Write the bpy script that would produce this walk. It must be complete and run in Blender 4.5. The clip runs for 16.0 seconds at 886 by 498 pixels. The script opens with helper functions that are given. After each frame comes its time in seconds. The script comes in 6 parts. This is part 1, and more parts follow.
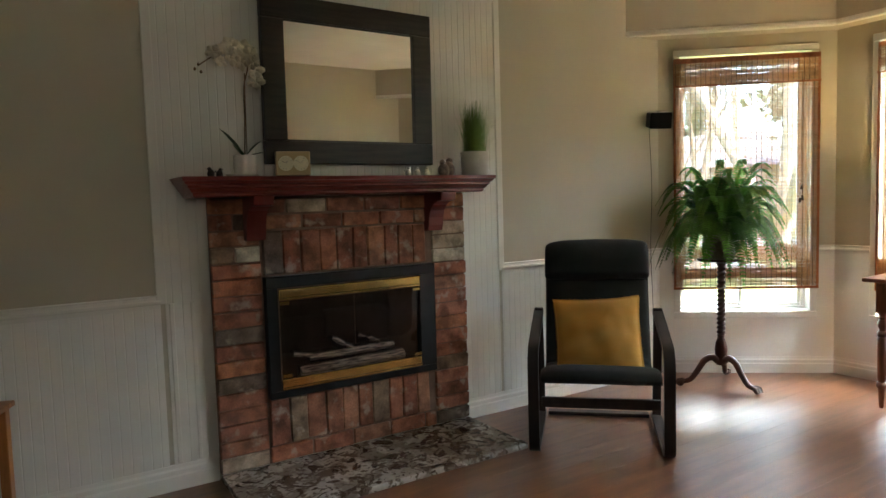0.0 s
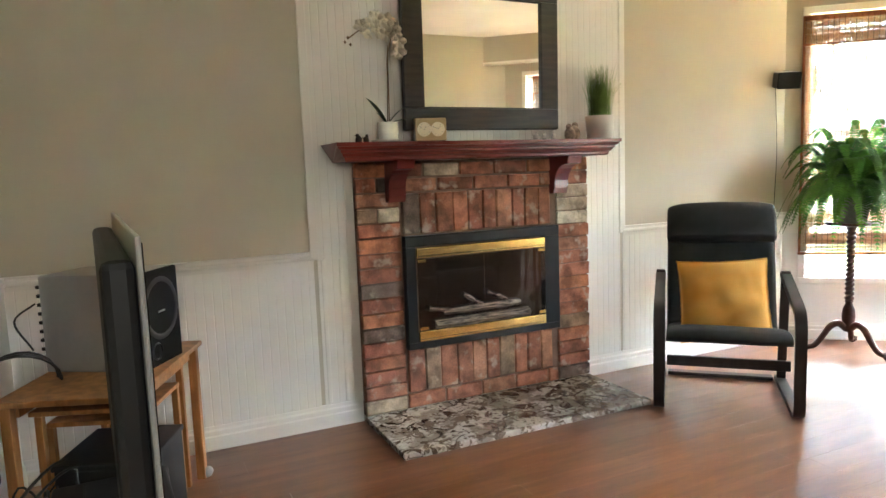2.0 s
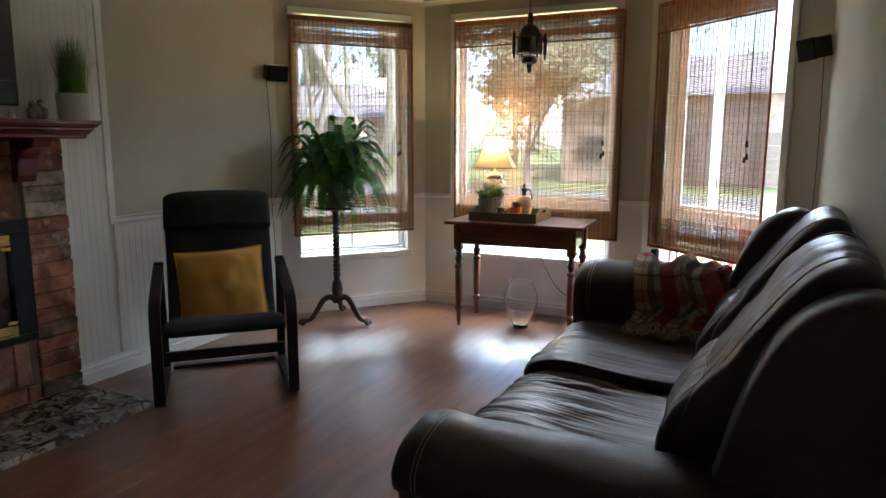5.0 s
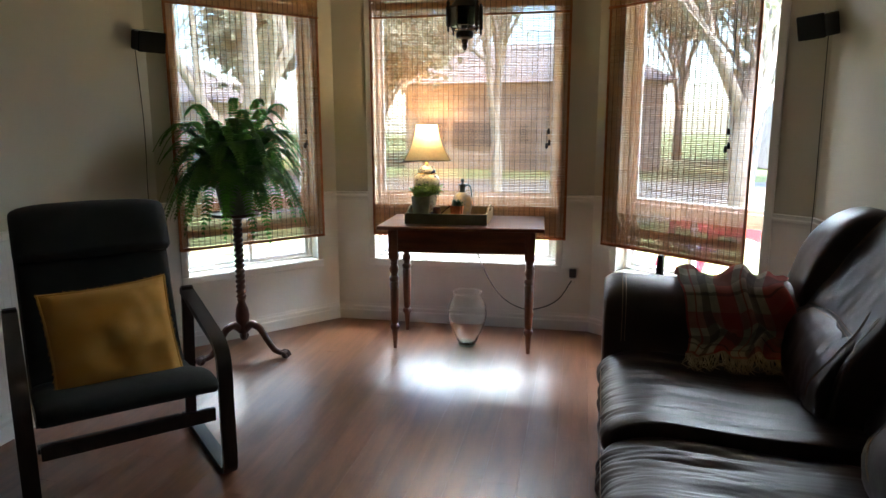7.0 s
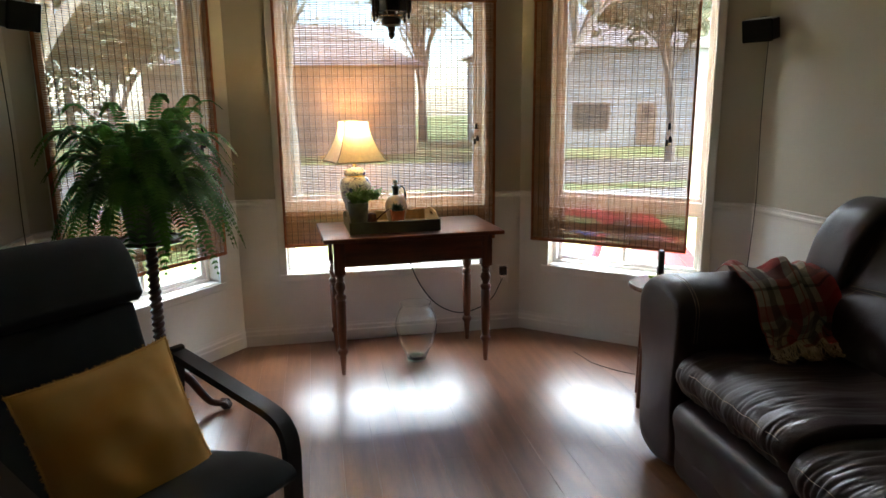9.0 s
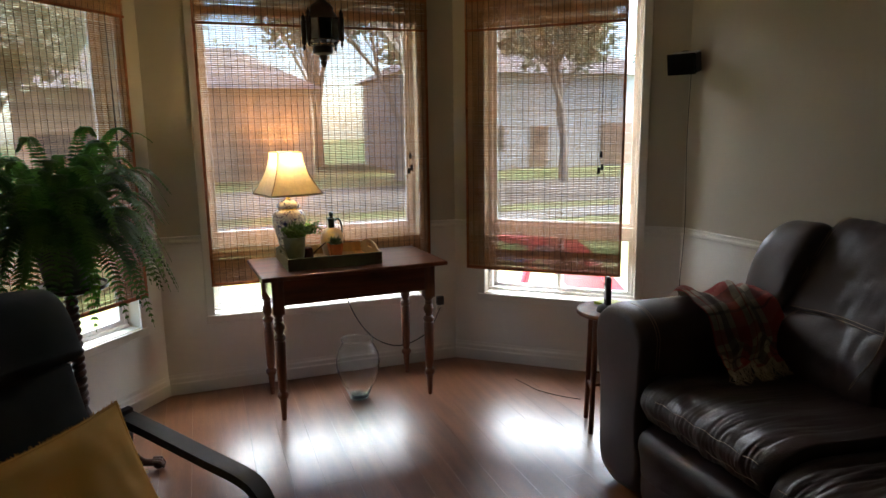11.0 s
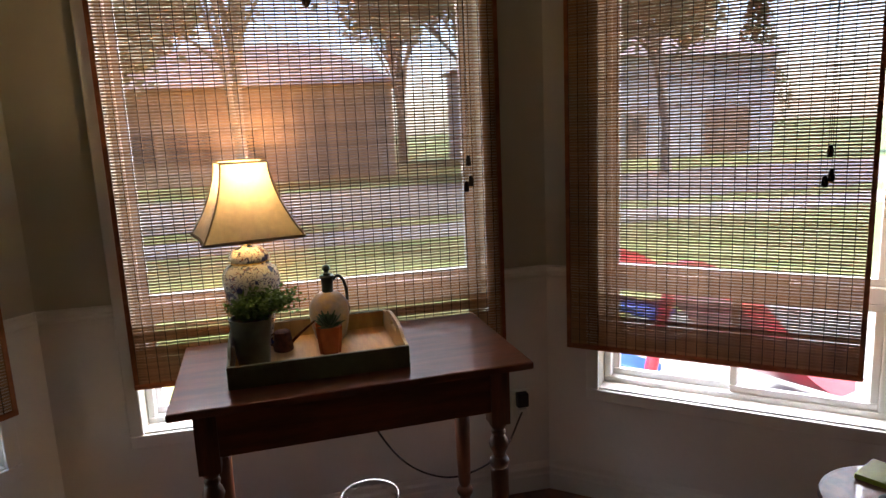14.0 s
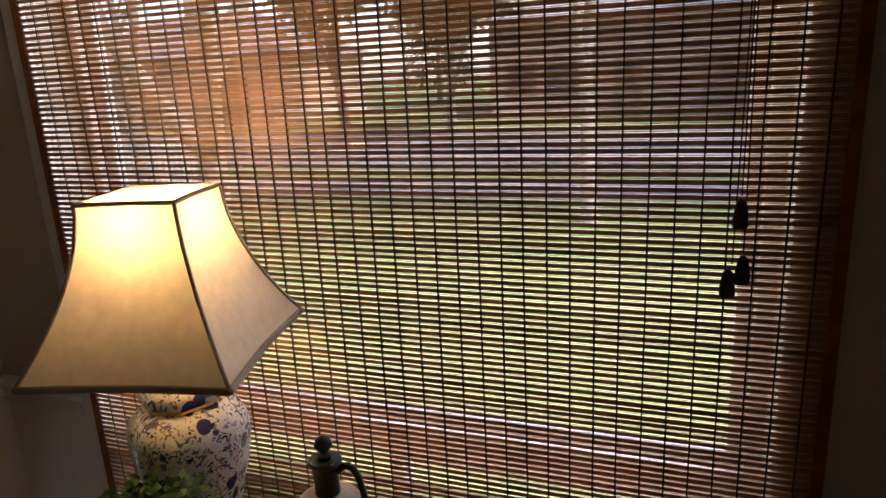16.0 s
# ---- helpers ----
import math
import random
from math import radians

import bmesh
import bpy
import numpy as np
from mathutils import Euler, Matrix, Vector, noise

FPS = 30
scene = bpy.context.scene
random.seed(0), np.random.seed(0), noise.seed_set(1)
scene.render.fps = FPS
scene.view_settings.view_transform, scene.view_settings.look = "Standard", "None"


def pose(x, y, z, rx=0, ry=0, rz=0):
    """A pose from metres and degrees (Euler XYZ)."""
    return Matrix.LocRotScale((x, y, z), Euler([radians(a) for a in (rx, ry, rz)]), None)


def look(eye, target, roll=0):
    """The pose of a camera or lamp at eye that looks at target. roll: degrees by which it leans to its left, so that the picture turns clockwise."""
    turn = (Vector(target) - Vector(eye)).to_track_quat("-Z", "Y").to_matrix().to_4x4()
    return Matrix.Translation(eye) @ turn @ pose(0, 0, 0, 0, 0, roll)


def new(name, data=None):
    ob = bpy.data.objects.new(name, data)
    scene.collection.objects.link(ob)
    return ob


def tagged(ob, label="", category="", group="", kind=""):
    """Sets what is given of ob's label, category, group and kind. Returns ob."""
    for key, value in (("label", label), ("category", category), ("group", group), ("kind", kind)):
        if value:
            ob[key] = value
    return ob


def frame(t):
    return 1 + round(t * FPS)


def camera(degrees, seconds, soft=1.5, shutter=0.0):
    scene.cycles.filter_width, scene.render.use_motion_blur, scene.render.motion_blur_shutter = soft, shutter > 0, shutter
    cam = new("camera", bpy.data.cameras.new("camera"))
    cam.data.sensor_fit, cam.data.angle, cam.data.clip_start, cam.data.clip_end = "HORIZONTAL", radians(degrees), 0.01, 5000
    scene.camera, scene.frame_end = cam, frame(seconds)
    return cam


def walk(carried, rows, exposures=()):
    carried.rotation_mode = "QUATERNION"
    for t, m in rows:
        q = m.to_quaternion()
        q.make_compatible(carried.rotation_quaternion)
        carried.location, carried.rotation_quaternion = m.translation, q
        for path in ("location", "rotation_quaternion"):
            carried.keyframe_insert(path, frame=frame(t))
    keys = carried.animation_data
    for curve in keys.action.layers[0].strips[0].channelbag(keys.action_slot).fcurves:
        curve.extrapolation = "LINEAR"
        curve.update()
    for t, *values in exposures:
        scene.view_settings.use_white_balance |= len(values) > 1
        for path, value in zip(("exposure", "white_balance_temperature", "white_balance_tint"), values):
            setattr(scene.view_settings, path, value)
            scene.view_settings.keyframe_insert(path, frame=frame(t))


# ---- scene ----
cam = camera(67.2, 16.0)
HALL, SKY, LAMP = 0.55, 400.0, 1.1
EXPOSURES = [(0, 4.7, 6150, 3), (0.5, 5.4, 6200, 4), (1.0, 6.2, 6250, 5), (1.5, 6.35, 6150, 4), (2.5, 6.15, 5900, 4), (3.0, 6.0, 5750, 3), (3.5, 5.75, 5650, 3), (4.0, 4.9, 5600, 3), (4.5, 4.25, 5550, 3),
             (5.0, 3.85, 5550, 4), (8, 3.65, 5950, 4), (10, 3.2, 6100, 7), (12.5, 2.85, 6350, 9), (13.5, 2.7, 6300, 15), (15, 2.1, 6200, 19), (16, 1.75, 6100, 23)]
PATH = [
    (0, (1.212, 0.615, 1.256), (2.284, 2.297, 1.112), -1.7),
    (0.5, (1.189, 0.547, 1.239), (1.975, 2.378, 1.061), -0.8),
    (1, (1.065, 0.573, 1.263), (1.721, 2.454, 1.03), -0.9),
    (1.5, (0.998, 0.616, 1.329), (1.754, 2.438, 1.056), -0.9),
    (2, (0.943, 0.575, 1.238), (1.779, 2.371, 1.01), -2.1),
    (2.5, (0.894, 0.544, 1.222), (1.702, 2.367, 0.983), -2.1),
    (3, (0.915, 0.588, 1.271), (1.846, 2.328, 0.975), -1.0),
    (3.5, (0.917, 0.593, 1.301), (2.138, 2.142, 0.971), 0.1),
    (4, (0.955, 0.567, 1.306), (2.452, 1.852, 0.976), 0.9),
    (4.5, (1.034, 0.513, 1.31), (2.719, 1.542, 0.987), -0.1),
    (5, (1.135, 0.523, 1.292), (2.91, 1.387, 0.972), 0.1),
    (7.5, (1.746, 1.68, 1.324), (3.676, 1.964, 0.884), -0.2),
    (8, (1.871, 1.947, 1.387), (3.795, 2.128, 0.872), 0.1),
    (8.5, (1.929, 2.213, 1.383), (3.883, 2.237, 0.959), 0.3),
    (9, (1.932, 2.539, 1.386), (3.854, 2.17, 0.972), -0.6),
    (9.5, (1.991, 2.699, 1.39), (3.881, 2.205, 0.964), -0.0),
    (10, (2.029, 2.839, 1.408), (3.877, 2.168, 1.038), -0.1),
    (12.5, (2.519, 2.518, 1.429), (4.38, 1.861, 1.103), -1.9),
    (13, (2.903, 2.451, 1.429), (4.723, 1.703, 1.07), -2.4),
    (13.5, (3.244, 2.26, 1.437), (5.121, 1.674, 1.07), -0.6),
    (14, (3.624, 2.158, 1.399), (5.547, 1.745, 1.035), -2.6),
    (14.5, (3.975, 2.022, 1.399), (5.92, 1.752, 1.023), -3.6),
    (15, (4.321, 1.873, 1.383), (6.284, 2.004, 1.02), -3.0),
    (15.5, (4.701, 1.85, 1.494), (6.627, 2.034, 0.986), -3.9),
    (16, (4.983, 1.642, 1.463), (6.791, 2.322, 0.943), -2.9),
]
walk(cam, [(t, look(eye, target, roll)) for t, eye, target, roll in PATH], EXPOSURES)

# world and sun
world = bpy.data.worlds.new("world")
scene.world = world
world.use_nodes = True
sky = world.node_tree.nodes.new("ShaderNodeTexSky")
sky.sky_type, sky.sun_disc, sky.sun_elevation, sky.sun_rotation = "NISHITA", False, radians(48), radians(200)
world.node_tree.links.new(sky.outputs[0], world.node_tree.nodes["Background"].inputs[0])
world.node_tree.nodes["Background"].inputs[1].default_value = 0.15
sun = new("sun", bpy.data.lights.new("sun", "SUN"))
sun.data.energy, sun.data.angle, sun.data.color = 3.2, radians(15), (1, 0.95, 0.88)
sun.matrix_world = look((-7, -19, 22), (0, 0, 0))

# ---- materials ----


def material(name, color, rough=0.6, metal=0.0, vary=0.1, size=6.0, bump=0.0, bsize=60.0, color2=None, spec=None, random_tint=0.0, stretch=(1, 1, 1), coat=0.0):
    """A principled material whose colour varies at two scales, with a fine relief."""
    m = bpy.data.materials.new(name)
    m.use_nodes = True
    t, n = m.node_tree, m.node_tree.nodes
    b = n["Principled BSDF"]
    b.inputs["Roughness"].default_value, b.inputs["Metallic"].default_value = rough, metal
    b.inputs["Coat Weight"].default_value = coat
    if spec is not None:
        b.inputs["Specular IOR Level"].default_value = spec
    co = n.new("ShaderNodeTexCoord")
    mp = n.new("ShaderNodeMapping")
    mp.inputs["Scale"].default_value = stretch
    t.links.new(co.outputs["Object"], mp.inputs[0])
    big, small = n.new("ShaderNodeTexNoise"), n.new("ShaderNodeTexNoise")
    big.inputs["Scale"].default_value, small.inputs["Scale"].default_value = size, bsize
    big.inputs["Detail"].default_value, small.inputs["Detail"].default_value = 6, 3
    for x in (big, small):
        t.links.new(mp.outputs[0], x.inputs["Vector"])
    mix = n.new("ShaderNodeMix")
    mix.data_type = "RGBA"
    c2 = color2 or tuple(max(0, c * (1 - 2 * vary)) for c in color)
    c1 = color if color2 else tuple(min(1, c * (1 + vary)) for c in color)
    mix.inputs[6].default_value, mix.inputs[7].default_value = (*c1, 1), (*c2, 1)
    ramp = n.new("ShaderNodeMapRange")
    ramp.inputs["From Min"].default_value, ramp.inputs["From Max"].default_value = 0.35, 0.65
    t.links.new(big.outputs[0], ramp.inputs[0])
    t.links.new(ramp.outputs[0], mix.inputs[0])
    out = mix.outputs[2]
    sm = n.new("ShaderNodeMix")
    sm.data_type, sm.blend_type = "RGBA", "MULTIPLY"
    sm.inputs[0].default_value = min(1, vary * 2)
    t.links.new(out, sm.inputs[6])
    t.links.new(small.outputs[0], sm.inputs[7])
    gain = n.new("ShaderNodeMix")
    gain.data_type, gain.blend_type = "RGBA", "MULTIPLY"
    gain.inputs[0].default_value = 1
    k = 1 + min(1, vary * 2) * 0.6
    gain.inputs[7].default_value = (k, k, k, 1)
    t.links.new(sm.outputs[2], gain.inputs[6])
    out = gain.outputs[2]
    if random_tint:
        info = n.new("ShaderNodeObjectInfo")
        r = n.new("ShaderNodeMapRange")
        r.inputs["To Min"].default_value, r.inputs["To Max"].default_value = 1 - random_tint, 1 + random_tint
        hs = n.new("ShaderNodeHueSaturation")
        t.links.new(info.outputs["Random"], r.inputs[0])
        t.links.new(r.outputs[0], hs.inputs["Value"])
        t.links.new(out, hs.inputs["Color"])
        out = hs.outputs[0]
    t.links.new(out, b.inputs["Base Color"])
    if bump:
        bp = n.new("ShaderNodeBump")
        bp.inputs["Strength"].default_value, bp.inputs["Distance"].default_value = bump, 0.002
        t.links.new(small.outputs[0], bp.inputs["Height"])
        t.links.new(bp.outputs[0], b.inputs["Normal"])
    return m


def glass(name, tint=(1, 1, 1), base=0.04, rough=0.01):
    """A thin clear pane: it lets light straight through and mirrors more at grazing angles, alike on both faces."""
    m = bpy.data.materials.new(name)
    m.use_nodes = True
    t, n = m.node_tree, m.node_tree.nodes
    n.remove(n["Principled BSDF"])
    tr, gl, mx, lw, po, sc = (n.new(k) for k in ("ShaderNodeBsdfTransparent", "ShaderNodeBsdfGlossy", "ShaderNodeMixShader", "ShaderNodeLayerWeight", "ShaderNodeMath", "ShaderNodeMath"))
    tr.inputs[0].default_value, gl.inputs["Roughness"].default_value = (*tint, 1), rough
    lw.inputs[0].default_value = 0.5
    po.operation, sc.operation = "POWER", "MULTIPLY_ADD"
    po.inputs[1].default_value, sc.inputs[1].default_value, sc.inputs[2].default_value = 5, 1 - base, base
    t.links.new(lw.outputs["Facing"], po.inputs[0])
    t.links.new(po.outputs[0], sc.inputs[0])
    t.links.new(sc.outputs[0], mx.inputs[0])
    t.links.new(tr.outputs[0], mx.inputs[1])
    t.links.new(gl.outputs[0], mx.inputs[2])
    t.links.new(mx.outputs[0], n["Material Output"].inputs[0])
    return m


def glow(name, color, strength, rough=0.8):
    m = material(name, color, rough, vary=0.03)
    b = m.node_tree.nodes["Principled BSDF"]
    b.inputs["Emission Color"].default_value, b.inputs["Emission Strength"].default_value = (*color, 1), strength
    return m


M_BEIGE = material("beige wall paint", (0.50, 0.46, 0.365), 0.75, vary=0.03, size=1.2, bump=0.15, bsize=220)
M_WHITE = material("white trim paint", (0.74, 0.72, 0.67), 0.45, vary=0.03, size=2, bump=0.06, bsize=90)
M_CEIL = material("white ceiling paint", (0.78, 0.76, 0.7), 0.9, vary=0.03, size=2, bump=0.3, bsize=160)
M_VINYL = material("white vinyl window", (0.8, 0.8, 0.78), 0.4, vary=0.02)
M_GLASS = glass("window glass")
M_TABLEW = material("cherry wood", (0.16, 0.055, 0.022), 0.35, vary=0.25, size=3, stretch=(1, 8, 8), bump=0.1, bsize=30)

# ---- mesh helpers ----


def part(name, bm, mat, parent=None, label="", smooth=None, kind=""):
    """Links a bmesh as one mesh object under a thing or a part. smooth: shade faces smooth where they meet under that many degrees."""
    me = bpy.data.meshes.new(name)
    bm.normal_update()
    bm.to_mesh(me)
    bm.free()
    for m in mat if isinstance(mat, (list, tuple)) else (mat,):
        me.materials.append(m)
    if smooth:
        me.polygons.foreach_set("use_smooth", [True] * len(me.polygons))
        me.set_sharp_from_angle(angle=radians(smooth))
    ob = new(name, me)
    ob.parent = parent
    return tagged(ob, label, kind=kind)


def thing(name, m, label, category, group=""):
    ob = new(name)
    ob.empty_display_size = 0.1
    ob.matrix_world = m
    return tagged(ob, label, category, group)


def box(bm, lo, hi, bevel=0.0, m=None, seg=2):
    """Adds a box between two corners, its edges rounded by bevel."""
    lo, hi = Vector(lo), Vector(hi)
    mat = Matrix.Translation((lo + hi) / 2) @ Matrix.Diagonal((*(hi - lo), 1))
    tmp = bmesh.new()
    bmesh.ops.create_cube(tmp, size=1, matrix=mat)
    if bevel:
        bmesh.ops.bevel(tmp, geom=tmp.edges, offset=bevel, segments=seg, profile=0.5, affect="EDGES", clamp_overlap=True)
    return add(bm, tmp, m)


def add(bm, tmp, m=None):
    if m is not None:
        tmp.transform(m)
    vs = [bm.verts.new(v.co) for v in tmp.verts]
    tmp.verts.index_update()
    for f in tmp.faces:
        g = bm.faces.new([vs[v.index] for v in f.verts])
        g.material_index = f.material_index
    tmp.free()
    return bm


def B(lo, hi, bevel=0.0, m=None, seg=2):
    return box(bmesh.new(), lo, hi, bevel, m, seg)


def lathe(profile, seg=24, bm=None, m=None, caps=True):
    """A turned solid about z from (radius, height) pairs."""
    tmp = bmesh.new()
    rings = []
    for r, z in profile:
        rings.append([tmp.verts.new((r * math.cos(2 * math.pi * k / seg), r * math.sin(2 * math.pi * k / seg), z)) for k in range(seg)])
    for a, b in zip(rings, rings[1:]):
        for k in range(seg):
            tmp.faces.new((a[k], a[(k + 1) % seg], b[(k + 1) % seg], b[k]))
    if caps:
        if profile[0][0] > 1e-5:
            tmp.faces.new(list(reversed(rings[0])))
        if profile[-1][0] > 1e-5:
            tmp.faces.new(rings[-1])
    bmesh.ops.remove_doubles(tmp, verts=tmp.verts, dist=1e-6)
    return add(bm or bmesh.new(), tmp, m)


def tube(points, radius, seg=8, bm=None, m=None, flat=1.0):
    """A tube along points; radius: one for all, or one a point."""
    pts = [Vector(p) for p in points]
    rad = radius if isinstance(radius, (list, tuple)) else [radius] * len(pts)
    tmp, rings, up = bmesh.new(), [], None
    for i, p in enumerate(pts):
        d = (pts[min(i + 1, len(pts) - 1)] - pts[max(i - 1, 0)]).normalized()
        if up is None:
            up = Vector((0, 0, 1)) if abs(d.z) < 0.9 else Vector((1, 0, 0))
        side = d.cross(up).normalized()
        up = side.cross(d).normalized()
        rings.append([tmp.verts.new(p + rad[i] * (side * math.cos(a) + up * math.sin(a) * flat)) for a in (2 * math.pi * k / seg for k in range(seg))])
    for a, b in zip(rings, rings[1:]):
        for k in range(seg):
            tmp.faces.new((a[k], b[k], b[(k + 1) % seg], a[(k + 1) % seg]))
    tmp.faces.new(rings[0])
    tmp.faces.new(list(reversed(rings[-1])))
    return add(bm or bmesh.new(), tmp, m)


def curve(points, n=12):
    """Points on a smooth curve through the given ones."""
    p = [Vector(q) for q in points]
    p = [2 * p[0] - p[1], *p, 2 * p[-1] - p[-2]]
    out = []
    for i in range(1, len(p) - 2):
        for k in range(n):
            t = k / n
            a, b, c, d = p[i - 1:i + 3]
            out.append(0.5 * ((2 * b) + (c - a) * t + (2 * a - 5 * b + 4 * c - d) * t * t + (3 * b - a - 3 * c + d) * t ** 3))
    return out + [p[-2]]


def sweep(profile, length, bm=None, m=None, miter=(0, 0)):
    """A moulding: profile of (out, up) pairs, run along x from 0 to length; miter: how far each end leans per metre of out."""
    tmp = bmesh.new()
    a = [tmp.verts.new((miter[0] * o, -o, u)) for o, u in profile]
    b = [tmp.verts.new((length - miter[1] * o, -o, u)) for o, u in profile]
    n = len(profile)
    for k in range(n):
        tmp.faces.new((a[k], a[(k + 1) % n], b[(k + 1) % n], b[k]))
    tmp.faces.new(list(reversed(a)))
    tmp.faces.new(b)
    bmesh.ops.recalc_face_normals(tmp, faces=tmp.faces)
    return add(bm or bmesh.new(), tmp, m)


# ---- the room ----
CEIL, SOFFIT, INSET = 2.60, 2.31, 0.20
C01, C12, C23, C34 = (4.99, 3.73), (5.88, 2.99), (5.88, 1.29), (5.02, 0.29)
NW, SW, SS, SE = (0.45, 3.73), (0.45, -1.6), (2.2, -1.6), (2.2, 0.16)


def run(p, q):
    """The pose of a wall's foot: x along it from p to q, y outwards."""
    return pose(p[0], p[1], 0, 0, 0, math.degrees(math.atan2(q[1] - p[1], q[0] - p[0]))), math.dist(p, q)


def wall(name, p, q, holes=(), z1=CEIL, thick=0.14):
    m, length = run(p, q)
    xs = sorted({-0.05, length + 0.05, *(v for h in holes for v in h[:2])})
    zs = sorted({0.0, z1, *(v for h in holes for v in h[2:])})
    bm = bmesh.new()
    solid = lambda i, k: 0 <= i < len(xs) - 1 and 0 <= k < len(zs) - 1 and not any(a <= (xs[i] + xs[i + 1]) / 2 <= b and c <= (zs[k] + zs[k + 1]) / 2 <= d for a, b, c, d in holes)
    for i in range(len(xs) - 1):
        for k in range(len(zs) - 1):
            if not solid(i, k):
                continue
            a, b, c, d = xs[i], xs[i + 1], zs[k], zs[k + 1]
            quads = [((a, 0, c), (b, 0, c), (b, 0, d), (a, 0, d)), ((b, thick, c), (a, thick, c), (a, thick, d), (b, thick, d))]
            for ok, quad in ((solid(i - 1, k), ((a, thick, c), (a, 0, c), (a, 0, d), (a, thick, d))), (solid(i + 1, k), ((b, 0, c), (b, thick, c), (b, thick, d), (b, 0, d))),
                             (solid(i, k - 1), ((a, 0, c), (a, thick, c), (b, thick, c), (b, 0, c))), (solid(i, k + 1), ((a, 0, d), (b, 0, d), (b, thick, d), (a, thick, d)))):
                if not ok:
                    quads.append(quad)
            for quad in quads:
                bm.faces.new([bm.verts.new(v) for v in quad])
    bmesh.ops.remove_doubles(bm, verts=bm.verts, dist=1e-5)
    ob = part(name, bm, M_BEIGE, kind="structure")
    ob.matrix_world = m
    return ob


WIN = {"w1": (C01, C12, 0.145, 0.995), "w2": (C12, C23, 0.27, 1.47), "w3": (C23, C34, 0.195, 1.08)}
Z0, Z1 = 0.43, 2.185
wall("wall_west", SW, NW)
wall("wall_north", NW, C01)
wall("wall_bay_north", C01, C12, [(*WIN["w1"][2:], Z0, Z1)])
wall("wall_bay_east", C12, C23, [(*WIN["w2"][2:], Z0, Z1)])
wall("wall_bay_south", C23, C34, [(*WIN["w3"][2:], Z0, Z1)])
wall("wall_south", C34, SE)
wall("wall_hall_east", SE, SS)
wall("wall_hall_south", SS, SW)
part("floor", B((0.3, -1.75, -0.1), (6.1, 3.9, -0.012)), M_TABLEW, kind="structure")
part("ceiling", B((0.3, -1.75, CEIL), (6.1, 3.9, CEIL + 0.1)), M_CEIL, kind="structure")


def meet(p, q, a, b, inset, inset2):
    """Where two wall lines cross, each moved into the room by its inset."""
    rows = []
    for u, v, d in ((p, q, inset), (a, b, inset2)):
        dx, dy = (v[0] - u[0]) / math.dist(u, v), (v[1] - u[1]) / math.dist(u, v)
        rows.append((-dy, dx, -dy * u[0] + dx * u[1] - d))
    (a1, b1, c1), (a2, b2, c2) = rows
    det = a1 * b2 - a2 * b1
    return ((c1 * b2 - c2 * b1) / det, (a1 * c2 - a2 * c1) / det)


# the soffit follows the three walls of the bay
LINES = [(NW, C01), (C01, C12), (C12, C23), (C23, C34), (C34, SE)]
SIN = [meet(*LINES[k], *LINES[k + 1], 0 if k == 0 else INSET, 0 if k == 3 else INSET) for k in range(4)]
SOUT = [C01, C12, C23, C34]
bm = bmesh.new()
for k in range(3):
    v = [bm.verts.new((x, y, z)) for z in (SOFFIT, CEIL + 0.002) for x, y in (SIN[k], SIN[k + 1], SOUT[k + 1], SOUT[k])]
    for f in ((3, 2, 1, 0), (4, 5, 6, 7), (0, 1, 5, 4), (2, 3, 7, 6)):
        bm.faces.new([v[i] for i in f])
bmesh.ops.recalc_face_normals(bm, faces=bm.faces)
part("soffit", bm, M_BEIGE, kind="structure")

# ---- added fill light, also from the unseen side of the room ----
def area(name, eye, target, sx, sy, power, color):
    l = bpy.data.lights.new(name, "AREA")
    l.shape, l.size, l.size_y, l.energy, l.color = "RECTANGLE", sx, sy, power, color
    ob = new(name, l)
    ob.matrix_world = look(eye, target)
    return ob


# Added fill lamp before the closed hall wall; no window is built there.
area("hall_fill_light", (1.3, -1.58, 1.5), (1.6, 2.5, 1.0), 1.5, 1.5, HALL, (1.0, 0.95, 0.86))

# Added lamp panels, unseen above each bay window, strengthen the sky's light.
for w, (p, q, a, b) in WIN.items():
    m, _ = run(p, q)
    mid = m @ Vector(((a + b) / 2, 3.85, 5.5))
    area("sky_fill_" + w, mid, m @ Vector(((a + b) / 2, -1.3, 0.6)), (b - a) * 5.0, 6.0, SKY * (b - a) * {"w1": 0.65, "w2": 1.0, "w3": 1.25}[w], (0.94, 0.97, 1.0))

# ---- more materials ----
M_BLACKP = material("black painted metal", (0.010, 0.010, 0.011), 0.42, vary=0.15, size=9, bump=0.08, spec=0.3)
M_PLASTIC = material("black plastic", (0.015, 0.015, 0.016), 0.5, vary=0.1, bump=0.05)
M_BRASS = material("polished brass", (0.85, 0.6, 0.2), 0.22, 1.0, vary=0.08, size=14)
M_MORTAR = material("red-brown mortar", (0.20, 0.125, 0.09), 0.95, vary=0.12, size=14, bump=0.9, bsize=150)
M_MIRROR = material("mirror glass", (0.9, 0.9, 0.9), 0.01, 1.0, vary=0.0)
M_MFRAME = material("espresso wood frame", (0.022, 0.014, 0.011), 0.42, vary=0.3, size=5, bump=0.25, bsize=50, stretch=(1, 1, 9))
M_MAHOG = material("mahogany red paint", (0.16, 0.022, 0.016), 0.3, vary=0.15, size=4, bump=0.08, bsize=40, coat=0.3)
M_DARKW = material("black-brown veneer", (0.018, 0.012, 0.010), 0.38, vary=0.25, size=5, bump=0.1, bsize=50, stretch=(6, 1, 1))
M_CUSH = material("black woven cotton", (0.016, 0.018, 0.017), 0.9, vary=0.15, size=7, bump=0.6, bsize=420, spec=0.4)
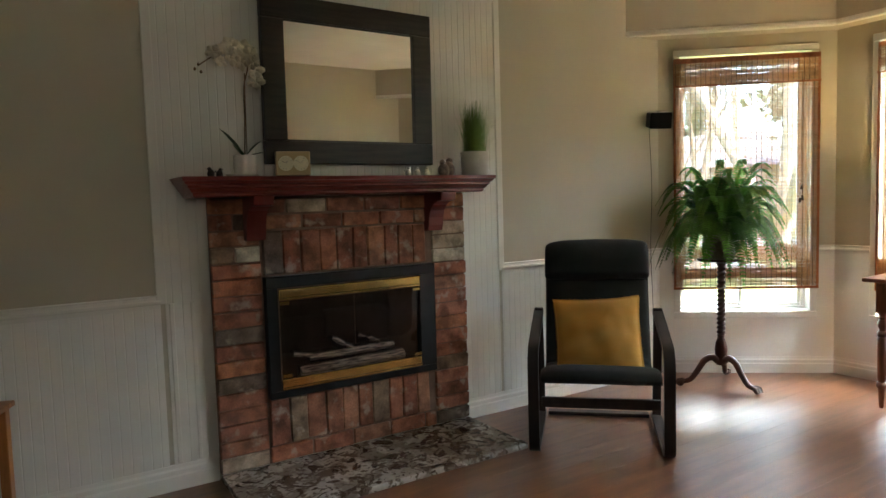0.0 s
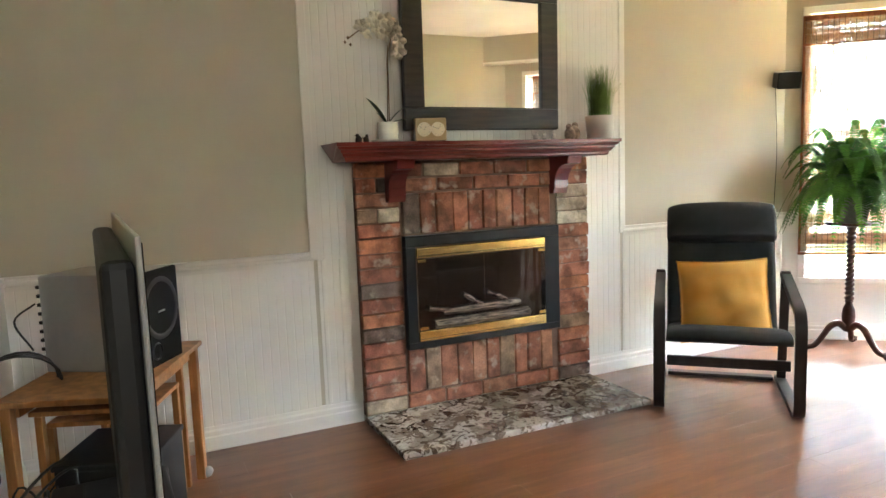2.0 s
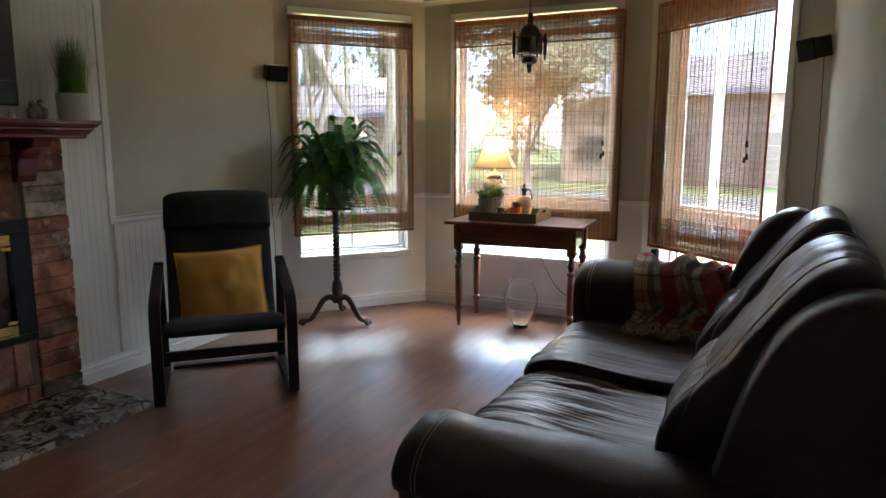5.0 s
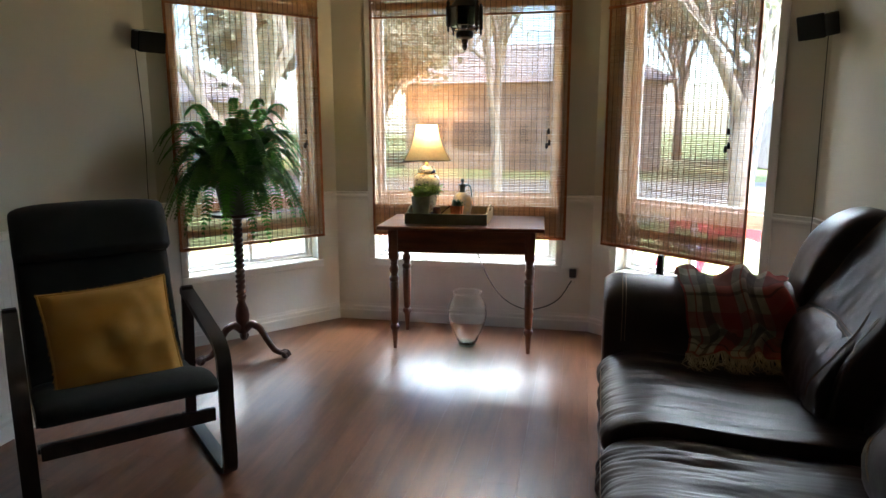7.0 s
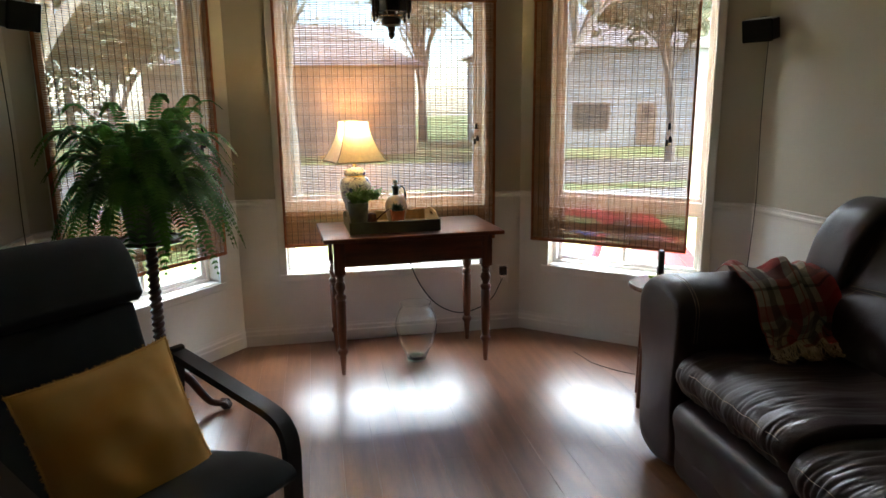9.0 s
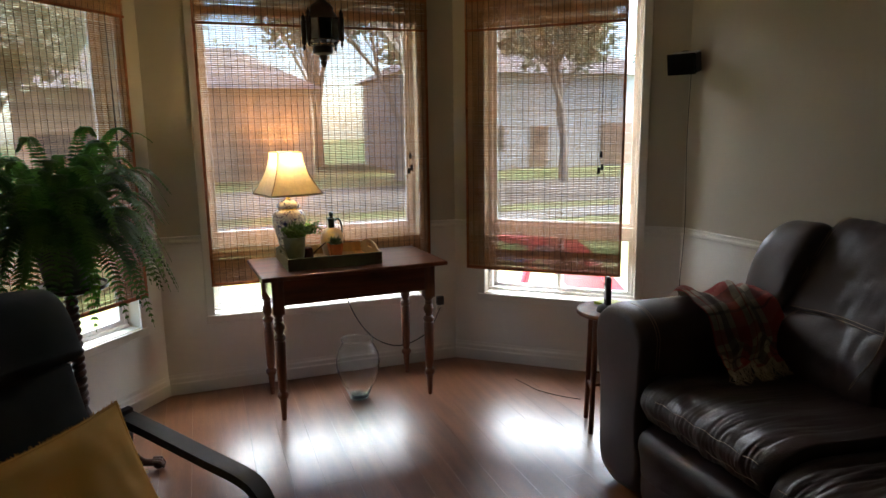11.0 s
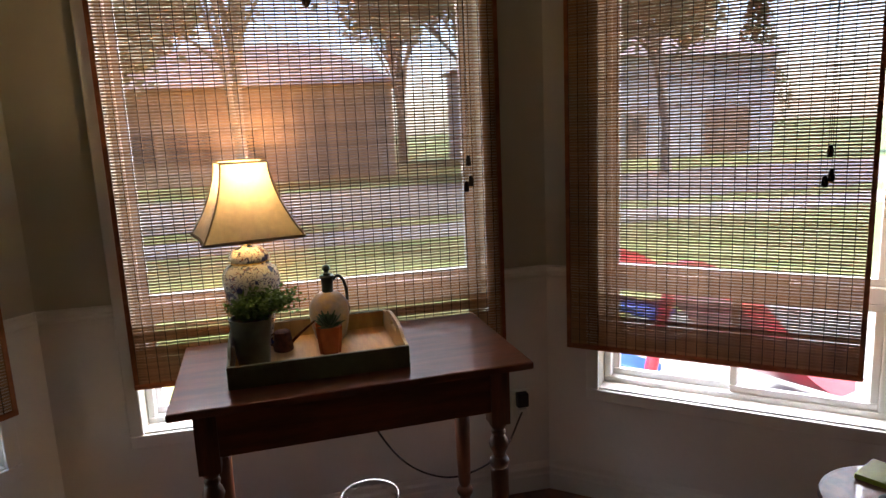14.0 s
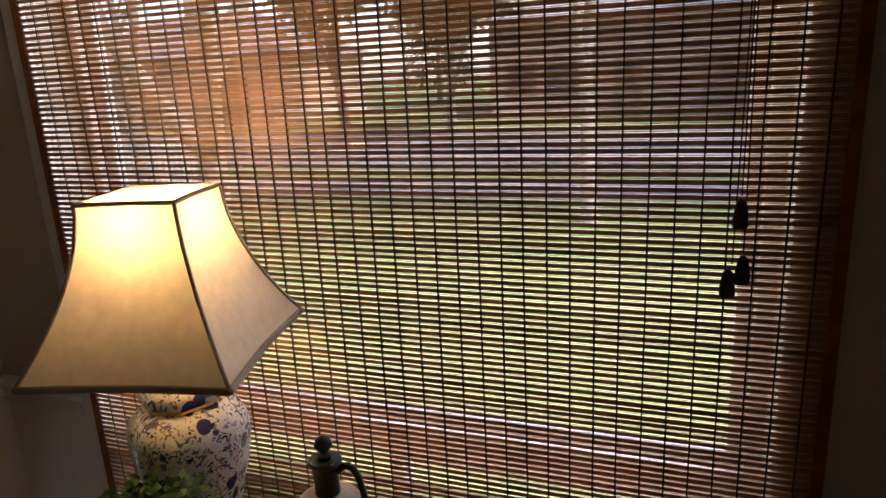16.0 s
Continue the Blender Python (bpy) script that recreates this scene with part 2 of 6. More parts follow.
M_LEATHER = material("dark brown leather", (0.031, 0.015, 0.013), 0.37, vary=0.22, size=5, bump=0.35, bsize=170, spec=0.6)
M_STITCH = material("tan stitching", (0.30, 0.22, 0.16), 0.8, vary=0.05)
M_PINE = material("honey pine", (0.42, 0.19, 0.06), 0.4, vary=0.15, size=4, stretch=(8, 8, 1), bump=0.1, bsize=30)
M_CHERRY = material("cherry table wood", (0.17, 0.052, 0.02), 0.3, vary=0.22, size=3.5, stretch=(8, 1, 8), bump=0.1, bsize=30, coat=0.25)
M_TURNED = material("red-brown turned wood", (0.15, 0.05, 0.022), 0.32, vary=0.2, size=4, stretch=(8, 8, 1), bump=0.08, bsize=30, coat=0.3)
M_STANDW = material("dark mahogany", (0.05, 0.013, 0.008), 0.3, vary=0.2, size=6, bump=0.05, coat=0.3)
M_CERAM = material("white glazed ceramic", (0.72, 0.70, 0.66), 0.25, vary=0.03, bump=0.03)
M_SILVER = material("silver painted panel", (0.40, 0.40, 0.40), 0.4, 0.15, vary=0.06, size=3, bump=0.05)
M_GRILLE = material("black speaker cloth", (0.012, 0.012, 0.013), 0.9, vary=0.1, bump=0.3, bsize=500, spec=0.15)
M_IRON = material("dark bronze metal", (0.03, 0.022, 0.018), 0.45, 0.7, vary=0.2, bump=0.2, bsize=120)


def shade_mat(name, front, back_share, rough=0.8, color2=None, size=20.0):
    """Cloth, leaf or bamboo that lets some light through."""
    m = material(name, front, rough, vary=0.14, size=size, color2=color2, random_tint=0.18)
    t, n = m.node_tree, m.node_tree.nodes
    b = n["Principled BSDF"]
    tl, mx = n.new("ShaderNodeBsdfTranslucent"), n.new("ShaderNodeMixShader")
    src = b.inputs["Base Color"].links[0].from_socket
    t.links.new(src, tl.inputs[0])
    mx.inputs[0].default_value = back_share
    t.links.new(b.outputs[0], mx.inputs[1])
    t.links.new(tl.outputs[0], mx.inputs[2])
    t.links.new(mx.outputs[0], n["Material Output"].inputs[0])
    return m


M_BAMBOO = shade_mat("stained bamboo", (0.38, 0.205, 0.095), 0.19, 0.6)
M_TAPE = shade_mat("rust cotton edging", (0.38, 0.14, 0.06), 0.4, 0.9)
M_THREAD = material("dark brown thread", (0.03, 0.018, 0.012), 0.9, vary=0.1)
M_LEAF = shade_mat("fern green", (0.10, 0.23, 0.03), 0.45, 0.5, (0.03, 0.085, 0.012), 8)
M_LEAF2 = shade_mat("small-leaf green", (0.14, 0.25, 0.04), 0.3, 0.5, (0.06, 0.13, 0.02), 30)
M_SUCC = shade_mat("blue-green succulent", (0.05, 0.11, 0.06), 0.1, 0.4)
M_GRASSB = shade_mat("artificial grass blade", (0.15, 0.25, 0.055), 0.25, 0.5)
M_PETAL = shade_mat("cream silk petal", (0.75, 0.70, 0.58), 0.35, 0.8)
M_LINEN = shade_mat("cream lamp linen", (0.78, 0.70, 0.52), 0.22, 0.9, (0.75, 0.67, 0.49), 9)


def brick_mat():
    m = material("reclaimed brick", (0.32, 0.145, 0.088), 0.9, vary=0.26, size=14, bump=1.0, bsize=110)
    t, n = m.node_tree, m.node_tree.nodes
    b = n["Principled BSDF"]
    src = b.inputs["Base Color"].links[0].from_socket
    info, ramp = n.new("ShaderNodeObjectInfo"), n.new("ShaderNodeValToRGB")
    e = ramp.color_ramp.elements
    stops = [(0, (0.95, 0.85, 0.8)), (0.18, (1.15, 1.0, 0.95)), (0.36, (0.8, 0.7, 0.7)), (0.50, (1.25, 1.3, 1.25)), (0.62, (1.35, 1.2, 0.95)), (0.74, (0.85, 1.25, 1.35)), (0.81, (0.5, 0.8, 1.0)), (0.88, (0.22, 0.36, 0.45)), (0.93, (1.3, 2.2, 2.6)), (0.965, (1.6, 3.1, 4.0))]
    e[0].position, e[0].color = 0, (*stops[0][1], 1)
    for p, c in stops[1:]:
        x = e.new(p)
        x.color = (*c, 1)
    ramp.color_ramp.interpolation = "CONSTANT"
    t.links.new(info.outputs["Random"], ramp.inputs[0])
    mul = n.new("ShaderNodeMix")
    mul.data_type, mul.blend_type, mul.clamp_result = "RGBA", "MULTIPLY", False
    mul.inputs[0].default_value = 1
    t.links.new(src, mul.inputs[6])
    t.links.new(ramp.outputs[0], mul.inputs[7])
    # chalky lime patches left on old bricks
    co, ns, mr, mx = (n.new(k) for k in ("ShaderNodeNewGeometry", "ShaderNodeTexNoise", "ShaderNodeMapRange", "ShaderNodeMix"))
    ns.inputs["Scale"].default_value, ns.inputs["Detail"].default_value = 13, 8
    t.links.new(co.outputs["Position"], ns.inputs["Vector"])
    mr.inputs["From Min"].default_value, mr.inputs["From Max"].default_value = 0.58, 0.68
    mr.inputs["To Max"].default_value = 0.55
    t.links.new(ns.outputs[0], mr.inputs[0])
    mx.data_type = "RGBA"
    mx.inputs[7].default_value = (0.5, 0.42, 0.34, 1)
    t.links.new(mr.outputs[0], mx.inputs[0])
    t.links.new(mul.outputs[2], mx.inputs[6])
    t.links.new(mx.outputs[2], b.inputs["Base Color"])
    by_place(m)
    return m


def granite_mat():
    m = material("white granite", (0.44, 0.41, 0.37), 0.25, vary=0.08, size=30, bump=0.03)
    t, n = m.node_tree, m.node_tree.nodes
    b = n["Principled BSDF"]
    out = b.inputs["Base Color"].links[0].from_socket
    co = n.new("ShaderNodeNewGeometry")
    for scale, lo, hi, col, dist in ((5, 0.50, 0.56, (0.24, 0.21, 0.18), 1.2), (9, 0.545, 0.565, (0.075, 0.05, 0.035), 1.8), (16, 0.56, 0.60, (0.13, 0.10, 0.075), 1.2), (34, 0.56, 0.62, (0.14, 0.11, 0.09), 0.5)):
        ns, mr, mx = (n.new(k) for k in ("ShaderNodeTexNoise", "ShaderNodeMapRange", "ShaderNodeMix"))
        ns.inputs["Scale"].default_value, ns.inputs["Detail"].default_value, ns.inputs["Distortion"].default_value = scale, 7, dist
        t.links.new(co.outputs["Position"], ns.inputs["Vector"])
        mr.inputs["From Min"].default_value, mr.inputs["From Max"].default_value = lo, hi
        t.links.new(ns.outputs[0], mr.inputs[0])
        mx.data_type = "RGBA"
        mx.inputs[7].default_value = (*col, 1)
        t.links.new(mr.outputs[0], mx.inputs[0])
        t.links.new(out, mx.inputs[6])
        out = mx.outputs[2]
    t.links.new(out, b.inputs["Base Color"])
    return m


def by_place(m):
    """Lets a material's grain run on through the place, so that pieces that share a mesh differ."""
    t = m.node_tree
    mp = next(x for x in t.nodes if x.bl_idname == "ShaderNodeMapping")
    t.links.new(t.nodes.new("ShaderNodeNewGeometry").outputs["Position"], mp.inputs[0])


def floor_mat():
    m = material("brown laminate", (0.21, 0.086, 0.038), 0.32, vary=0.2, size=2.6, stretch=(1, 7, 1), bump=0.0, bsize=28, color2=(0.13, 0.050, 0.022), random_tint=0.10, spec=0.5, coat=0.33)
    m.node_tree.nodes["Principled BSDF"].inputs["Coat Roughness"].default_value = 0.30
    by_place(m)
    return m


def porcelain_mat():
    m = material("blue and white porcelain", (0.72, 0.70, 0.64), 0.18, vary=0.02)
    t, n = m.node_tree, m.node_tree.nodes
    b = n["Principled BSDF"]
    co = n.new("ShaderNodeTexCoord")
    out = b.inputs["Base Color"].links[0].from_socket
    for kind, scale, lo, hi, col in (("n", 60, 0.56, 0.59, (0.16, 0.16, 0.26)), ("n", 46, 0.63, 0.65, (0.30, 0.12, 0.10)), ("v", 24, 0.30, 0.27, (0.04, 0.045, 0.14)), ("n", 90, 0.60, 0.62, (0.03, 0.03, 0.06))):
        tx = n.new("ShaderNodeTexVoronoi" if kind == "v" else "ShaderNodeTexNoise")
        tx.inputs["Scale"].default_value = scale
        if kind == "n":
            tx.inputs["Detail"].default_value, tx.inputs["Distortion"].default_value = 3, 2
        t.links.new(co.outputs["Object"], tx.inputs["Vector"])
        mr, mx = n.new("ShaderNodeMapRange"), n.new("ShaderNodeMix")
        mr.inputs["From Min"].default_value, mr.inputs["From Max"].default_value = lo, hi
        t.links.new(tx.outputs[0], mr.inputs[0])
        mx.data_type = "RGBA"
        mx.inputs[7].default_value = (*col, 1)
        t.links.new(mr.outputs[0], mx.inputs[0])
        t.links.new(out, mx.inputs[6])
        out = mx.outputs[2]
    t.links.new(out, b.inputs["Base Color"])
    return m


M_BRICK, M_GRANITE, M_FLOOR, M_PORC = brick_mat(), granite_mat(), floor_mat(), porcelain_mat()

# ---- trim: wainscot, rails, baseboards, crown ----
BASE = [(0, 0), (0.017, 0), (0.017, 0.062), (0.013, 0.07), (0.013, 0.088), (0.008, 0.098), (0.006, 0.112), (0, 0.115)]
CHAIR = [(0, 0), (0.007, 0), (0.009, 0.018), (0.015, 0.024), (0.015, 0.034), (0.009, 0.040), (0.009, 0.050), (0.013, 0.056), (0, 0.060)]


def beadboard(p, q, x0, x1, z0, z1, name="wainscot", holes=(), grooved=True):
    """Grooved boards, 5 mm proud of the wall, grooves 40 mm apart; holes leave windows free."""
    m, _ = run(p, q)
    spans = [(x0, x1, z0, z1)]
    for a, b, c, d in holes:
        spans = [s for x in spans for s in ([x] if x[1] <= a or x[0] >= b or x[3] <= c else [(x[0], a, x[2], x[3]), (a, b, x[2], c), (b, x[1], x[2], x[3])]) if s[1] - s[0] > 0.01 and s[3] - s[2] > 0.01]
    for a, b, c, d in spans:
        bm = bmesh.new()
        xs, x = [(a, 0), (a, 0.005)], math.ceil(a / 0.04) * 0.04
        while grooved and x < b - 0.004:
            if x > a + 0.004:
                xs += [(x - 0.0025, 0.005), (x - 0.0008, 0.0036), (x + 0.0008, 0.0036), (x + 0.0025, 0.005)]
            x += 0.04
        xs += [(b, 0.005), (b, 0)]
        lo = [bm.verts.new((u, -o, c)) for u, o in xs]
        hi = [bm.verts.new((u, -o, d)) for u, o in xs]
        for k in range(len(xs) - 1):
            bm.faces.new((lo[k], lo[k + 1], hi[k + 1], hi[k]))
        bm.faces.new(list(reversed(hi)))
        part(name, bm, M_WHITE, kind="structure").matrix_world = m


def strip(name, profile, p, q, z, x0=0.0, x1=None, miter=(0, 0), mat=None):
    m, length = run(p, q)
    ob = part(name, sweep(profile, (x1 or length) - x0, miter=miter), mat or M_WHITE, kind="structure")
    ob.matrix_world = m @ pose(x0, 0, z)


def stile(p, q, x0, x1, z0, z1, depth=0.012, name="trim"):
    m, _ = run(p, q)
    ob = part(name, B((x0, -depth, z0), (x1, 0, z1), 0.003), M_WHITE, kind="structure")
    ob.matrix_world = m


N0, N1 = NW, C01
XN = lambda x: x - NW[0]
for p, q, mi in ((SW, NW, (0, 1)), (NW, (1.93, 3.73), (1, 0)), ((3.31, 3.73), C01, (0, 0.36)), (C01, C12, (-0.36, 0.47)), (C12, C23, (0.47, 0.38)), (C23, C34, (0.38, -0.49)), (C34, SE, (-0.49, 0))):
    strip("baseboard", BASE, p, q, 0, miter=mi)
for p, q, mi in ((SW, NW, (0, 1)), (NW, (1.72, 3.73), (1, 0)), ((3.60, 3.73), C01, (0, 0.36)), (C34, SE, (-0.49, 0))):
    strip("chair_rail", CHAIR, p, q, 0.822, miter=mi)
for p, q, w in ((C01, C12, "w1"), (C12, C23, "w2"), (C23, C34, "w3")):
    a, b = WIN[w][2:]
    length = math.dist(p, q)
    strip("chair_rail", CHAIR, p, q, 0.822, 0, a - 0.045, (-0.36 if w == "w1" else 0.42, 0))
    strip("chair_rail", CHAIR, p, q, 0.822, b + 0.045, length, (0, -0.49 if w == "w3" else 0.42))
    beadboard(p, q, 0.0, length, 0.1, 0.83, holes=[(a - 0.02, b + 0.02, Z0 - 0.02, 3)], grooved=False)
beadboard(SW, NW, 0, math.dist(SW, NW), 0.1, 0.83)
beadboard(NW, C01, 0.0, XN(1.72), 0.1, 0.83)
beadboard(NW, C01, XN(1.74), XN(3.58), 0.1, CEIL)
beadboard(NW, C01, XN(3.60), XN(4.99), 0.1, 0.83)
beadboard(C34, SE, 0, math.dist(C34, SE), 0.1, 0.83, grooved=False)
stile(NW, C01, XN(1.705), XN(1.745), 0.84, CEIL)
stile(NW, C01, XN(3.575), XN(3.615), 0.84, CEIL)
stile(NW, C01, XN(1.755), XN(1.775), 0.12, 0.84, 0.009)
stile(NW, C01, XN(1.845), XN(1.862), 0.12, 0.84, 0.009)
CROWN = [(-0.03, -0.012), (0.014, -0.012), (0.016, 0.0), (0.008, 0.010), (0.004, 0.022), (0, 0.022)]
for k in range(3):
    strip("soffit_trim", CROWN, SIN[k], SIN[k + 1], SOFFIT)

# ---- windows ----
for w, (p, q, a, b) in WIN.items():
    m, _ = run(p, q)
    win = new("window_" + w[1])
    win.matrix_world = m
    tagged(win, kind="structure")
    bm = bmesh.new()
    for lo, hi in (((a - 0.045, -0.014, Z0 - 0.045), (b + 0.045, 0.0, Z0)), ((a - 0.045, -0.014, Z1), (b + 0.045, 0.0, Z1 + 0.045)), ((a - 0.045, -0.013, Z0), (a, 0.0, Z1)), ((b, -0.013, Z0), (b + 0.045, 0.0, Z1))):
        box(bm, lo, hi, 0.004)
    part("casing", bm, M_WHITE, win)
    part("window_sill", B((a, 0.0, Z0 - 0.001), (b, 0.075, Z0 + 0.006), 0.002), M_WHITE, win)
    bm = bmesh.new()
    for lo, hi in (((a, 0.07, Z0), (b, 0.13, Z0 + 0.025)), ((a, 0.07, Z1 - 0.025), (b, 0.13, Z1)), ((a, 0.07, Z0 + 0.025), (a + 0.025, 0.13, Z1 - 0.025)), ((b - 0.025, 0.07, Z0 + 0.025), (b, 0.13, Z1 - 0.025))):
        box(bm, lo, hi, 0.004)
    part("window_frame", bm, M_VINYL, win)
    part("mullion", B((a + 0.025, 0.072, 0.80), (b - 0.025, 0.128, 0.855), 0.004), M_VINYL, win)
    mid = (a + b) / 2
    for s0, s1, y, zb, zt in ((a + 0.025, b - 0.025, 0.09, 0.855, Z1 - 0.025), (a + 0.025, mid + 0.014, 0.105, Z0 + 0.025, 0.80), (mid - 0.014, b - 0.025, 0.08, Z0 + 0.025, 0.80)):
        bm = bmesh.new()
        f = 0.024
        for lo, hi in (((s0, y, zb), (s1, y + 0.02, zb + f)), ((s0, y, zt - f), (s1, y + 0.02, zt)), ((s0, y, zb + f), (s0 + f, y + 0.02, zt - f)), ((s1 - f, y, zb + f), (s1, y + 0.02, zt - f))):
            box(bm, lo, hi, 0.003)
        sash = part("sash", bm, M_VINYL, win)
        pane = part("pane", B((s0 + f - 0.004, y + 0.008, zb + f - 0.004), (s1 - f + 0.004, y + 0.012, zt - f + 0.004)), M_GLASS, sash)
        pane.visible_shadow = False


# ---- woven bamboo shades ----
def slat_shade(w, x0, x1, ztop, zbot, lean=0.0):
    p, q = WIN[w][:2]
    m, _ = run(p, q)
    th = thing("bamboo_shade", m @ pose(0, -0.020, 0), "half-lowered woven bamboo slat shade with rust edging", "window shade", "shades in the bay")
    rnd = random.Random(hash(w) % 1 + ord(w[1]))
    part("headrail", B((x0, -0.012, ztop - 0.012), (x1, 0.016, ztop + 0.02), 0.003), M_TAPE, th)
    pitch = 0.0098
    meshes = []
    for k in range(5):
        bm = bmesh.new()
        n = 6
        cuts = [x0 + (x1 - x0) * i / n for i in range(n + 1)]
        dz = [rnd.uniform(-0.0003, 0.0003) for _ in cuts]
        h = 0.0031 + 0.00015 * (k % 3)
        ring = [[bm.verts.new((x, y, d + z)) for y, z in ((-0.0007, -h), (0.0007, -h), (0.0007, h), (-0.0007, h))] for x, d in zip(cuts, dz)]
        for r, s in zip(ring, ring[1:]):
            for i in range(4):
                bm.faces.new((r[i], s[i], s[(i + 1) % 4], r[(i + 1) % 4]))
        me = bpy.data.meshes.new("slat")
        bm.to_mesh(me)
        bm.free()
        me.materials.append(M_BAMBOO)
        meshes.append(me)
    z, reeds = ztop - 0.015, bmesh.new()
    while z > zbot + 0.008:
        s = new("slat", meshes[rnd.randrange(5)])
        s.parent = th
        s.matrix_basis = pose(0, rnd.uniform(-0.0004, 0.0004), z + rnd.uniform(-0.0002, 0.0002), rnd.uniform(-4, 4), rnd.uniform(-0.008, 0.008))
        d0, d1 = rnd.uniform(-0.0004, 0.0004), rnd.uniform(-0.0004, 0.0004)
        tube([(x0, 0, z - 0.0048 + d0), ((x0 + x1) / 2, 0, z - 0.0048 + rnd.uniform(-0.0004, 0.0004)), (x1, 0, z - 0.0048 + d1)], 0.0006, 4, reeds)
        z -= pitch
    part("thin_reeds", reeds, M_BAMBOO, th, kind="stuff")
    # the folded lower hem and the valance are a second layer behind and in front of the first
    bm = bmesh.new()
    for lo, hi, y in ((zbot, zbot + 0.20, 0.009), (ztop - 0.165, ztop, -0.011)):
        z = lo + 0.003
        while z < hi:
            d = rnd.uniform(-0.0012, 0.0012)
            box(bm, (x0, y - 0.0007, z - 0.0032 + d), (x1, y + 0.0007, z + 0.0032 + d))
            z += pitch * rnd.choice((0.95, 1.0, 1.1))
    part("hem_layer", bm, M_BAMBOO, th, kind="stuff")
    bm = bmesh.new()
    x, n = x0 + 0.012, 0
    while x < x1 - 0.005:
        w2 = 0.0011
        drift = rnd.uniform(-0.0015, 0.0015)
        for y in (-0.0016, 0.0016):
            tube([(x, y, zbot), (x + drift, y, (ztop + zbot) / 2), (x, y, ztop)], w2, 4, bm)
        for lo, hi, y in ((zbot, zbot + 0.20, 0.0105), (ztop - 0.165, ztop, -0.0125)):
            tube([(x, y, lo), (x, y, hi)], w2, 4, bm)
        x += 0.033 + rnd.uniform(-0.001, 0.001)
    part("threads", bm, M_THREAD, th, kind="stuff")
    for e0, e1 in ((x0 - 0.002, x0 + 0.012), (x1 - 0.012, x1 + 0.002)):
        part("edge_tape", B((e0, -0.003, zbot), (e1, 0.0028, ztop)), M_TAPE, th, "rust cotton edge tape")
    part("hem_bar", B((x0 - 0.003, -0.007, zbot - 0.012), (x1 + 0.003, 0.013, zbot + 0.006), 0.005), M_TAPE, th, "rust cotton hem")
    part("valance_hem", B((x0 - 0.003, -0.0145, ztop - 0.172), (x1 + 0.003, -0.0105, ztop - 0.160), 0.0015), M_TAPE, th)
    cx = x1 - 0.12
    bm = bmesh.new()
    for dx, zt in ((0, 1.30), (0.006, 1.23), (-0.006, 1.215)):
        tube(curve([(cx, -0.018, ztop - 0.1), (cx + dx * 0.3, -0.02, 1.7), (cx + dx, -0.02, zt)], 6), 0.0009, 5, bm)
    part("pull_cord", bm, M_THREAD, th)
    for dx, zt, s in ((0, 1.278, 1), (0.006, 1.208, 1), (-0.010, 1.19, 1)):
        part("tassel", lathe([(0.002, 0.018), (0.006, 0.014), (0.0085, 0), (0.0095, -0.014), (0.008, -0.018)], 10, m=pose(cx + dx, -0.021, zt)), M_THREAD, th, "dark wooden cord tassel")
    return th


slat_shade("w2", 0.265, 1.53, 2.15, 0.605)
slat_shade("w1", 0.10, 1.045, 2.15, 0.60)
slat_shade("w3", 0.085, 1.0, 2.15, 0.595)

# ---- fireplace ----
def rough_box(lo, hi, rnd, amp=0.002):
    bm = B(lo, hi, 0.004, seg=1)
    for v in bm.verts:
        v.co += Vector((rnd.uniform(-amp, amp), rnd.uniform(-amp, amp), rnd.uniform(-amp, amp)))
    return bm


fire = thing("fireplace", pose(2.62, 3.72, 0), "reclaimed red brick fireplace with brass-trimmed gas insert", "fireplace")
fx = lambda x: x - 2.62
part("mortar_bed", B((fx(1.935), -0.032, 0.03), (fx(3.305), 0.008, 1.30)), M_MORTAR, fire)
slab = thing("hearth_slab", pose(2.63, 3.45, 0), "white and black speckled granite hearth slab", "hearth")
part("slab", B((-0.70, -0.285, 0), (0.68, 0.235, 0.03), 0.004), M_GRANITE, slab)
IX0, IX1, IZ0, IZ1 = 2.165, 3.085, 0.345, 0.925
for lo, hi in (((IX0, 0, IZ0), (IX1, 0.03, IZ0 + 0.035)), ((IX0, 0, IZ1 - 0.055), (IX1, 0.03, IZ1)), ((IX0, 0, IZ0 + 0.035), (IX0 + 0.055, 0.03, IZ1 - 0.055)), ((IX1 - 0.095, 0, IZ0 + 0.035), (IX1, 0.03, IZ1 - 0.055))):
    part("surround_panel", B((fx(lo[0]), -0.075, lo[2]), (fx(hi[0]), -0.03, hi[2]), 0.003), M_BLACKP, fire, "black steel insert surround")
for z in (0.812, 0.385):
    bm = B((fx(2.222), -0.088, z), (fx(2.985), -0.072, z + 0.052), 0.003)
    for k in range(48):
        x = fx(2.235) + k * 0.0157
        for zz in (0.018, 0.034):
            box(bm, (x, -0.0895, z + zz - 0.004), (x + 0.006, -0.0875, z + zz + 0.004))
    part("louvre", bm, M_BRASS, fire, "polished brass pierced louvre")
    # A thin black strip on the brass draws the louvre's shadow line.
    part("louvre_shadow", B((fx(2.225), -0.0885, z + 0.011), (fx(2.982), -0.0882, z + 0.0135)), M_BLACKP, fire)
M_SOOT = material("sooty firebox", (0.010, 0.009, 0.008), 0.9, vary=0.2, size=6, bump=0.4)
bm = bmesh.new()
for lo, hi in (((2.21, -0.03, 0.40), (3.0, 0.0, 0.85)), ((2.21, -0.07, 0.38), (3.0, -0.03, 0.42))):
    box(bm, (fx(lo[0]), lo[1], lo[2]), (fx(hi[0]), hi[1], hi[2]))
part("firebox", bm, M_SOOT, fire)
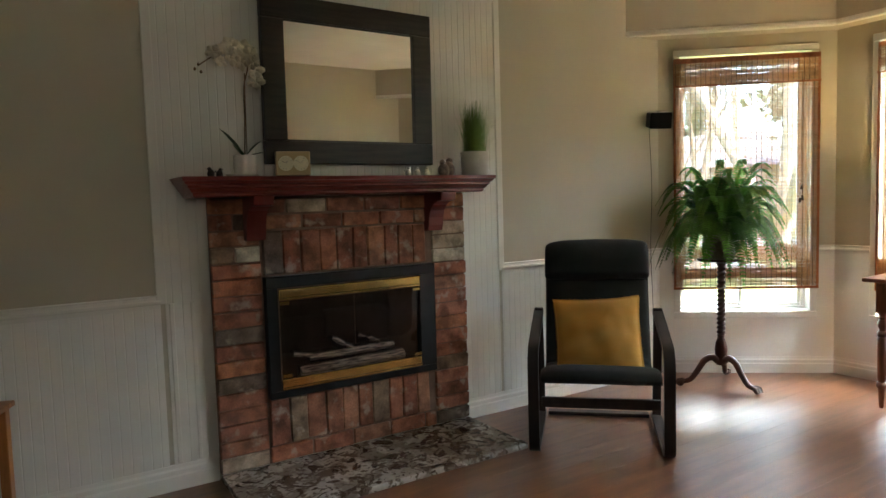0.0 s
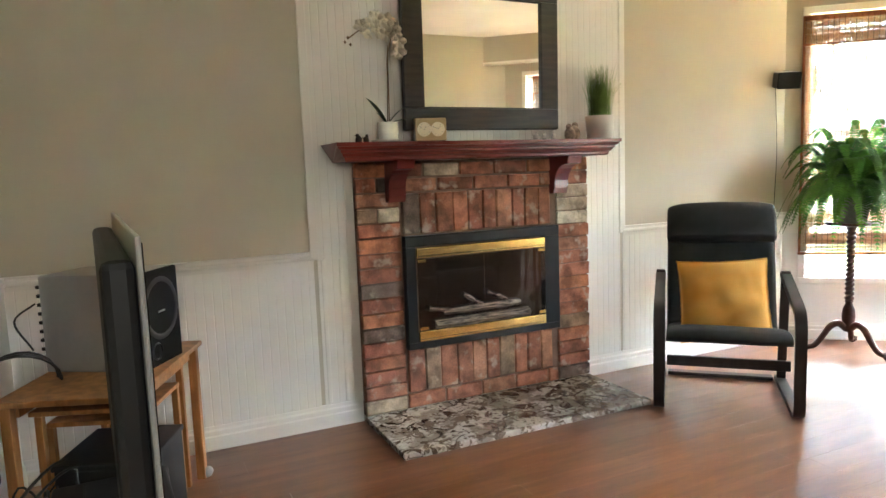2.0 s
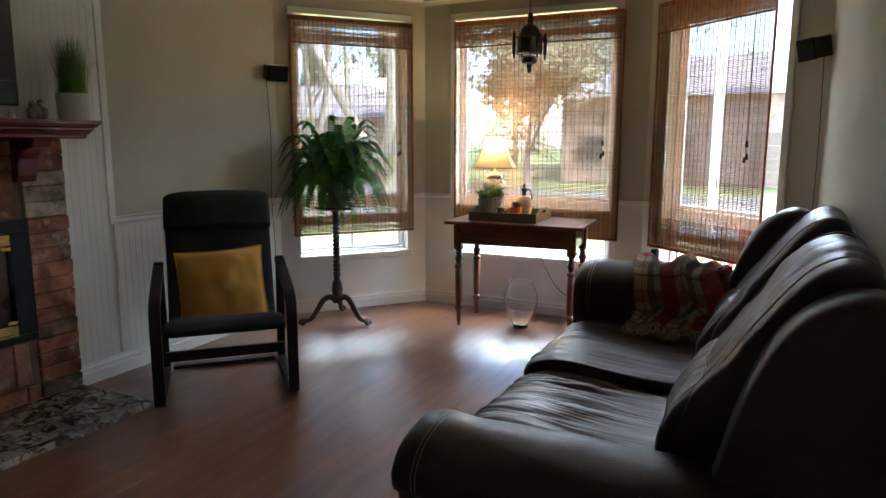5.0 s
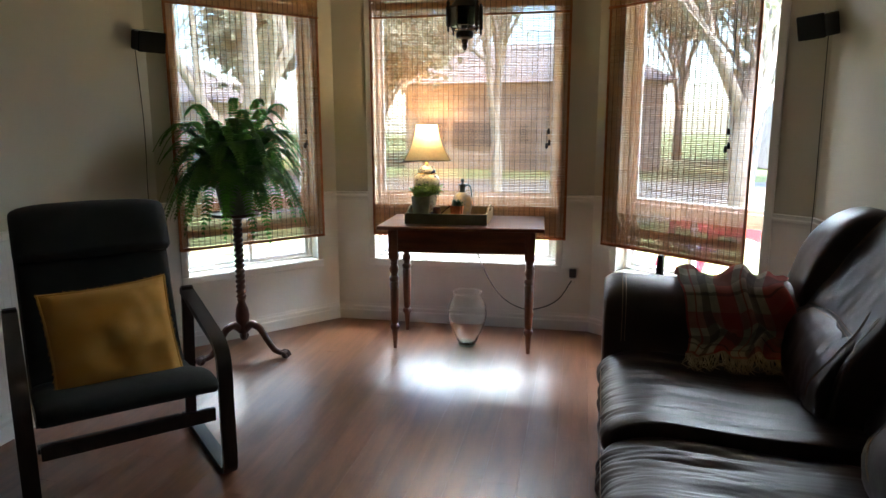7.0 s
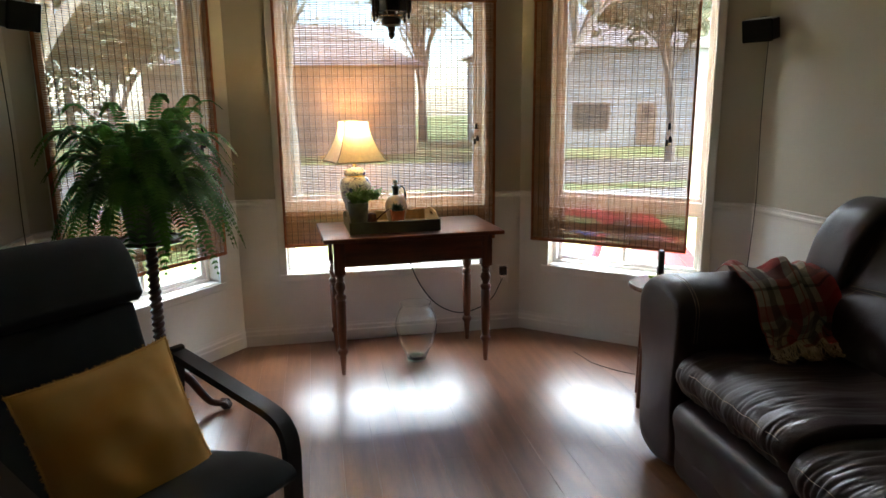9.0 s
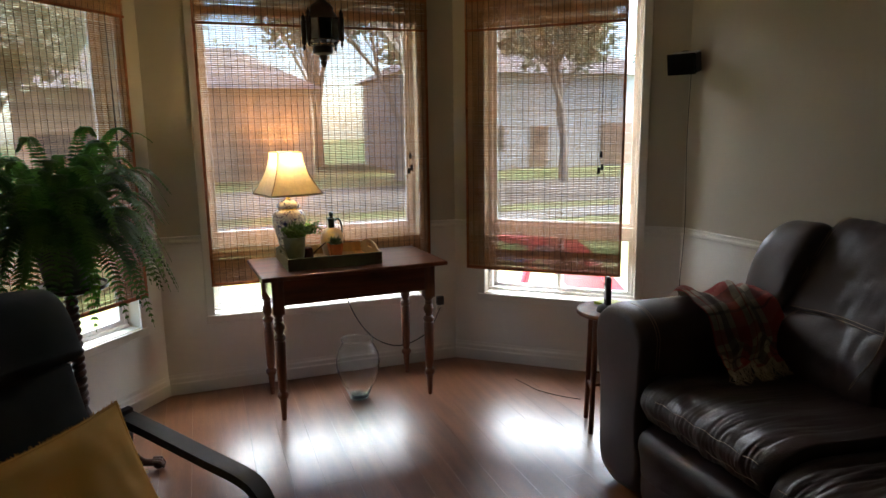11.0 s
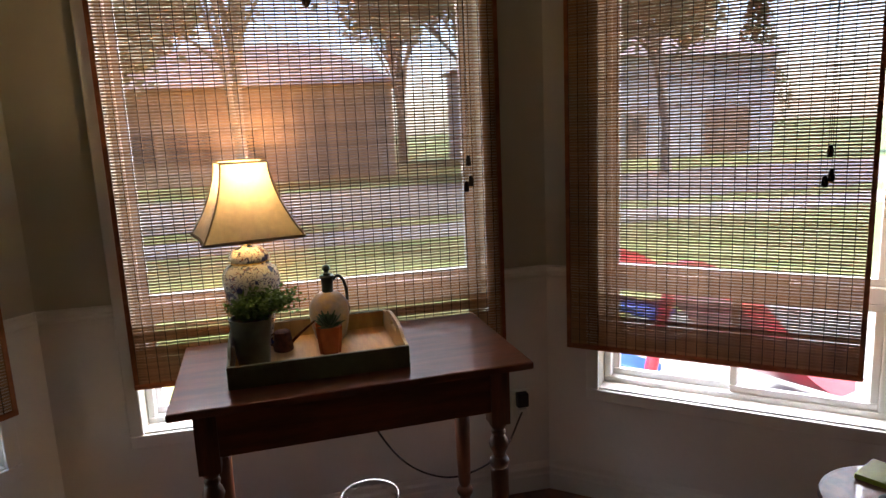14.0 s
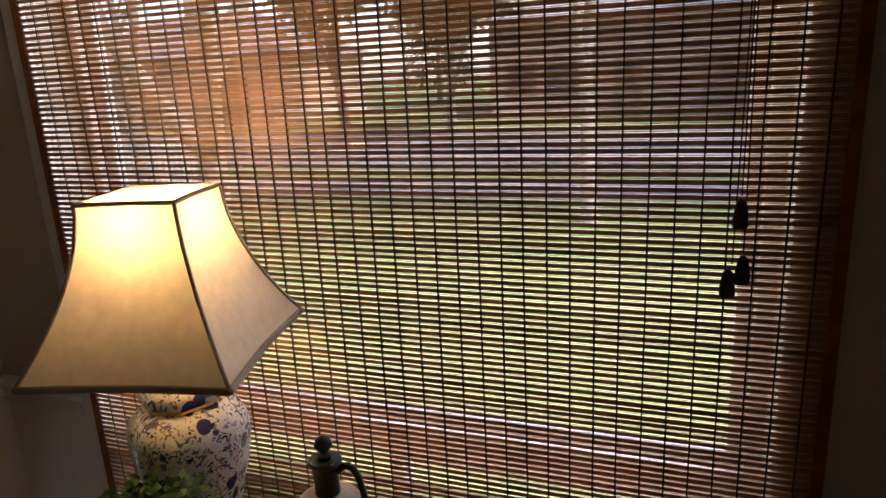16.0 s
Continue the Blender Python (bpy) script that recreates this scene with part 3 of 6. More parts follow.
M_LOG = material("grey-brown ceramic log", (0.20, 0.155, 0.12), 0.95, vary=0.4, size=16, bump=1.0, bsize=60, stretch=(1, 6, 6))
rnd = random.Random(5)
for a, b, r in (((2.31, 0.462), (2.87, 0.468), 0.042), ((2.36, 0.52), (2.82, 0.525), 0.034), ((2.38, 0.445), (2.80, 0.45), 0.026), ((2.48, 0.60), (2.60, 0.53), 0.026), ((2.62, 0.60), (2.74, 0.55), 0.026), ((2.28, 0.55), (2.42, 0.52), 0.024)):
    pts = [(fx(a[0] + (b[0] - a[0]) * t), -0.055, a[1] + (b[1] - a[1]) * t) for t in (0, 0.2, 0.4, 0.6, 0.8, 1)]
    part("log", tube(pts, [r * rnd.uniform(1.1, 1.5) for _ in pts], 9, flat=0.5), M_LOG, fire, smooth=50)
M_FGLASS = glass("smoked fire glass", (0.62, 0.62, 0.62), 0.07, 0.02)
for a, b in ((2.224, 2.602), (2.606, 2.984)):
    door = part("glass_door", B((fx(a), -0.084, 0.44), (fx(b), -0.080, 0.808)), M_FGLASS, fire, "smoked glass fire door")
    for zz in (0.444, 0.790):
        part("hinge_clip", B((fx(a if a < 2.5 else b - 0.045) , -0.088, zz), (fx(a + 0.045 if a < 2.5 else b), -0.0845, zz + 0.016), 0.001), M_BRASS, door)
    part("door_handle", B((fx(b - 0.05 if a < 2.5 else a), -0.096, 0.446), (fx(b if a < 2.5 else a + 0.05), -0.0845, 0.466), 0.002), M_BRASS, door)

mantel = thing("mantel_shelf", pose(2.62, 3.72, 0), "glossy mahogany red wooden mantel shelf with stepped edge", "mantel")
MX0, MX1 = 1.785, 3.365
prof = [(0.0, 1.300), (0.215, 1.300), (0.222, 1.306), (0.222, 1.318), (0.232, 1.324), (0.238, 1.335), (0.246, 1.340), (0.246, 1.350), (0.258, 1.356), (0.262, 1.366), (0.270, 1.368), (0.270, 1.385), (0.0, 1.385)]
bm = bmesh.new()
pts0, pts1 = [], []
for o, u in prof:
    e = 0.27 - o if o > 0 else None
    pts0.append(bm.verts.new((fx(MX0) + (0.27 - o if o > 0.1 else 0.055 if u < 1.34 else 0.0), -o, u)))
    pts1.append(bm.verts.new((fx(MX1) - (0.27 - o if o > 0.1 else 0.055 if u < 1.34 else 0.0), -o, u)))
for k in range(len(prof)):
    j = (k + 1) % len(prof)
    bm.faces.new((pts0[k], pts0[j], pts1[j], pts1[k]))
bm.faces.new(list(reversed(pts0)))
bm.faces.new(pts1)
bmesh.ops.recalc_face_normals(bm, faces=bm.faces)
part("shelf", bm, M_MAHOG, mantel)
for x0, x1 in ((2.085, 2.175), (3.05, 3.14)):
    out = [(0, 1.10), (0.045, 1.10), (0.055, 1.13)] + [(0.055 + 0.125 * (1 - math.cos(t * math.pi / 10)) * (0.5 + 0.5 * t / 5), 1.13 + 0.13 * math.sin(t * math.pi / 10)) for t in range(1, 6)] + [(0.185, 1.285), (0.19, 1.30), (0, 1.30)]
    bm = bmesh.new()
    a = [bm.verts.new((fx(x0), -0.035 - o, u)) for o, u in out]
    b = [bm.verts.new((fx(x1), -0.035 - o, u)) for o, u in out]
    for k in range(len(out)):
        bm.faces.new((a[k], a[(k + 1) % len(out)], b[(k + 1) % len(out)], b[k]))
    bm.faces.new(a)
    bm.faces.new(b)
    bmesh.ops.recalc_face_normals(bm, faces=bm.faces)
    bmesh.ops.bevel(bm, geom=[e for e in bm.edges if abs(e.verts[0].co.x - e.verts[1].co.x) < 1e-5], offset=0.003, segments=2, affect="EDGES", clamp_overlap=True)
    part("corbel", bm, M_MAHOG, mantel, "curved mahogany red bracket")

# ---- mirror over the mantel ----
mir = thing("wall_mirror", pose(2.66, 3.70, 1.84, 0.7, 0, 1.35), "large square mirror in wide dark wood frame", "mirror")
W, H, F = 0.46, 0.39, 0.11
bm_parts = (((-W, -H), (W, -H + F)), ((-W, H - F), (W, H)), ((-W, -H + F), (-W + F, H - F)), ((W - F, -H + F), (W, H - F)))
for (x0, z0), (x1, z1) in bm_parts:
    part("frame_rail", B((x0 + 0.0005, -0.035, z0 + 0.0005), (x1 - 0.0005, 0.004, z1 - 0.0005), 0.005), M_MFRAME, mir)
for z0, z1 in ((-H + F - 0.006, -H + F + 0.006), (H - F - 0.006, H - F + 0.006)):
    part("inner_lip", B((-W + F - 0.006, -0.026, z0), (W - F + 0.006, -0.020, z1), 0.001), M_MFRAME, mir)
part("mirror_glass", B((-W + F - 0.004, -0.019, -H + F - 0.004), (W - F + 0.004, -0.012, H - F + 0.004)), M_MIRROR, mir)

# ---- things on the mantel ----
ZM = 1.385
clock = thing("mantel_clock", pose(2.305, 3.60, ZM, 0, 0, -12), "small square brass twin-dial desk clock", "clock")
part("case", B((-0.078, -0.022, 0.008), (0.078, 0.022, 0.118), 0.004), material("antique brass", (0.42, 0.31, 0.17), 0.42, 0.7, vary=0.1), clock)
M_DIAL = material("cream dial", (0.72, 0.66, 0.46), 0.4, vary=0.05)
M_GOLDD = material("gold dial plate", (0.36, 0.27, 0.13), 0.45, 0.3, vary=0.05)
part("dial_plate", B((-0.07, -0.0235, 0.016), (0.07, -0.0222, 0.110)), M_GOLDD, clock)
for x in (-0.034, 0.034):
    d = part("dial", lathe([(0.0345, 0), (0.0345, 0.002)], 28, m=pose(x, -0.0236, 0.063, 90)), M_DIAL, clock)
    bm = bmesh.new()
    for k in range(12):
        a = k * math.pi / 6
        box(bm, (-0.0006, -0.0262, 0.024), (0.0006, -0.0257, 0.029), m=pose(x, 0, 0.063, 0, math.degrees(a)))
    box(bm, (-0.0008, -0.0266, 0), (0.0008, -0.0258, 0.017), m=pose(x, 0, 0.063, 0, 35))
    box(bm, (-0.0006, -0.0268, 0), (0.0006, -0.0258, 0.025), m=pose(x, 0, 0.063, 0, -60))
    part("pointers", bm, M_PLASTIC, d)
for x in (-0.065, 0.065):
    part("foot", B((x - 0.008, -0.018, 0), (x + 0.008, 0.018, 0.009), 0.002), M_PLASTIC, clock)


def petal_mesh(size, rnd):
    """A five-petalled silk flower."""
    bm = bmesh.new()
    for k in range(5):
        a = k * 2 * math.pi / 5 + rnd.uniform(-0.2, 0.2)
        m = pose(0, 0, 0, 0, 0, math.degrees(a)) @ pose(0, 0, 0, 0, rnd.uniform(-25, 5))
        rows = []
        for i in range(4):
            t = i / 3
            w = size * (0.12, 0.36, 0.42, 0.16)[i]
            rows.append([bm.verts.new(m @ Vector((size * t, s * w, -0.12 * size * (s * s) + 0.15 * size * math.sin(3 * t)))) for s in (-1, 0, 1)])
        for r, s in zip(rows, rows[1:]):
            for j in range(2):
                bm.faces.new((r[j], r[j + 1], s[j + 1], s[j]))
    return bm


def leaf(bm, root, tip, width, sag=0.3, cup=0.25, n=6):
    """A broad leaf from root to tip that bends down by sag."""
    a, b = Vector(root), Vector(tip)
    d = b - a
    side = d.cross(Vector((0, 0, 1))).normalized()
    rows = []
    for i in range(n + 1):
        t = i / n
        p = a + d * t + Vector((0, 0, sag * d.length * t * (1 - t)))
        w = width * math.sin(math.pi * min(1, 0.08 + t * 0.94)) ** 0.8
        rows.append([bm.verts.new(p + side * (s * w) + Vector((0, 0, cup * w * s * s))) for s in (-1, 0, 1)])
    for r, s in zip(rows, rows[1:]):
        for j in range(2):
            bm.faces.new((r[j], r[j + 1], s[j + 1], s[j]))


orchid = thing("orchid", pose(2.085, 3.60, ZM), "cream silk moth orchid in white ceramic pot", "potted plant")
part("pot", lathe([(0.036, 0), (0.046, 0.012), (0.050, 0.05), (0.049, 0.098), (0.044, 0.098), (0.044, 0.085)], 28), M_CERAM, orchid, smooth=60)
part("saucer", lathe([(0.04, 0), (0.066, 0.006), (0.07, 0.014), (0.06, 0.012), (0.0, 0.009)], 28, m=pose(-0.02, -0.02, 0)), M_CERAM, orchid, smooth=60)
part("soil", lathe([(0.044, 0.084), (0.03, 0.09), (0.0, 0.092)], 16), material("bark chips", (0.08, 0.05, 0.03), 0.95, vary=0.4, size=60, bump=1), orchid)
M_STEM = material("brown flower stake", (0.16, 0.10, 0.05), 0.7, vary=0.2, size=30)
bm = tube(curve([(0, 0, 0.08), (0.008, 0, 0.25), (0.012, 0, 0.40), (0.03, -0.01, 0.50), (-0.02, -0.02, 0.555), (-0.10, -0.03, 0.53), (-0.18, -0.03, 0.475)], 8), 0.003, 7)
tube([(0.012, 0.006, 0.08), (0.018, 0.006, 0.46)], 0.002, 6, bm)
part("stem", bm, M_STEM, orchid, smooth=60)
M_OLEAF = shade_mat("dark orchid leaf", (0.03, 0.07, 0.02), 0.1, 0.3)
for tip, w in (((-0.11, -0.02, 0.21), 0.018), ((0.07, -0.03, 0.16), 0.024), ((0.10, 0.0, 0.11), 0.02), ((-0.04, 0.05, 0.15), 0.02)):
    bm = bmesh.new()
    leaf(bm, (0, 0, 0.085), tip, w, 0.25)
    part("leaf", bm, M_OLEAF, orchid, smooth=80)
rnd = random.Random(3)
for x, z in ((0.045, 0.47), (0.02, 0.53), (-0.01, 0.50), (-0.03, 0.56), (-0.055, 0.51), (-0.08, 0.55), (-0.105, 0.50), (-0.13, 0.53), (0.05, 0.42), (-0.06, 0.57), (0.0, 0.565), (0.03, 0.50), (-0.115, 0.54)):
    part("flower", petal_mesh(rnd.uniform(0.032, 0.045), rnd).copy(), M_PETAL, orchid).matrix_basis = pose(x + 0.01, -0.03 + rnd.uniform(-0.02, 0.02), z, rnd.uniform(50, 110), rnd.uniform(-30, 30), rnd.uniform(-40, 40))
for x, z in ((-0.185, 0.475), (-0.20, 0.455), (-0.175, 0.445)):
    part("bud", lathe([(0.001, -0.008), (0.007, 0), (0.001, 0.009)], 8, m=pose(x, -0.03, z)), M_STEM, orchid, smooth=60)

grass = thing("potted_grass", pose(3.33, 3.59, ZM), "artificial green grass tuft in white cylindrical pot", "potted plant")
M_WPOT = material("matt white pot", (0.60, 0.57, 0.53), 0.6, vary=0.05, bump=0.1)
part("pot", lathe([(0.066, 0), (0.070, 0.004), (0.078, 0.125), (0.078, 0.13), (0.072, 0.13), (0.070, 0.11)], 32), M_WPOT, grass, smooth=50)
part("soil", lathe([(0.070, 0.11), (0.0, 0.118)], 16), material("dark moss", (0.03, 0.04, 0.015), 0.95, vary=0.3, size=60, bump=1), grass)
rnd = random.Random(11)
bm = bmesh.new()
for k in range(520):
    a, r = rnd.uniform(0, 2 * math.pi), 0.062 * math.sqrt(rnd.random())
    root = Vector((r * math.cos(a), r * math.sin(a), 0.112))
    h = rnd.uniform(0.16, 0.30)
    lean = Vector((root.x, root.y, 0)) * rnd.uniform(0.1, 0.9) + Vector((rnd.uniform(-0.02, 0.02), rnd.uniform(-0.02, 0.02), 0))
    if k > 508:
        lean = Vector((rnd.uniform(0.10, 0.20), rnd.uniform(-0.06, 0.04), -0.05))
    w = Vector((math.cos(a + 1.3), math.sin(a + 1.3), 0)) * 0.0018
    pr = None
    for i in range(4):
        t = i / 3
        c = root + Vector((0, 0, h * t)) + lean * t * t * (1 if k <= 508 else 1.2)
        ww = w * (1 - t * 0.85)
        cur = (bm.verts.new(c - ww), bm.verts.new(c + ww))
        if pr:
            bm.faces.new((pr[0], pr[1], cur[1], cur[0]))
        pr = cur
tuft = part("grass_blades", bm, M_GRASSB, grass, kind="stuff")


def bird(x, y, s, mat, label, turn=0, group="", up=1.0):
    th = thing("bird_figurine", pose(x, y, ZM, 0, 0, turn), label, "figurine", group)
    bm = lathe([(0.012 * s, 0), (0.020 * s, 0.004 * s), (0.026 * s, 0.02 * s), (0.024 * s, 0.04 * s), (0.015 * s, 0.055 * s), (0.004 * s, 0.062 * s)], 14)
    bmesh.ops.create_icosphere(bm, subdivisions=2, radius=0.014 * s, matrix=pose(0.008 * s, 0, 0.062 * s * up))
    part("body", bm, mat, th, smooth=60)
    part("beak", lathe([(0.004 * s, 0), (0.0005, 0.012 * s)], 6, m=pose(0.020 * s, 0, 0.063 * s * up, 0, 90)), mat, th)
    part("tail", tube([(-0.018 * s, 0, 0.03 * s), (-0.036 * s, 0, 0.052 * s)], [0.009 * s, 0.003 * s], 8, flat=0.5), mat, th, smooth=60)


M_STONE = material("speckled stoneware", (0.30, 0.24, 0.19), 0.7, vary=0.25, size=40, bump=0.3)
M_DKBIRD = material("dark cast iron", (0.03, 0.022, 0.018), 0.6, vary=0.2, size=30)
for k, x in enumerate((2.90, 2.955, 3.01)):
    bird(x, 3.57, 0.62, M_CERAM, "tiny white ceramic bird on the mantel", 20 * k, "white birds on the mantel")
bird(3.115, 3.57, 1.15, M_STONE, "round speckled stoneware bird figurine", 200)
bird(3.165, 3.60, 1.3, M_STONE, "tall-tailed speckled stoneware bird figurine", 30)
bird(1.93, 3.58, 0.6, M_DKBIRD, "small dark iron bird at the mantel end", 160)
bird(1.965, 3.575, 0.55, M_DKBIRD, "small dark iron bird facing its twin", 10)

# ---- bent-frame armchair ----
chair = thing("armchair", pose(3.515, 2.865, 0, 0, 0, -44.4), "black bentwood armchair with black padded cushion", "armchair")


def ribbon(path, width, thick, axis_x, bm=None):
    """A flat laminated band of the given width along x, following points in the y-z plane."""
    tmp = bm or bmesh.new()
    pts = [Vector((0, y, z)) for y, z in path]
    rings = []
    for i, p in enumerate(pts):
        d = (pts[min(i + 1, len(pts) - 1)] - pts[max(i - 1, 0)]).normalized()
        nrm = Vector((0, -d.z, d.y)) * thick / 2
        rings.append([tmp.verts.new(Vector((axis_x + sx * width / 2, p.y + s * nrm.y, p.z + s * nrm.z))) for sx, s in ((-1, -1), (1, -1), (1, 1), (-1, 1))])
    for a, b in zip(rings, rings[1:]):
        for k in range(4):
            tmp.faces.new((a[k], a[(k + 1) % 4], b[(k + 1) % 4], b[k]))
    tmp.faces.new(list(reversed(rings[0])))
    tmp.faces.new(rings[-1])
    bmesh.ops.recalc_face_normals(tmp, faces=tmp.faces)
    return tmp


def yz(points, n=6):
    return [(p.y, p.z) for p in curve([(0, a, b) for a, b in points], n)]


arm_path = yz([(0.52, 0.625), (0.40, 0.60), (0.20, 0.555), (0.07, 0.525), (0.02, 0.49), (0.0, 0.43), (0.0, 0.30), (0.0, 0.12), (0.003, 0.05), (0.03, 0.018), (0.09, 0.0125), (0.35, 0.0125), (0.66, 0.0125)])
for sx in (-0.318, 0.318):
    ob = part("arm_and_leg", ribbon(arm_path, 0.052, 0.024, sx), M_DARKW, chair, "bent veneer arm running down into the leg", smooth=35)
    part("seat_rail", ribbon(yz([(-0.02, 0.375), (0.06, 0.36), (0.25, 0.315), (0.42, 0.285), (0.52, 0.32), (0.58, 0.42), (0.66, 0.66), (0.72, 0.86), (0.75, 0.94)]), 0.03, 0.022, sx * 0.85), M_DARKW, chair, smooth=35)
    part("back_strut", ribbon([(0.50, 0.645), (0.505, 0.60), (0.55, 0.30), (0.60, 0.03)], 0.045, 0.02, sx), M_DARKW, chair)
part("front_rail", B((-0.28, 0.005, 0.235), (0.28, 0.028, 0.285), 0.004), M_DARKW, chair)
part("floor_rail", B((-0.28, 0.60, 0.004), (0.28, 0.66, 0.024), 0.004), M_DARKW, chair)
part("back_rail", B((-0.28, 0.54, 0.36), (0.28, 0.56, 0.40), 0.004), M_DARKW, chair)


def pad(path, width, thick, n=10, belly=0.12, noise_amp=0.004, seed=1):
    """A soft cushion that follows points in the y-z plane: rounded long and short edges, a slight sag."""
    pts = [Vector((0, y, z)) for y, z in path]
    bm = bmesh.new()
    rings = []
    m = len(pts)
    for i, p in enumerate(pts):
        d = (pts[min(i + 1, m - 1)] - pts[max(i - 1, 0)]).normalized()
        nrm = Vector((0, -d.z, d.y))
        e = min(1.0, min(i, m - 1 - i) / 2.2)
        t = thick / 2 * math.sqrt(max(0.02, 1 - (1 - e) ** 2))
        ring = []
        for k in range(4 * n):
            a = 2 * math.pi * k / (4 * n)
            c, s = math.cos(a), math.sin(a)
            u = math.copysign(abs(c) ** 0.32, c) * (width / 2 - 0.012 * (1 - e))
            v = math.copysign(abs(s) ** 0.55, s) * t * (1 + belly * (1 - (2 * u / width) ** 2))
            q = p + nrm * v
            q.x = u
            q += Vector((0, 0, 1)) * noise_amp * noise.noise(q * 9 + Vector((seed, 0, 0)))
            ring.append(bm.verts.new(q))
        rings.append(ring)
    L = 4 * n
    for a, b in zip(rings, rings[1:]):
        for k in range(L):
            bm.faces.new((a[k], a[(k + 1) % L], b[(k + 1) % L], b[k]))
    bm.faces.new(list(reversed(rings[0])))
    bm.faces.new(rings[-1])
    bmesh.ops.recalc_face_normals(bm, faces=bm.faces)
    return bm


part("seat_cushion", pad(yz([(-0.055, 0.375), (-0.03, 0.40), (0.08, 0.395), (0.24, 0.355), (0.38, 0.325), (0.46, 0.335)], 5), 0.565, 0.062, seed=2), M_CUSH, chair, smooth=60)
part("back_cushion", pad(yz([(0.44, 0.33), (0.50, 0.37), (0.56, 0.48), (0.61, 0.62), (0.65, 0.745), (0.662, 0.785)], 5), 0.555, 0.062, seed=4), M_CUSH, chair, smooth=60)
part("headrest_cushion", pad(yz([(0.615, 0.795), (0.632, 0.83), (0.660, 0.905), (0.70, 0.95), (0.735, 0.94)], 5), 0.575, 0.105, seed=6), M_CUSH, chair, smooth=60)


def throw_pillow(size, thick, n=22, seed=0):
    bm = bmesh.new()
    for side in (-1, 1):
        g = []
        for i in range(n + 1):
            row = []
            for j in range(n + 1):
                u, v = 2 * i / n - 1, 2 * j / n - 1
                pinch = 1 - 0.06 * (1 - u * u) * (abs(v) ** 3) - 0.0
                pinch2 = 1 - 0.06 * (1 - v * v) * (abs(u) ** 3)
                h = ((1 - u ** 2) * (1 - v ** 2)) ** 0.45
                z = side * thick / 2 * h + 0.006 * noise.noise(Vector((u * 2.2, v * 2.2, seed + side))) * h * 3 - side * 0.010 * abs(noise.noise(Vector((u * 3.1 + v * 1.2, v * 2.0 - u, seed + 5 * side)))) * (1 - abs(h - 0.6))
                row.append(bm.verts.new((u * size / 2 * pinch2, z, v * size / 2 * pinch)))
            g.append(row)
        for i in range(n):
            for j in range(n):
                q = (g[i][j], g[i + 1][j], g[i + 1][j + 1], g[i][j + 1])
                bm.faces.new(q if side < 0 else tuple(reversed(q)))
    bmesh.ops.remove_doubles(bm, verts=bm.verts, dist=1e-4)
    return bm


M_YELLOW = material("mustard woven cotton", (0.62, 0.30, 0.045), 0.85, vary=0.06, size=5, bump=0.6, bsize=500, color2=(0.60, 0.33, 0.07), stretch=(1, 1, 2.5))
pil = thing("throw_pillow", chair.matrix_world @ pose(0.0, 0.30, 0.515, -24, -3, 0), "square mustard yellow throw pillow with short fringed edge", "pillow")
part("cover", throw_pillow(0.44, 0.15, seed=3), M_YELLOW, pil, smooth=70)
edge = []
for k in range(64):
    a = k / 16
    s, f = int(a) % 4, a - int(a)
    u, v = ((2 * f - 1, -1), (1, 2 * f - 1), (1 - 2 * f, 1), (-1, 1 - 2 * f))[s]
    edge.append(Vector((u * 0.22 * (1 - 0.06 * (1 - v * v) * abs(u) ** 3), 0, v * 0.22 * (1 - 0.06 * (1 - u * u) * abs(v) ** 3))))
rnd = random.Random(12)
bm = tube(edge + [edge[0]], 0.0045, 6)
for k in range(420):
    i, f = divmod(k * 64 / 420, 1)
    p = edge[int(i)].lerp(edge[(int(i) + 1) % 64], f)
    out_ = (p.normalized() + Vector((rnd.uniform(-0.5, 0.5), rnd.uniform(-0.5, 0.5), rnd.uniform(-0.5, 0.5)))).normalized() * rnd.uniform(0.006, 0.013)
    tube([p, p + out_], [0.0016, 0.0008], 3, bm)
part("fringe", bm, M_YELLOW, pil, "short mustard fringe round the edge", kind="stuff")

# ---- leather sofa ----
from mathutils.bvhtree import BVHTree
sofa = thing("sofa", pose(2.50, 1.31, 0, 0, 0, -1.5) @ Matrix.Diagonal((0.973, 1, 1, 1)), "dark brown leather two-seat reclining sofa with tan stitching", "sofa")


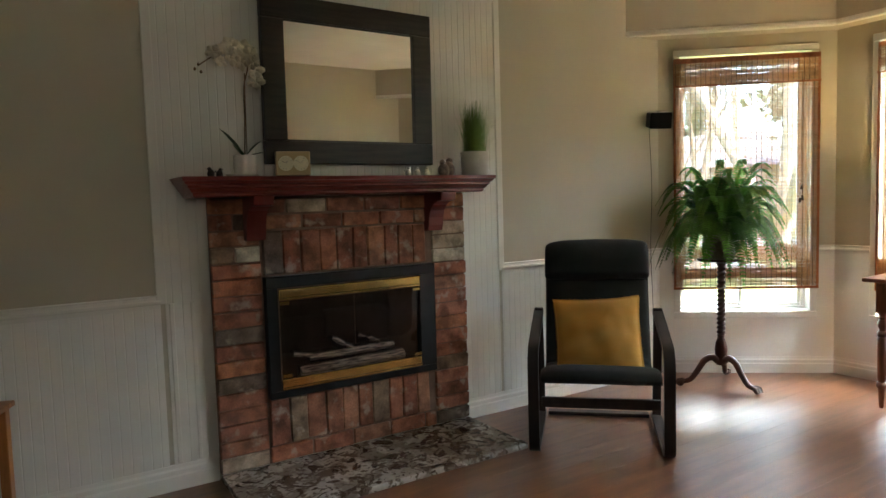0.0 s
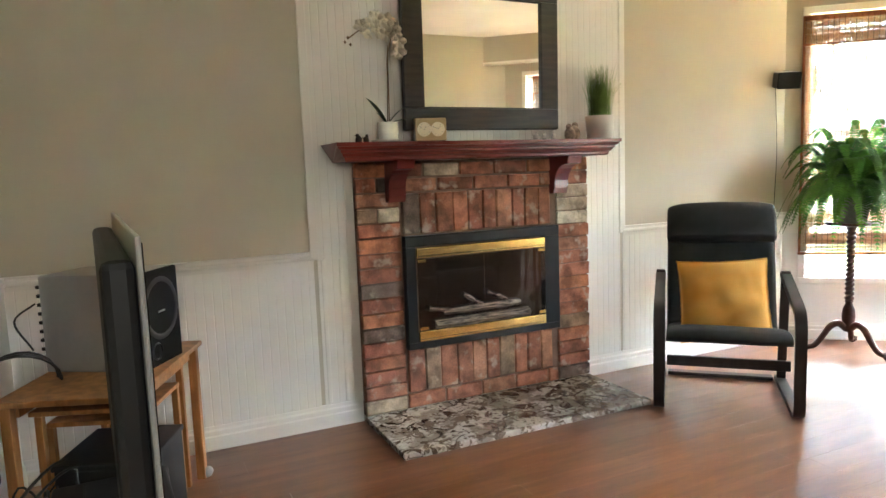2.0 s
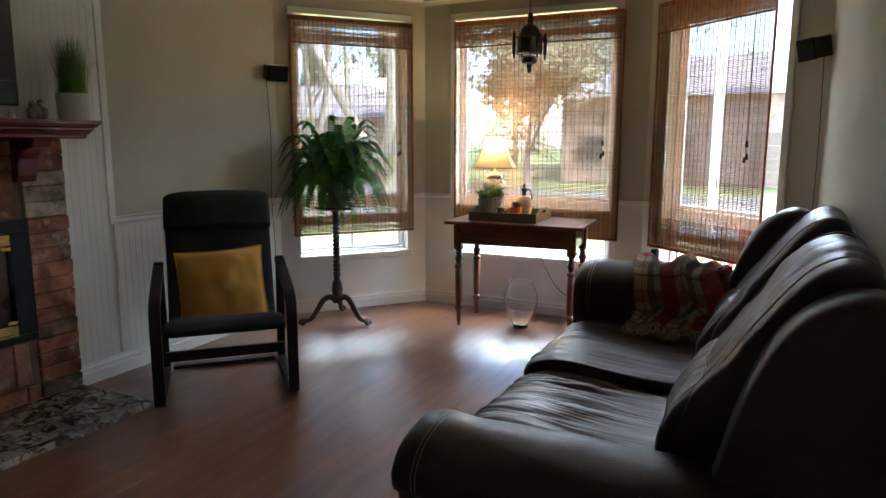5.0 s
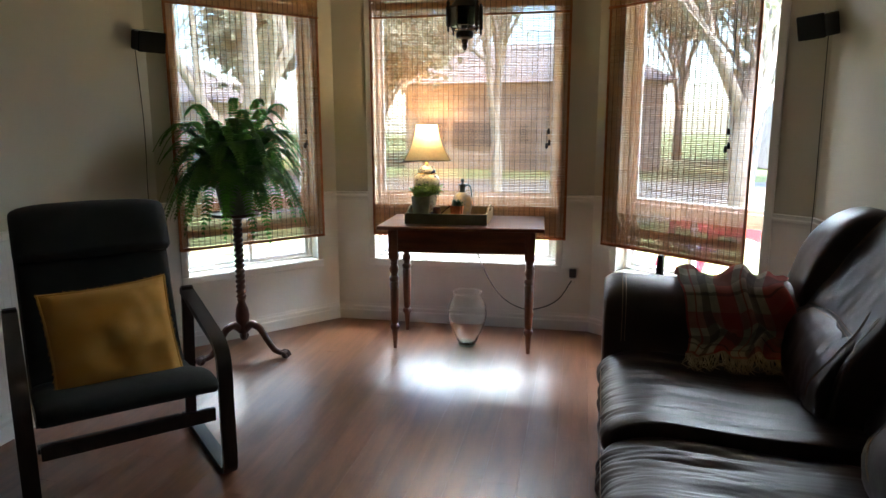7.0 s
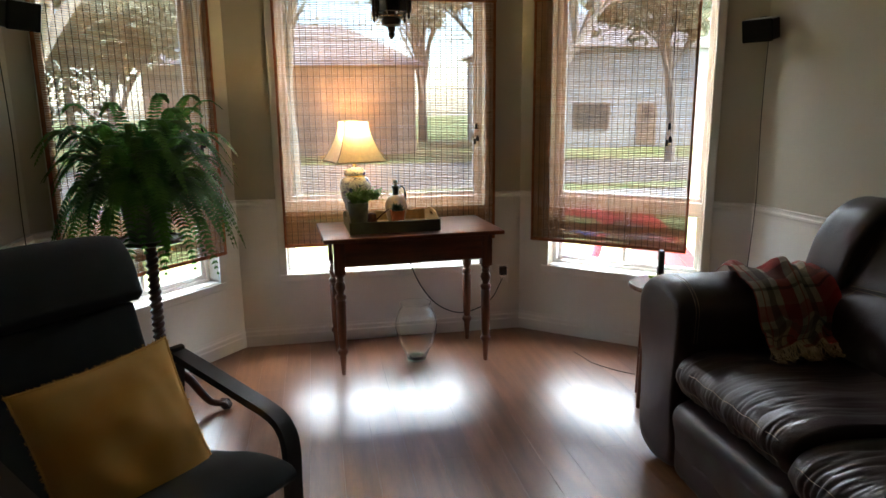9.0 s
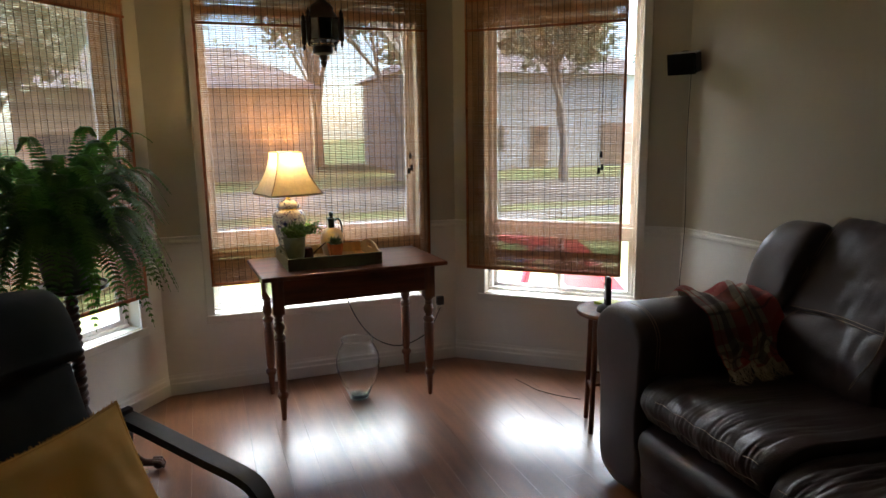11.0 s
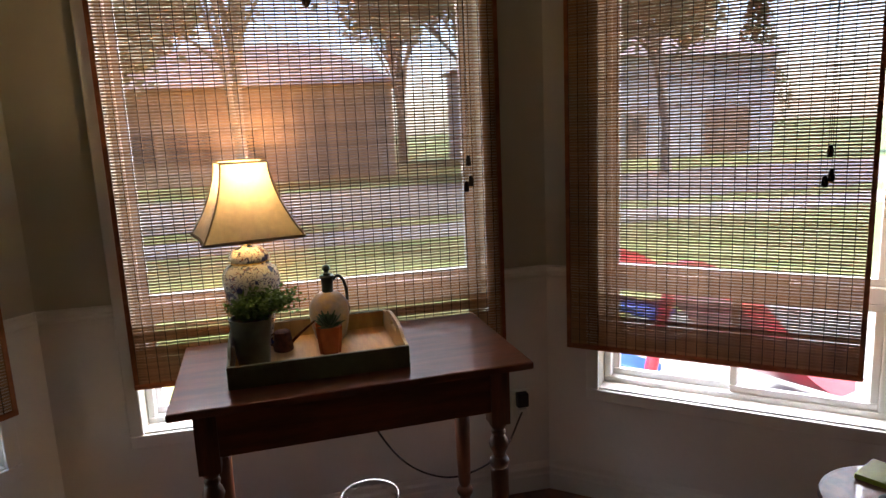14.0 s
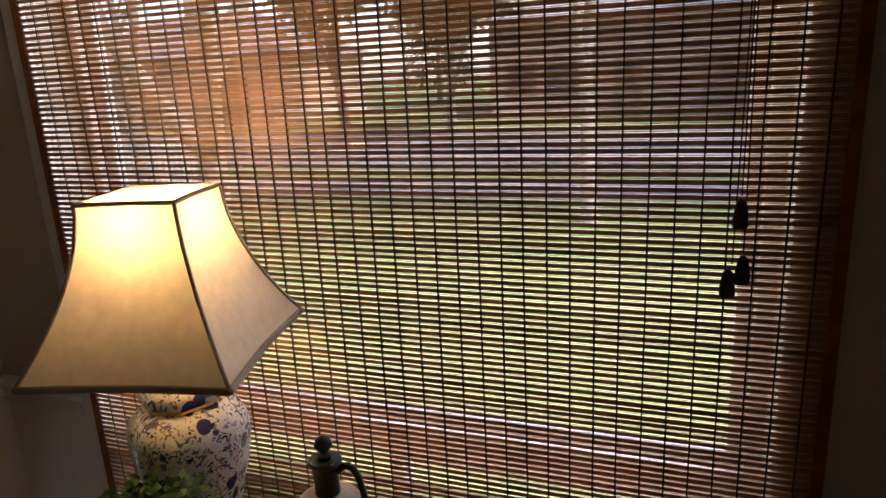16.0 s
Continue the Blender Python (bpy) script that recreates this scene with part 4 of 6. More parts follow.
def loft(section, xs, m=None, wrinkle=0.0, seed=0, freq=7.0, stretch=(1, 1, 1), crease=0.0, crease_along=(34, 3, 3)):
    """A padded body: a closed section in (y, z) carried along x through stations (x, scale), rounded at its ends."""
    bm = bmesh.new()
    cy, cz = sum(p[0] for p in section) / len(section), sum(p[1] for p in section) / len(section)
    rings = []
    for x, s in xs:
        ring = []
        for y, z in section:
            q = Vector((x, cy + (y - cy) * s, cz + (z - cz) * s))
            if wrinkle:
                w = noise.noise(Vector((q.x * freq * stretch[0] + seed, q.y * freq * stretch[1], q.z * freq * stretch[2])))
                w2 = noise.noise(Vector((q.x * 22 * stretch[0] + seed, q.y * 22 * stretch[1], q.z * 22 * stretch[2])))
                d = Vector((0, y - cy, z - cz)).normalized()
                q += d * wrinkle * (w + 0.5 * (0.4 - abs(w2)))
                if crease:
                    warp = 0.02 * noise.noise(Vector((q.x * 5, q.y * 5, q.z * 5 + seed)))
                    c1 = noise.noise(Vector(((q.x + warp) * crease_along[0] + seed, q.y * crease_along[1], q.z * crease_along[2])))
                    mask = min(1, max(0, 0.55 + 1.4 * noise.noise(Vector((q.x * 3 + seed, q.y * 3, 1.7)))))
                    q += d * crease * mask * (0.25 - min(0.5, abs(c1)) ** 0.7)
            ring.append(bm.verts.new(q))
        rings.append(ring)
    n = len(section)
    for a, b in zip(rings, rings[1:]):
        for k in range(n):
            bm.faces.new((a[k], a[(k + 1) % n], b[(k + 1) % n], b[k]))
    bm.faces.new(list(reversed(rings[0])))
    bm.faces.new(rings[-1])
    bmesh.ops.recalc_face_normals(bm, faces=bm.faces)
    if m is not None:
        bm.transform(m)
    return bm


def closed(points, n=5):
    """A smooth closed outline through (y, z) points."""
    p = [Vector((0, *q)) for q in points]
    out, k = [], len(p)
    for i in range(k):
        a, b, c, d = p[i - 1], p[i], p[(i + 1) % k], p[(i + 2) % k]
        for j in range(n):
            t = j / n
            q = 0.5 * ((2 * b) + (c - a) * t + (2 * a - 5 * b + 4 * c - d) * t * t + (3 * b - a - 3 * c + d) * t ** 3)
            out.append((q.y, q.z))
    return out


def stations(x0, x1, r, n=26, inset=0.12):
    """Stations along x with the ends rounded over a length r."""
    out = []
    for k in range(7):
        t = k / 6
        out.append((x0 + r * (1 - math.cos(t * math.pi / 2)), 1 - inset * (1 - math.sin(t * math.pi / 2)) if k else 1 - inset * 1.5))
    for k in range(1, n):
        out.append((x0 + r + (x1 - x0 - 2 * r) * k / n, 1))
    for k in range(7):
        t = 1 - k / 6
        out.append((x1 - r * (1 - math.cos(t * math.pi / 2)), 1 - inset * (1 - math.sin(t * math.pi / 2)) if k < 6 else 1 - inset * 1.5))
    return out


SL, A = 1.85, 0.28  # the sofa's length, an arm's width
part("base", B((0.05, -1.0, 0.03), (SL - 0.05, -0.10, 0.30), 0.02), M_LEATHER, sofa)
for x in (0.1, SL - 0.1):
    for y in (-0.14, -0.86):
        part("foot", lathe([(0.025, 0), (0.03, 0.01), (0.03, 0.035)], 12, m=pose(x, y, 0)), M_PLASTIC, sofa)
seat_sec = closed([(0.005, 0.36), (0.015, 0.41), (-0.03, 0.455), (-0.15, 0.475), (-0.40, 0.455), (-0.70, 0.44), (-0.72, 0.33), (-0.35, 0.30), (-0.06, 0.305)], 6)
front_sec = closed([(0.0, 0.20), (0.012, 0.27), (-0.02, 0.315), (-0.12, 0.315), (-0.12, 0.10), (-0.02, 0.095)], 5)
kick_sec = closed([(-0.005, 0.11), (-0.02, 0.155), (-0.10, 0.16), (-0.10, 0.025), (-0.02, 0.025)], 5)
back_sec = closed([(-0.62, 0.42), (-0.60, 0.50), (-0.63, 0.65), (-0.73, 0.81), (-0.80, 0.92), (-0.88, 1.02), (-0.96, 1.05), (-1.02, 1.0), (-1.04, 0.85), (-1.03, 0.6), (-0.98, 0.42), (-0.8, 0.40)], 6)
lumbar_sec = closed([(-0.62, 0.45), (-0.575, 0.50), (-0.58, 0.60), (-0.64, 0.70), (-0.72, 0.72), (-0.75, 0.55), (-0.70, 0.44)], 5)
wing_sec = closed([(-0.70, 0.46), (-0.73, 0.62), (-0.79, 0.83), (-0.87, 0.95), (-0.97, 1.0), (-1.05, 0.96), (-1.07, 0.8), (-1.06, 0.46), (-0.85, 0.40)], 6)
x0 = A
for k in range(2):
    x1 = x0 + (SL - 2 * A) / 2
    part("seat_cushion", loft(seat_sec, stations(x0 + 0.004, x1 - 0.004, 0.05, 130, 0.08), m=pose(0, 0, 0.04 * k), wrinkle=0.018 - 0.006 * k, seed=3 + 7 * k, stretch=(2.3, 0.5, 0.5), crease=-0.020 + 0.010 * k), M_LEATHER, sofa, smooth=70)
    part("footrest", loft(front_sec, stations(x0 + 0.01, x1 - 0.01, 0.03, 26, 0.08), wrinkle=0.006, seed=11 + k), M_LEATHER, sofa, smooth=70)
    part("kick_panel", loft(kick_sec, stations(x0 + 0.012, x1 - 0.012, 0.02, 16, 0.06), wrinkle=0.003, seed=21 + k), M_LEATHER, sofa, smooth=70)
    bx0, bx1 = (0.10, 0.91) if k == 0 else (0.94, 1.75)
    part("back_cushion", loft(back_sec, stations(bx0 + 0.14, bx1 - 0.14, 0.07, 30, 0.10), wrinkle=0.016, seed=31 + k, stretch=(0.7, 0.6, 1.5), crease=-0.009, crease_along=(14, 4, 9)), M_LEATHER, sofa, smooth=70)
    part("lumbar_cushion", loft(lumbar_sec, stations(bx0 + 0.16, bx1 - 0.16, 0.06, 30, 0.14), wrinkle=0.014, seed=41 + k, stretch=(0.7, 0.6, 1.5), crease=-0.008, crease_along=(14, 4, 12)), M_LEATHER, sofa, smooth=70)
    hull = bmesh.new()
    add(hull, loft(lumbar_sec, stations(bx0 + 0.16, bx1 - 0.16, 0.06, 30, 0.14), wrinkle=0.014, seed=41 + k, stretch=(0.7, 0.6, 1.5), crease=-0.008, crease_along=(14, 4, 12)))
    add(hull, loft(back_sec, stations(bx0 + 0.14, bx1 - 0.14, 0.07, 30, 0.10), wrinkle=0.016, seed=31 + k, stretch=(0.7, 0.6, 1.5), crease=-0.009, crease_along=(14, 4, 9)))
    tree_ = BVHTree.FromBMesh(hull)
    hull.free()
    for dz in (0, 0.011):
        for line in ([(bx0 + 0.24 - 0.05 * math.sin(math.pi * i / 16), 0.53 + 0.25 * i / 16 + dz) for i in range(17)],
                     [(bx0 + 0.20 + (bx1 - bx0 - 0.40) * i / 24, 0.715 + dz + 0.008 * math.sin(math.pi * i / 24)) for i in range(25)],
                     [(bx1 - 0.24 + 0.05 * math.sin(math.pi * i / 16), 0.53 + 0.18 * i / 16 + dz) for i in range(17)]):
            pts = [h for h in (tree_.ray_cast(Vector((x, 0.5, z)), Vector((0, -1, 0)))[0] for x, z in line) if h]
            if len(pts) > 2:
                part("back_stitching", tube([p + Vector((0, 0.0008, 0)) for p in pts], 0.0013, 4), M_STITCH, sofa, "tan double stitching")
    for w0, w1 in ((bx0, bx0 + 0.17), (bx1 - 0.17, bx1)):
        far = w1 > 1.7
        part("back_wing", loft(wing_sec, stations(w0, w1 + (0.04 if far else 0), 0.055, 6, 0.10), m=pose(0, 0.12 if far else 0, 0.03 if far else 0), wrinkle=0.006, seed=51 + k), M_LEATHER, sofa, smooth=70)
    for dx in (-0.006, 0.006):
        for xx, sec, s0, s1 in ((bx0 + 0.178 + dx, back_sec, 5, 46), (bx1 - 0.178 + dx, back_sec, 5, 46)):
            pts = [(xx, sec[i][0], sec[i][1]) for i in range(s0, min(s1, len(sec)))]
            cy, cz = sum(p[0] for p in sec) / len(sec), sum(p[1] for p in sec) / len(sec)
            pts = [(x, cy + (y - cy) * 1.012, cz + (z - cz) * 1.012) for x, y, z in pts]
            part("seam_stitching", tube(pts, 0.0013, 4), M_STITCH, sofa, "tan stitched seam")
    for zz, yy in ((0.425, 0.012), (0.36, 0.008)):
        tube([(x0 + 0.04 + (x1 - x0 - 0.08) * i / 20, yy + 0.002, zz + 0.04 * k + 0.004 * math.sin(i * 1.7)) for i in range(21)], 0.0012, 4, bm := bmesh.new())
        part("seat_stitching", bm, M_STITCH, sofa)
    x0 = x1
for x, flip, up in ((0.0, 1, -0.05), (SL, -1, 0.125)):
    arm_sec = closed([(0.04, 0.04), (0.01, 0.25), (0.0, 0.40), (-0.03, 0.46 + up / 2), (-0.035, 0.54 + up), (0.02, 0.60 + up), (0.12, 0.625 + up), (0.22, 0.61 + up), (0.285, 0.55 + up), (0.29, 0.45 + up), (0.275, 0.30), (0.275, 0.04)], 6)
    m = Matrix(((0, flip, 0, x), (-1, 0, 0, 0.0), (0, 0, 1, 0), (0, 0, 0, 1)))
    body = loft(arm_sec, stations(-0.01, 0.92, 0.07, 30, 0.10), m=m, wrinkle=0.008, seed=61 + x, stretch=(1, 1, 1))
    bmesh.ops.recalc_face_normals(body, faces=body.faces)
    part("arm", body, M_LEATHER, sofa, smooth=70)
    for dy in (0.0, 0.012):
        sec = arm_sec[18:56]
        cy, cz = sum(p[0] for p in arm_sec) / len(arm_sec), sum(p[1] for p in arm_sec) / len(arm_sec)
        part("arm_stitching", tube([m @ Vector((0.055 + dy, cy + (a - cy) * 1.008, cz + (b - cz) * 1.008)) for a, b in sec], 0.0013, 4), M_STITCH, sofa)


def plaid_mat():
    m = material("plaid wool", (0.60, 0.50, 0.38), 0.95, vary=0.1, size=30, bump=0.8, bsize=500)
    t, n = m.node_tree, m.node_tree.nodes
    b = n["Principled BSDF"]
    uv = n.new("ShaderNodeUVMap")
    sep = n.new("ShaderNodeSeparateXYZ")
    t.links.new(uv.outputs[0], sep.inputs[0])
    out = b.inputs["Base Color"].links[0].from_socket
    for axis, scale, lo, width, col, f in ((1, 1.7, 0.0, 0.38, (0.42, 0.03, 0.03), 0.8), (0, 2.2, 0.1, 0.25, (0.36, 0.03, 0.03), 0.6), (0, 2.2, 0.5, 0.22, (0.10, 0.07, 0.06), 0.6), (1, 1.7, 0.55, 0.16, (0.10, 0.07, 0.06), 0.7), (0, 2.2, 0.86, 0.04, (0.05, 0.04, 0.04), 0.6), (1, 1.7, 0.82, 0.03, (0.35, 0.05, 0.03), 0.7)):
        mul, fr, a, c, d, mx = (n.new(k) for k in ("ShaderNodeMath", "ShaderNodeMath", "ShaderNodeMath", "ShaderNodeMath", "ShaderNodeMath", "ShaderNodeMix"))
        mul.operation, fr.operation, a.operation, c.operation, d.operation = "MULTIPLY", "FRACT", "GREATER_THAN", "LESS_THAN", "MULTIPLY"
        mul.inputs[1].default_value, a.inputs[1].default_value, c.inputs[1].default_value = scale, lo, lo + width
        t.links.new(sep.outputs[axis], mul.inputs[0])
        t.links.new(mul.outputs[0], fr.inputs[0])
        t.links.new(fr.outputs[0], a.inputs[0])
        t.links.new(fr.outputs[0], c.inputs[0])
        t.links.new(a.outputs[0], d.inputs[0])
        t.links.new(c.outputs[0], d.inputs[1])
        g = n.new("ShaderNodeMath")
        g.operation = "MULTIPLY"
        g.inputs[1].default_value = f
        t.links.new(d.outputs[0], g.inputs[0])
        mx.data_type = "RGBA"
        mx.inputs[7].default_value = (*col, 1)
        t.links.new(g.outputs[0], mx.inputs[0])
        t.links.new(out, mx.inputs[6])
        out = mx.outputs[2]
    t.links.new(out, b.inputs["Base Color"])
    return m


throw = thing("throw_blanket", sofa.matrix_world @ pose(1.58, -0.38, 0), "red, cream and brown plaid fringed wool throw", "blanket")
# the throw lies over the far arm and hangs into the seat: u runs down the slope, v along the arm
bm = bmesh.new()
uvl = bm.loops.layers.uv.new("UVMap")
prof = [(0.20, 0.725), (0.13, 0.763), (0.05, 0.763), (-0.01, 0.738), (-0.04, 0.67), (-0.045, 0.61), (-0.055, 0.57), (-0.075, 0.545), (-0.11, 0.533)]
path = curve([(a, 0, b) for a, b in prof], 6)
g = []
for i, p in enumerate(path):
    row = []
    for j in range(37):
        v = j / 36
        s = i / (len(path) - 1)
        y = -0.25 + (0.38 - 0.07 * s) * v + 0.05 * s + 0.03 * noise.noise(Vector((s * 4, v * 2, 9)))
        fold = 0.020 * math.sin(v * 15 + s * 4.5 + 2 * noise.noise(Vector((v * 3, s * 3, 7)))) + 0.05 * noise.noise(Vector((v * 4, s * 3, 2))) + 0.02 * noise.noise(Vector((v * 11, s * 8, 4)))
        row.append((bm.verts.new((p.x - 0.05 * v * s, y + 0.015 * math.sin(s * 7), p.z + 0.012 + max(-0.006, fold) * (0.75 + 0.25 * s))), s, v))
    g.append(row)
for i in range(len(path) - 1):
    for j in range(36):
        q = (g[i][j], g[i + 1][j], g[i + 1][j + 1], g[i][j + 1])
        f = bm.faces.new([w[0] for w in q])
        for lp, w in zip(f.loops, q):
            lp[uvl].uv = (w[1], w[2] * 1.2)
ends = [w[0].co.copy() for w in g[-1]]
bmesh.ops.solidify(bm, geom=bm.faces, thickness=0.004)
M_PLAID = plaid_mat()
part("cloth", bm, M_PLAID, throw, smooth=80)
M_FRINGE = material("cream wool fringe", (0.42, 0.33, 0.23), 0.95, vary=0.15, size=40)
rnd = random.Random(8)
bm = bmesh.new()
for j in range(110):
    i, f = divmod(j * 35.99 / 110, 1)
    p0 = ends[int(i)].lerp(ends[int(i) + 1], f)
    tube([p0, p0 + Vector((-0.015, rnd.uniform(-0.008, 0.008), -0.012)), p0 + Vector((-0.03, rnd.uniform(-0.018, 0.018), -0.028)), p0 + Vector((-0.05, rnd.uniform(-0.022, 0.022), -0.036))], [0.0022, 0.002, 0.0016, 0.001], 4, bm)
part("fringe", bm, M_FRINGE, throw, kind="stuff")

# ---- console table ----
table = thing("side_table", pose(5.522, 2.05, 0, 0, 0, 3.2), "red-brown cherry side table with turned legs", "table")
bm = B((-0.27, -0.475, 0.728), (0.27, 0.475, 0.75), 0.005)
part("tabletop", bm, M_CHERRY, table)
part("apron", B((-0.205, -0.37, 0.59), (-0.185, 0.37, 0.728), 0.002), M_CHERRY, table)
part("apron", B((0.185, -0.37, 0.59), (0.205, 0.37, 0.728), 0.002), M_CHERRY, table)
part("apron", B((-0.18, -0.405, 0.59), (0.18, -0.385, 0.728), 0.002), M_CHERRY, table)
part("apron", B((-0.18, 0.385, 0.59), (0.18, 0.405, 0.728), 0.002), M_CHERRY, table)
LEGP = [(0.011, 0), (0.013, 0.02), (0.018, 0.105), (0.020, 0.112), (0.027, 0.122), (0.029, 0.134), (0.024, 0.144), (0.017, 0.150), (0.019, 0.158), (0.022, 0.17), (0.025, 0.29), (0.0265, 0.405), (0.022, 0.412), (0.028, 0.420), (0.030, 0.430), (0.027, 0.438), (0.017, 0.446), (0.019, 0.458), (0.025, 0.470), (0.029, 0.484), (0.025, 0.499), (0.018, 0.512), (0.022, 0.522), (0.018, 0.532), (0.026, 0.545), (0.026, 0.55)]
for sx in (-1, 1):
    for sy in (-1, 1):
        bm = lathe(LEGP, 22)
        box(bm, (-0.028, -0.028, 0.55), (0.028, 0.028, 0.728), 0.002)
        part("leg", bm, M_TURNED, table, smooth=40).matrix_basis = pose(sx * 0.185, sy * 0.395, 0)

# ---- tray and what stands on it ----
ZT = 0.75
tray = thing("serving_tray", pose(5.545, 2.14, ZT, 0, 0, 2), "olive painted wooden serving tray with cut-out handles", "tray")
M_TRAYO = material("olive green paint", (0.13, 0.13, 0.065), 0.55, vary=0.12, size=8, bump=0.1)
M_TRAYI = material("pale golden wood", (0.52, 0.33, 0.12), 0.45, vary=0.12, size=5, stretch=(1, 7, 1), bump=0.08, bsize=30)
part("tray_bottom", B((-0.19, -0.235, 0), (0.19, 0.235, 0.008)), M_TRAYI, tray)
for x in (-1, 1):
    part("long_side", B((x * 0.195 - 0.005, -0.24, 0.0), (x * 0.195 + 0.005, 0.24, 0.062), 0.002), [M_TRAYO], tray)
    part("lining", B((x * 0.188 - 0.0015, -0.232, 0.008), (x * 0.188 + 0.0015, 0.232, 0.060)), M_TRAYI, tray)
for y in (-1, 1):
    # a raised end with a slot for the fingers
    top = [(-0.189, 0.062), (-0.14, 0.066), (-0.10, 0.084), (-0.05, 0.092), (0.05, 0.092), (0.10, 0.084), (0.14, 0.066), (0.189, 0.062)]
    bm = bmesh.new()
    rows = []
    cols = [(-0.189, 0.062), (-0.14, 0.066), (-0.10, 0.084), (-0.045, 0.092), (0.045, 0.092), (0.10, 0.084), (0.14, 0.066), (0.189, 0.062)]
    for k, ((xa, za), (xb, zb)) in enumerate(zip(cols, cols[1:])):
        spans = [((0.0, 0.0), (za, zb))] if k != 3 else [((0.0, 0.0), (0.055, 0.055)), ((0.075, 0.075), (za, zb))]
        for (l0, l1), (h0, h1) in spans:
            v = [bm.verts.new((xx, yy, zz)) for yy in (0, 0.009) for xx, zz in ((xa, l0), (xb, l1), (xb, h1), (xa, h0))]
            for f in ((0, 1, 2, 3), (7, 6, 5, 4), (0, 4, 5, 1), (1, 5, 6, 2), (2, 6, 7, 3), (3, 7, 4, 0)):
                bm.faces.new([v[i] for i in f])
    bmesh.ops.remove_doubles(bm, verts=bm.verts, dist=1e-5)
    bmesh.ops.recalc_face_normals(bm, faces=bm.faces)
    end = part("handle_end", bm, M_TRAYO if y > 0 else M_TRAYI, tray)
    end.matrix_basis = pose(0, 0.231 if y > 0 else -0.240, 0)
ZI = ZT + 0.008
lamp = thing("table_lamp", pose(5.675, 2.315, ZI, 0, 0, 14), "lit blue and white ginger jar table lamp, cream shade", "lamp")
part("jar", lathe([(0.048, 0), (0.053, 0.006), (0.048, 0.014), (0.053, 0.05), (0.066, 0.11), (0.079, 0.155), (0.086, 0.195), (0.086, 0.222), (0.078, 0.244), (0.064, 0.257), (0.056, 0.261), (0.055, 0.270)], 8, m=pose(0, 0, 0, 0, 0, 22.5)), M_PORC, lamp, smooth=50)
part("gold_band", lathe([(0.057, 0.262), (0.059, 0.265), (0.057, 0.268)], 8, m=pose(0, 0, 0, 0, 0, 22.5), caps=False), M_BRASS, lamp)
part("jar_lid", lathe([(0.060, 0.270), (0.062, 0.275), (0.060, 0.286), (0.050, 0.300), (0.030, 0.310), (0.012, 0.315)], 8, m=pose(0, 0, 0, 0, 0, 22.5)), M_PORC, lamp, smooth=40)
part("neck", lathe([(0.008, 0.312), (0.012, 0.32), (0.006, 0.34), (0.006, 0.44)], 14), M_BRASS, lamp, smooth=40)
bm = bmesh.new()
HB, HT, Z_B, Z_T = 0.140, 0.066, 0.345, 0.563
rows = []
for i in range(13):
    t = i / 12
    h = HT + (HB - HT) * (1 - t) ** 1.75
    z = Z_B + (Z_T - Z_B) * t
    ring = []
    for s in range(4):
        for k in range(8):
            f = k / 8
            u = 2 * f - 1
            bow = 1.0 - 0.05 * (1 - u * u)
            p = ((u * h, -h * bow), (h * bow, u * h), (-u * h, h * bow), (-h * bow, -u * h))[s]
            ring.append(bm.verts.new((p[0], p[1], z)))
    rows.append(ring)
for a, b in zip(rows, rows[1:]):
    for k in range(32):
        bm.faces.new((a[k], a[(k + 1) % 32], b[(k + 1) % 32], b[k]))
part("shade", bm, M_LINEN, lamp, "cream flared square linen shade", smooth=40)
M_SEAM = material("tan shade trim", (0.40, 0.31, 0.20), 0.8, vary=0.1)
bm = bmesh.new()
for sx, sy in ((-1, -1), (1, -1), (1, 1), (-1, 1)):
    tube([(sx * (HT + (HB - HT) * (1 - i / 12) ** 1.75) * 1.006, sy * (HT + (HB - HT) * (1 - i / 12) ** 1.75) * 1.006, Z_B + (Z_T - Z_B) * i / 12) for i in range(13)], 0.0026, 6, bm)
for h, z, r in ((HB, Z_B, 0.005), (HT, Z_T, 0.0032)):
    ring = [(-h, -h, z), (h, -h, z), (h, h, z), (-h, h, z), (-h, -h, z)]
    for a, b in zip(ring, ring[1:]):
        mid = ((a[0] + b[0]) / 2 * 0.95, (a[1] + b[1]) / 2 * 0.95, z)
        tube(curve([a, mid, b], 5), r, 6, bm)
part("shade_trim", bm, M_SEAM, lamp, smooth=60)
part("bulb", lathe([(0.012, 0.43), (0.016, 0.445), (0.029, 0.475), (0.028, 0.495), (0.014, 0.512), (0.001, 0.515)], 16), glow("lit bulb", (1.0, 0.72, 0.36), 1.2), lamp, smooth=60)
pl = bpy.data.lights.new("lamp_light", "POINT")
pl.energy, pl.color, pl.shadow_soft_size = LAMP, (1.0, 0.66, 0.30), 0.03
plo = new("lamp_light", pl)
plo.matrix_world = lamp.matrix_world @ pose(0, 0, 0.535)

M_GPOT = material("grey-green glazed pot", (0.10, 0.105, 0.075), 0.35, vary=0.15, size=20, bump=0.05)
plant = thing("potted_plant", pose(5.505, 2.315, ZI), "bushy small-leaved plant in grey-green tapered pot", "potted plant")
part("pot", lathe([(0.040, 0), (0.044, 0.003), (0.057, 0.130), (0.059, 0.138), (0.054, 0.138), (0.052, 0.122)], 28), M_GPOT, plant, smooth=45)
part("soil", lathe([(0.053, 0.122), (0.02, 0.133), (0, 0.135)], 14), material("brown pebbly soil", (0.20, 0.10, 0.05), 0.95, vary=0.4, size=80, bump=1), plant)


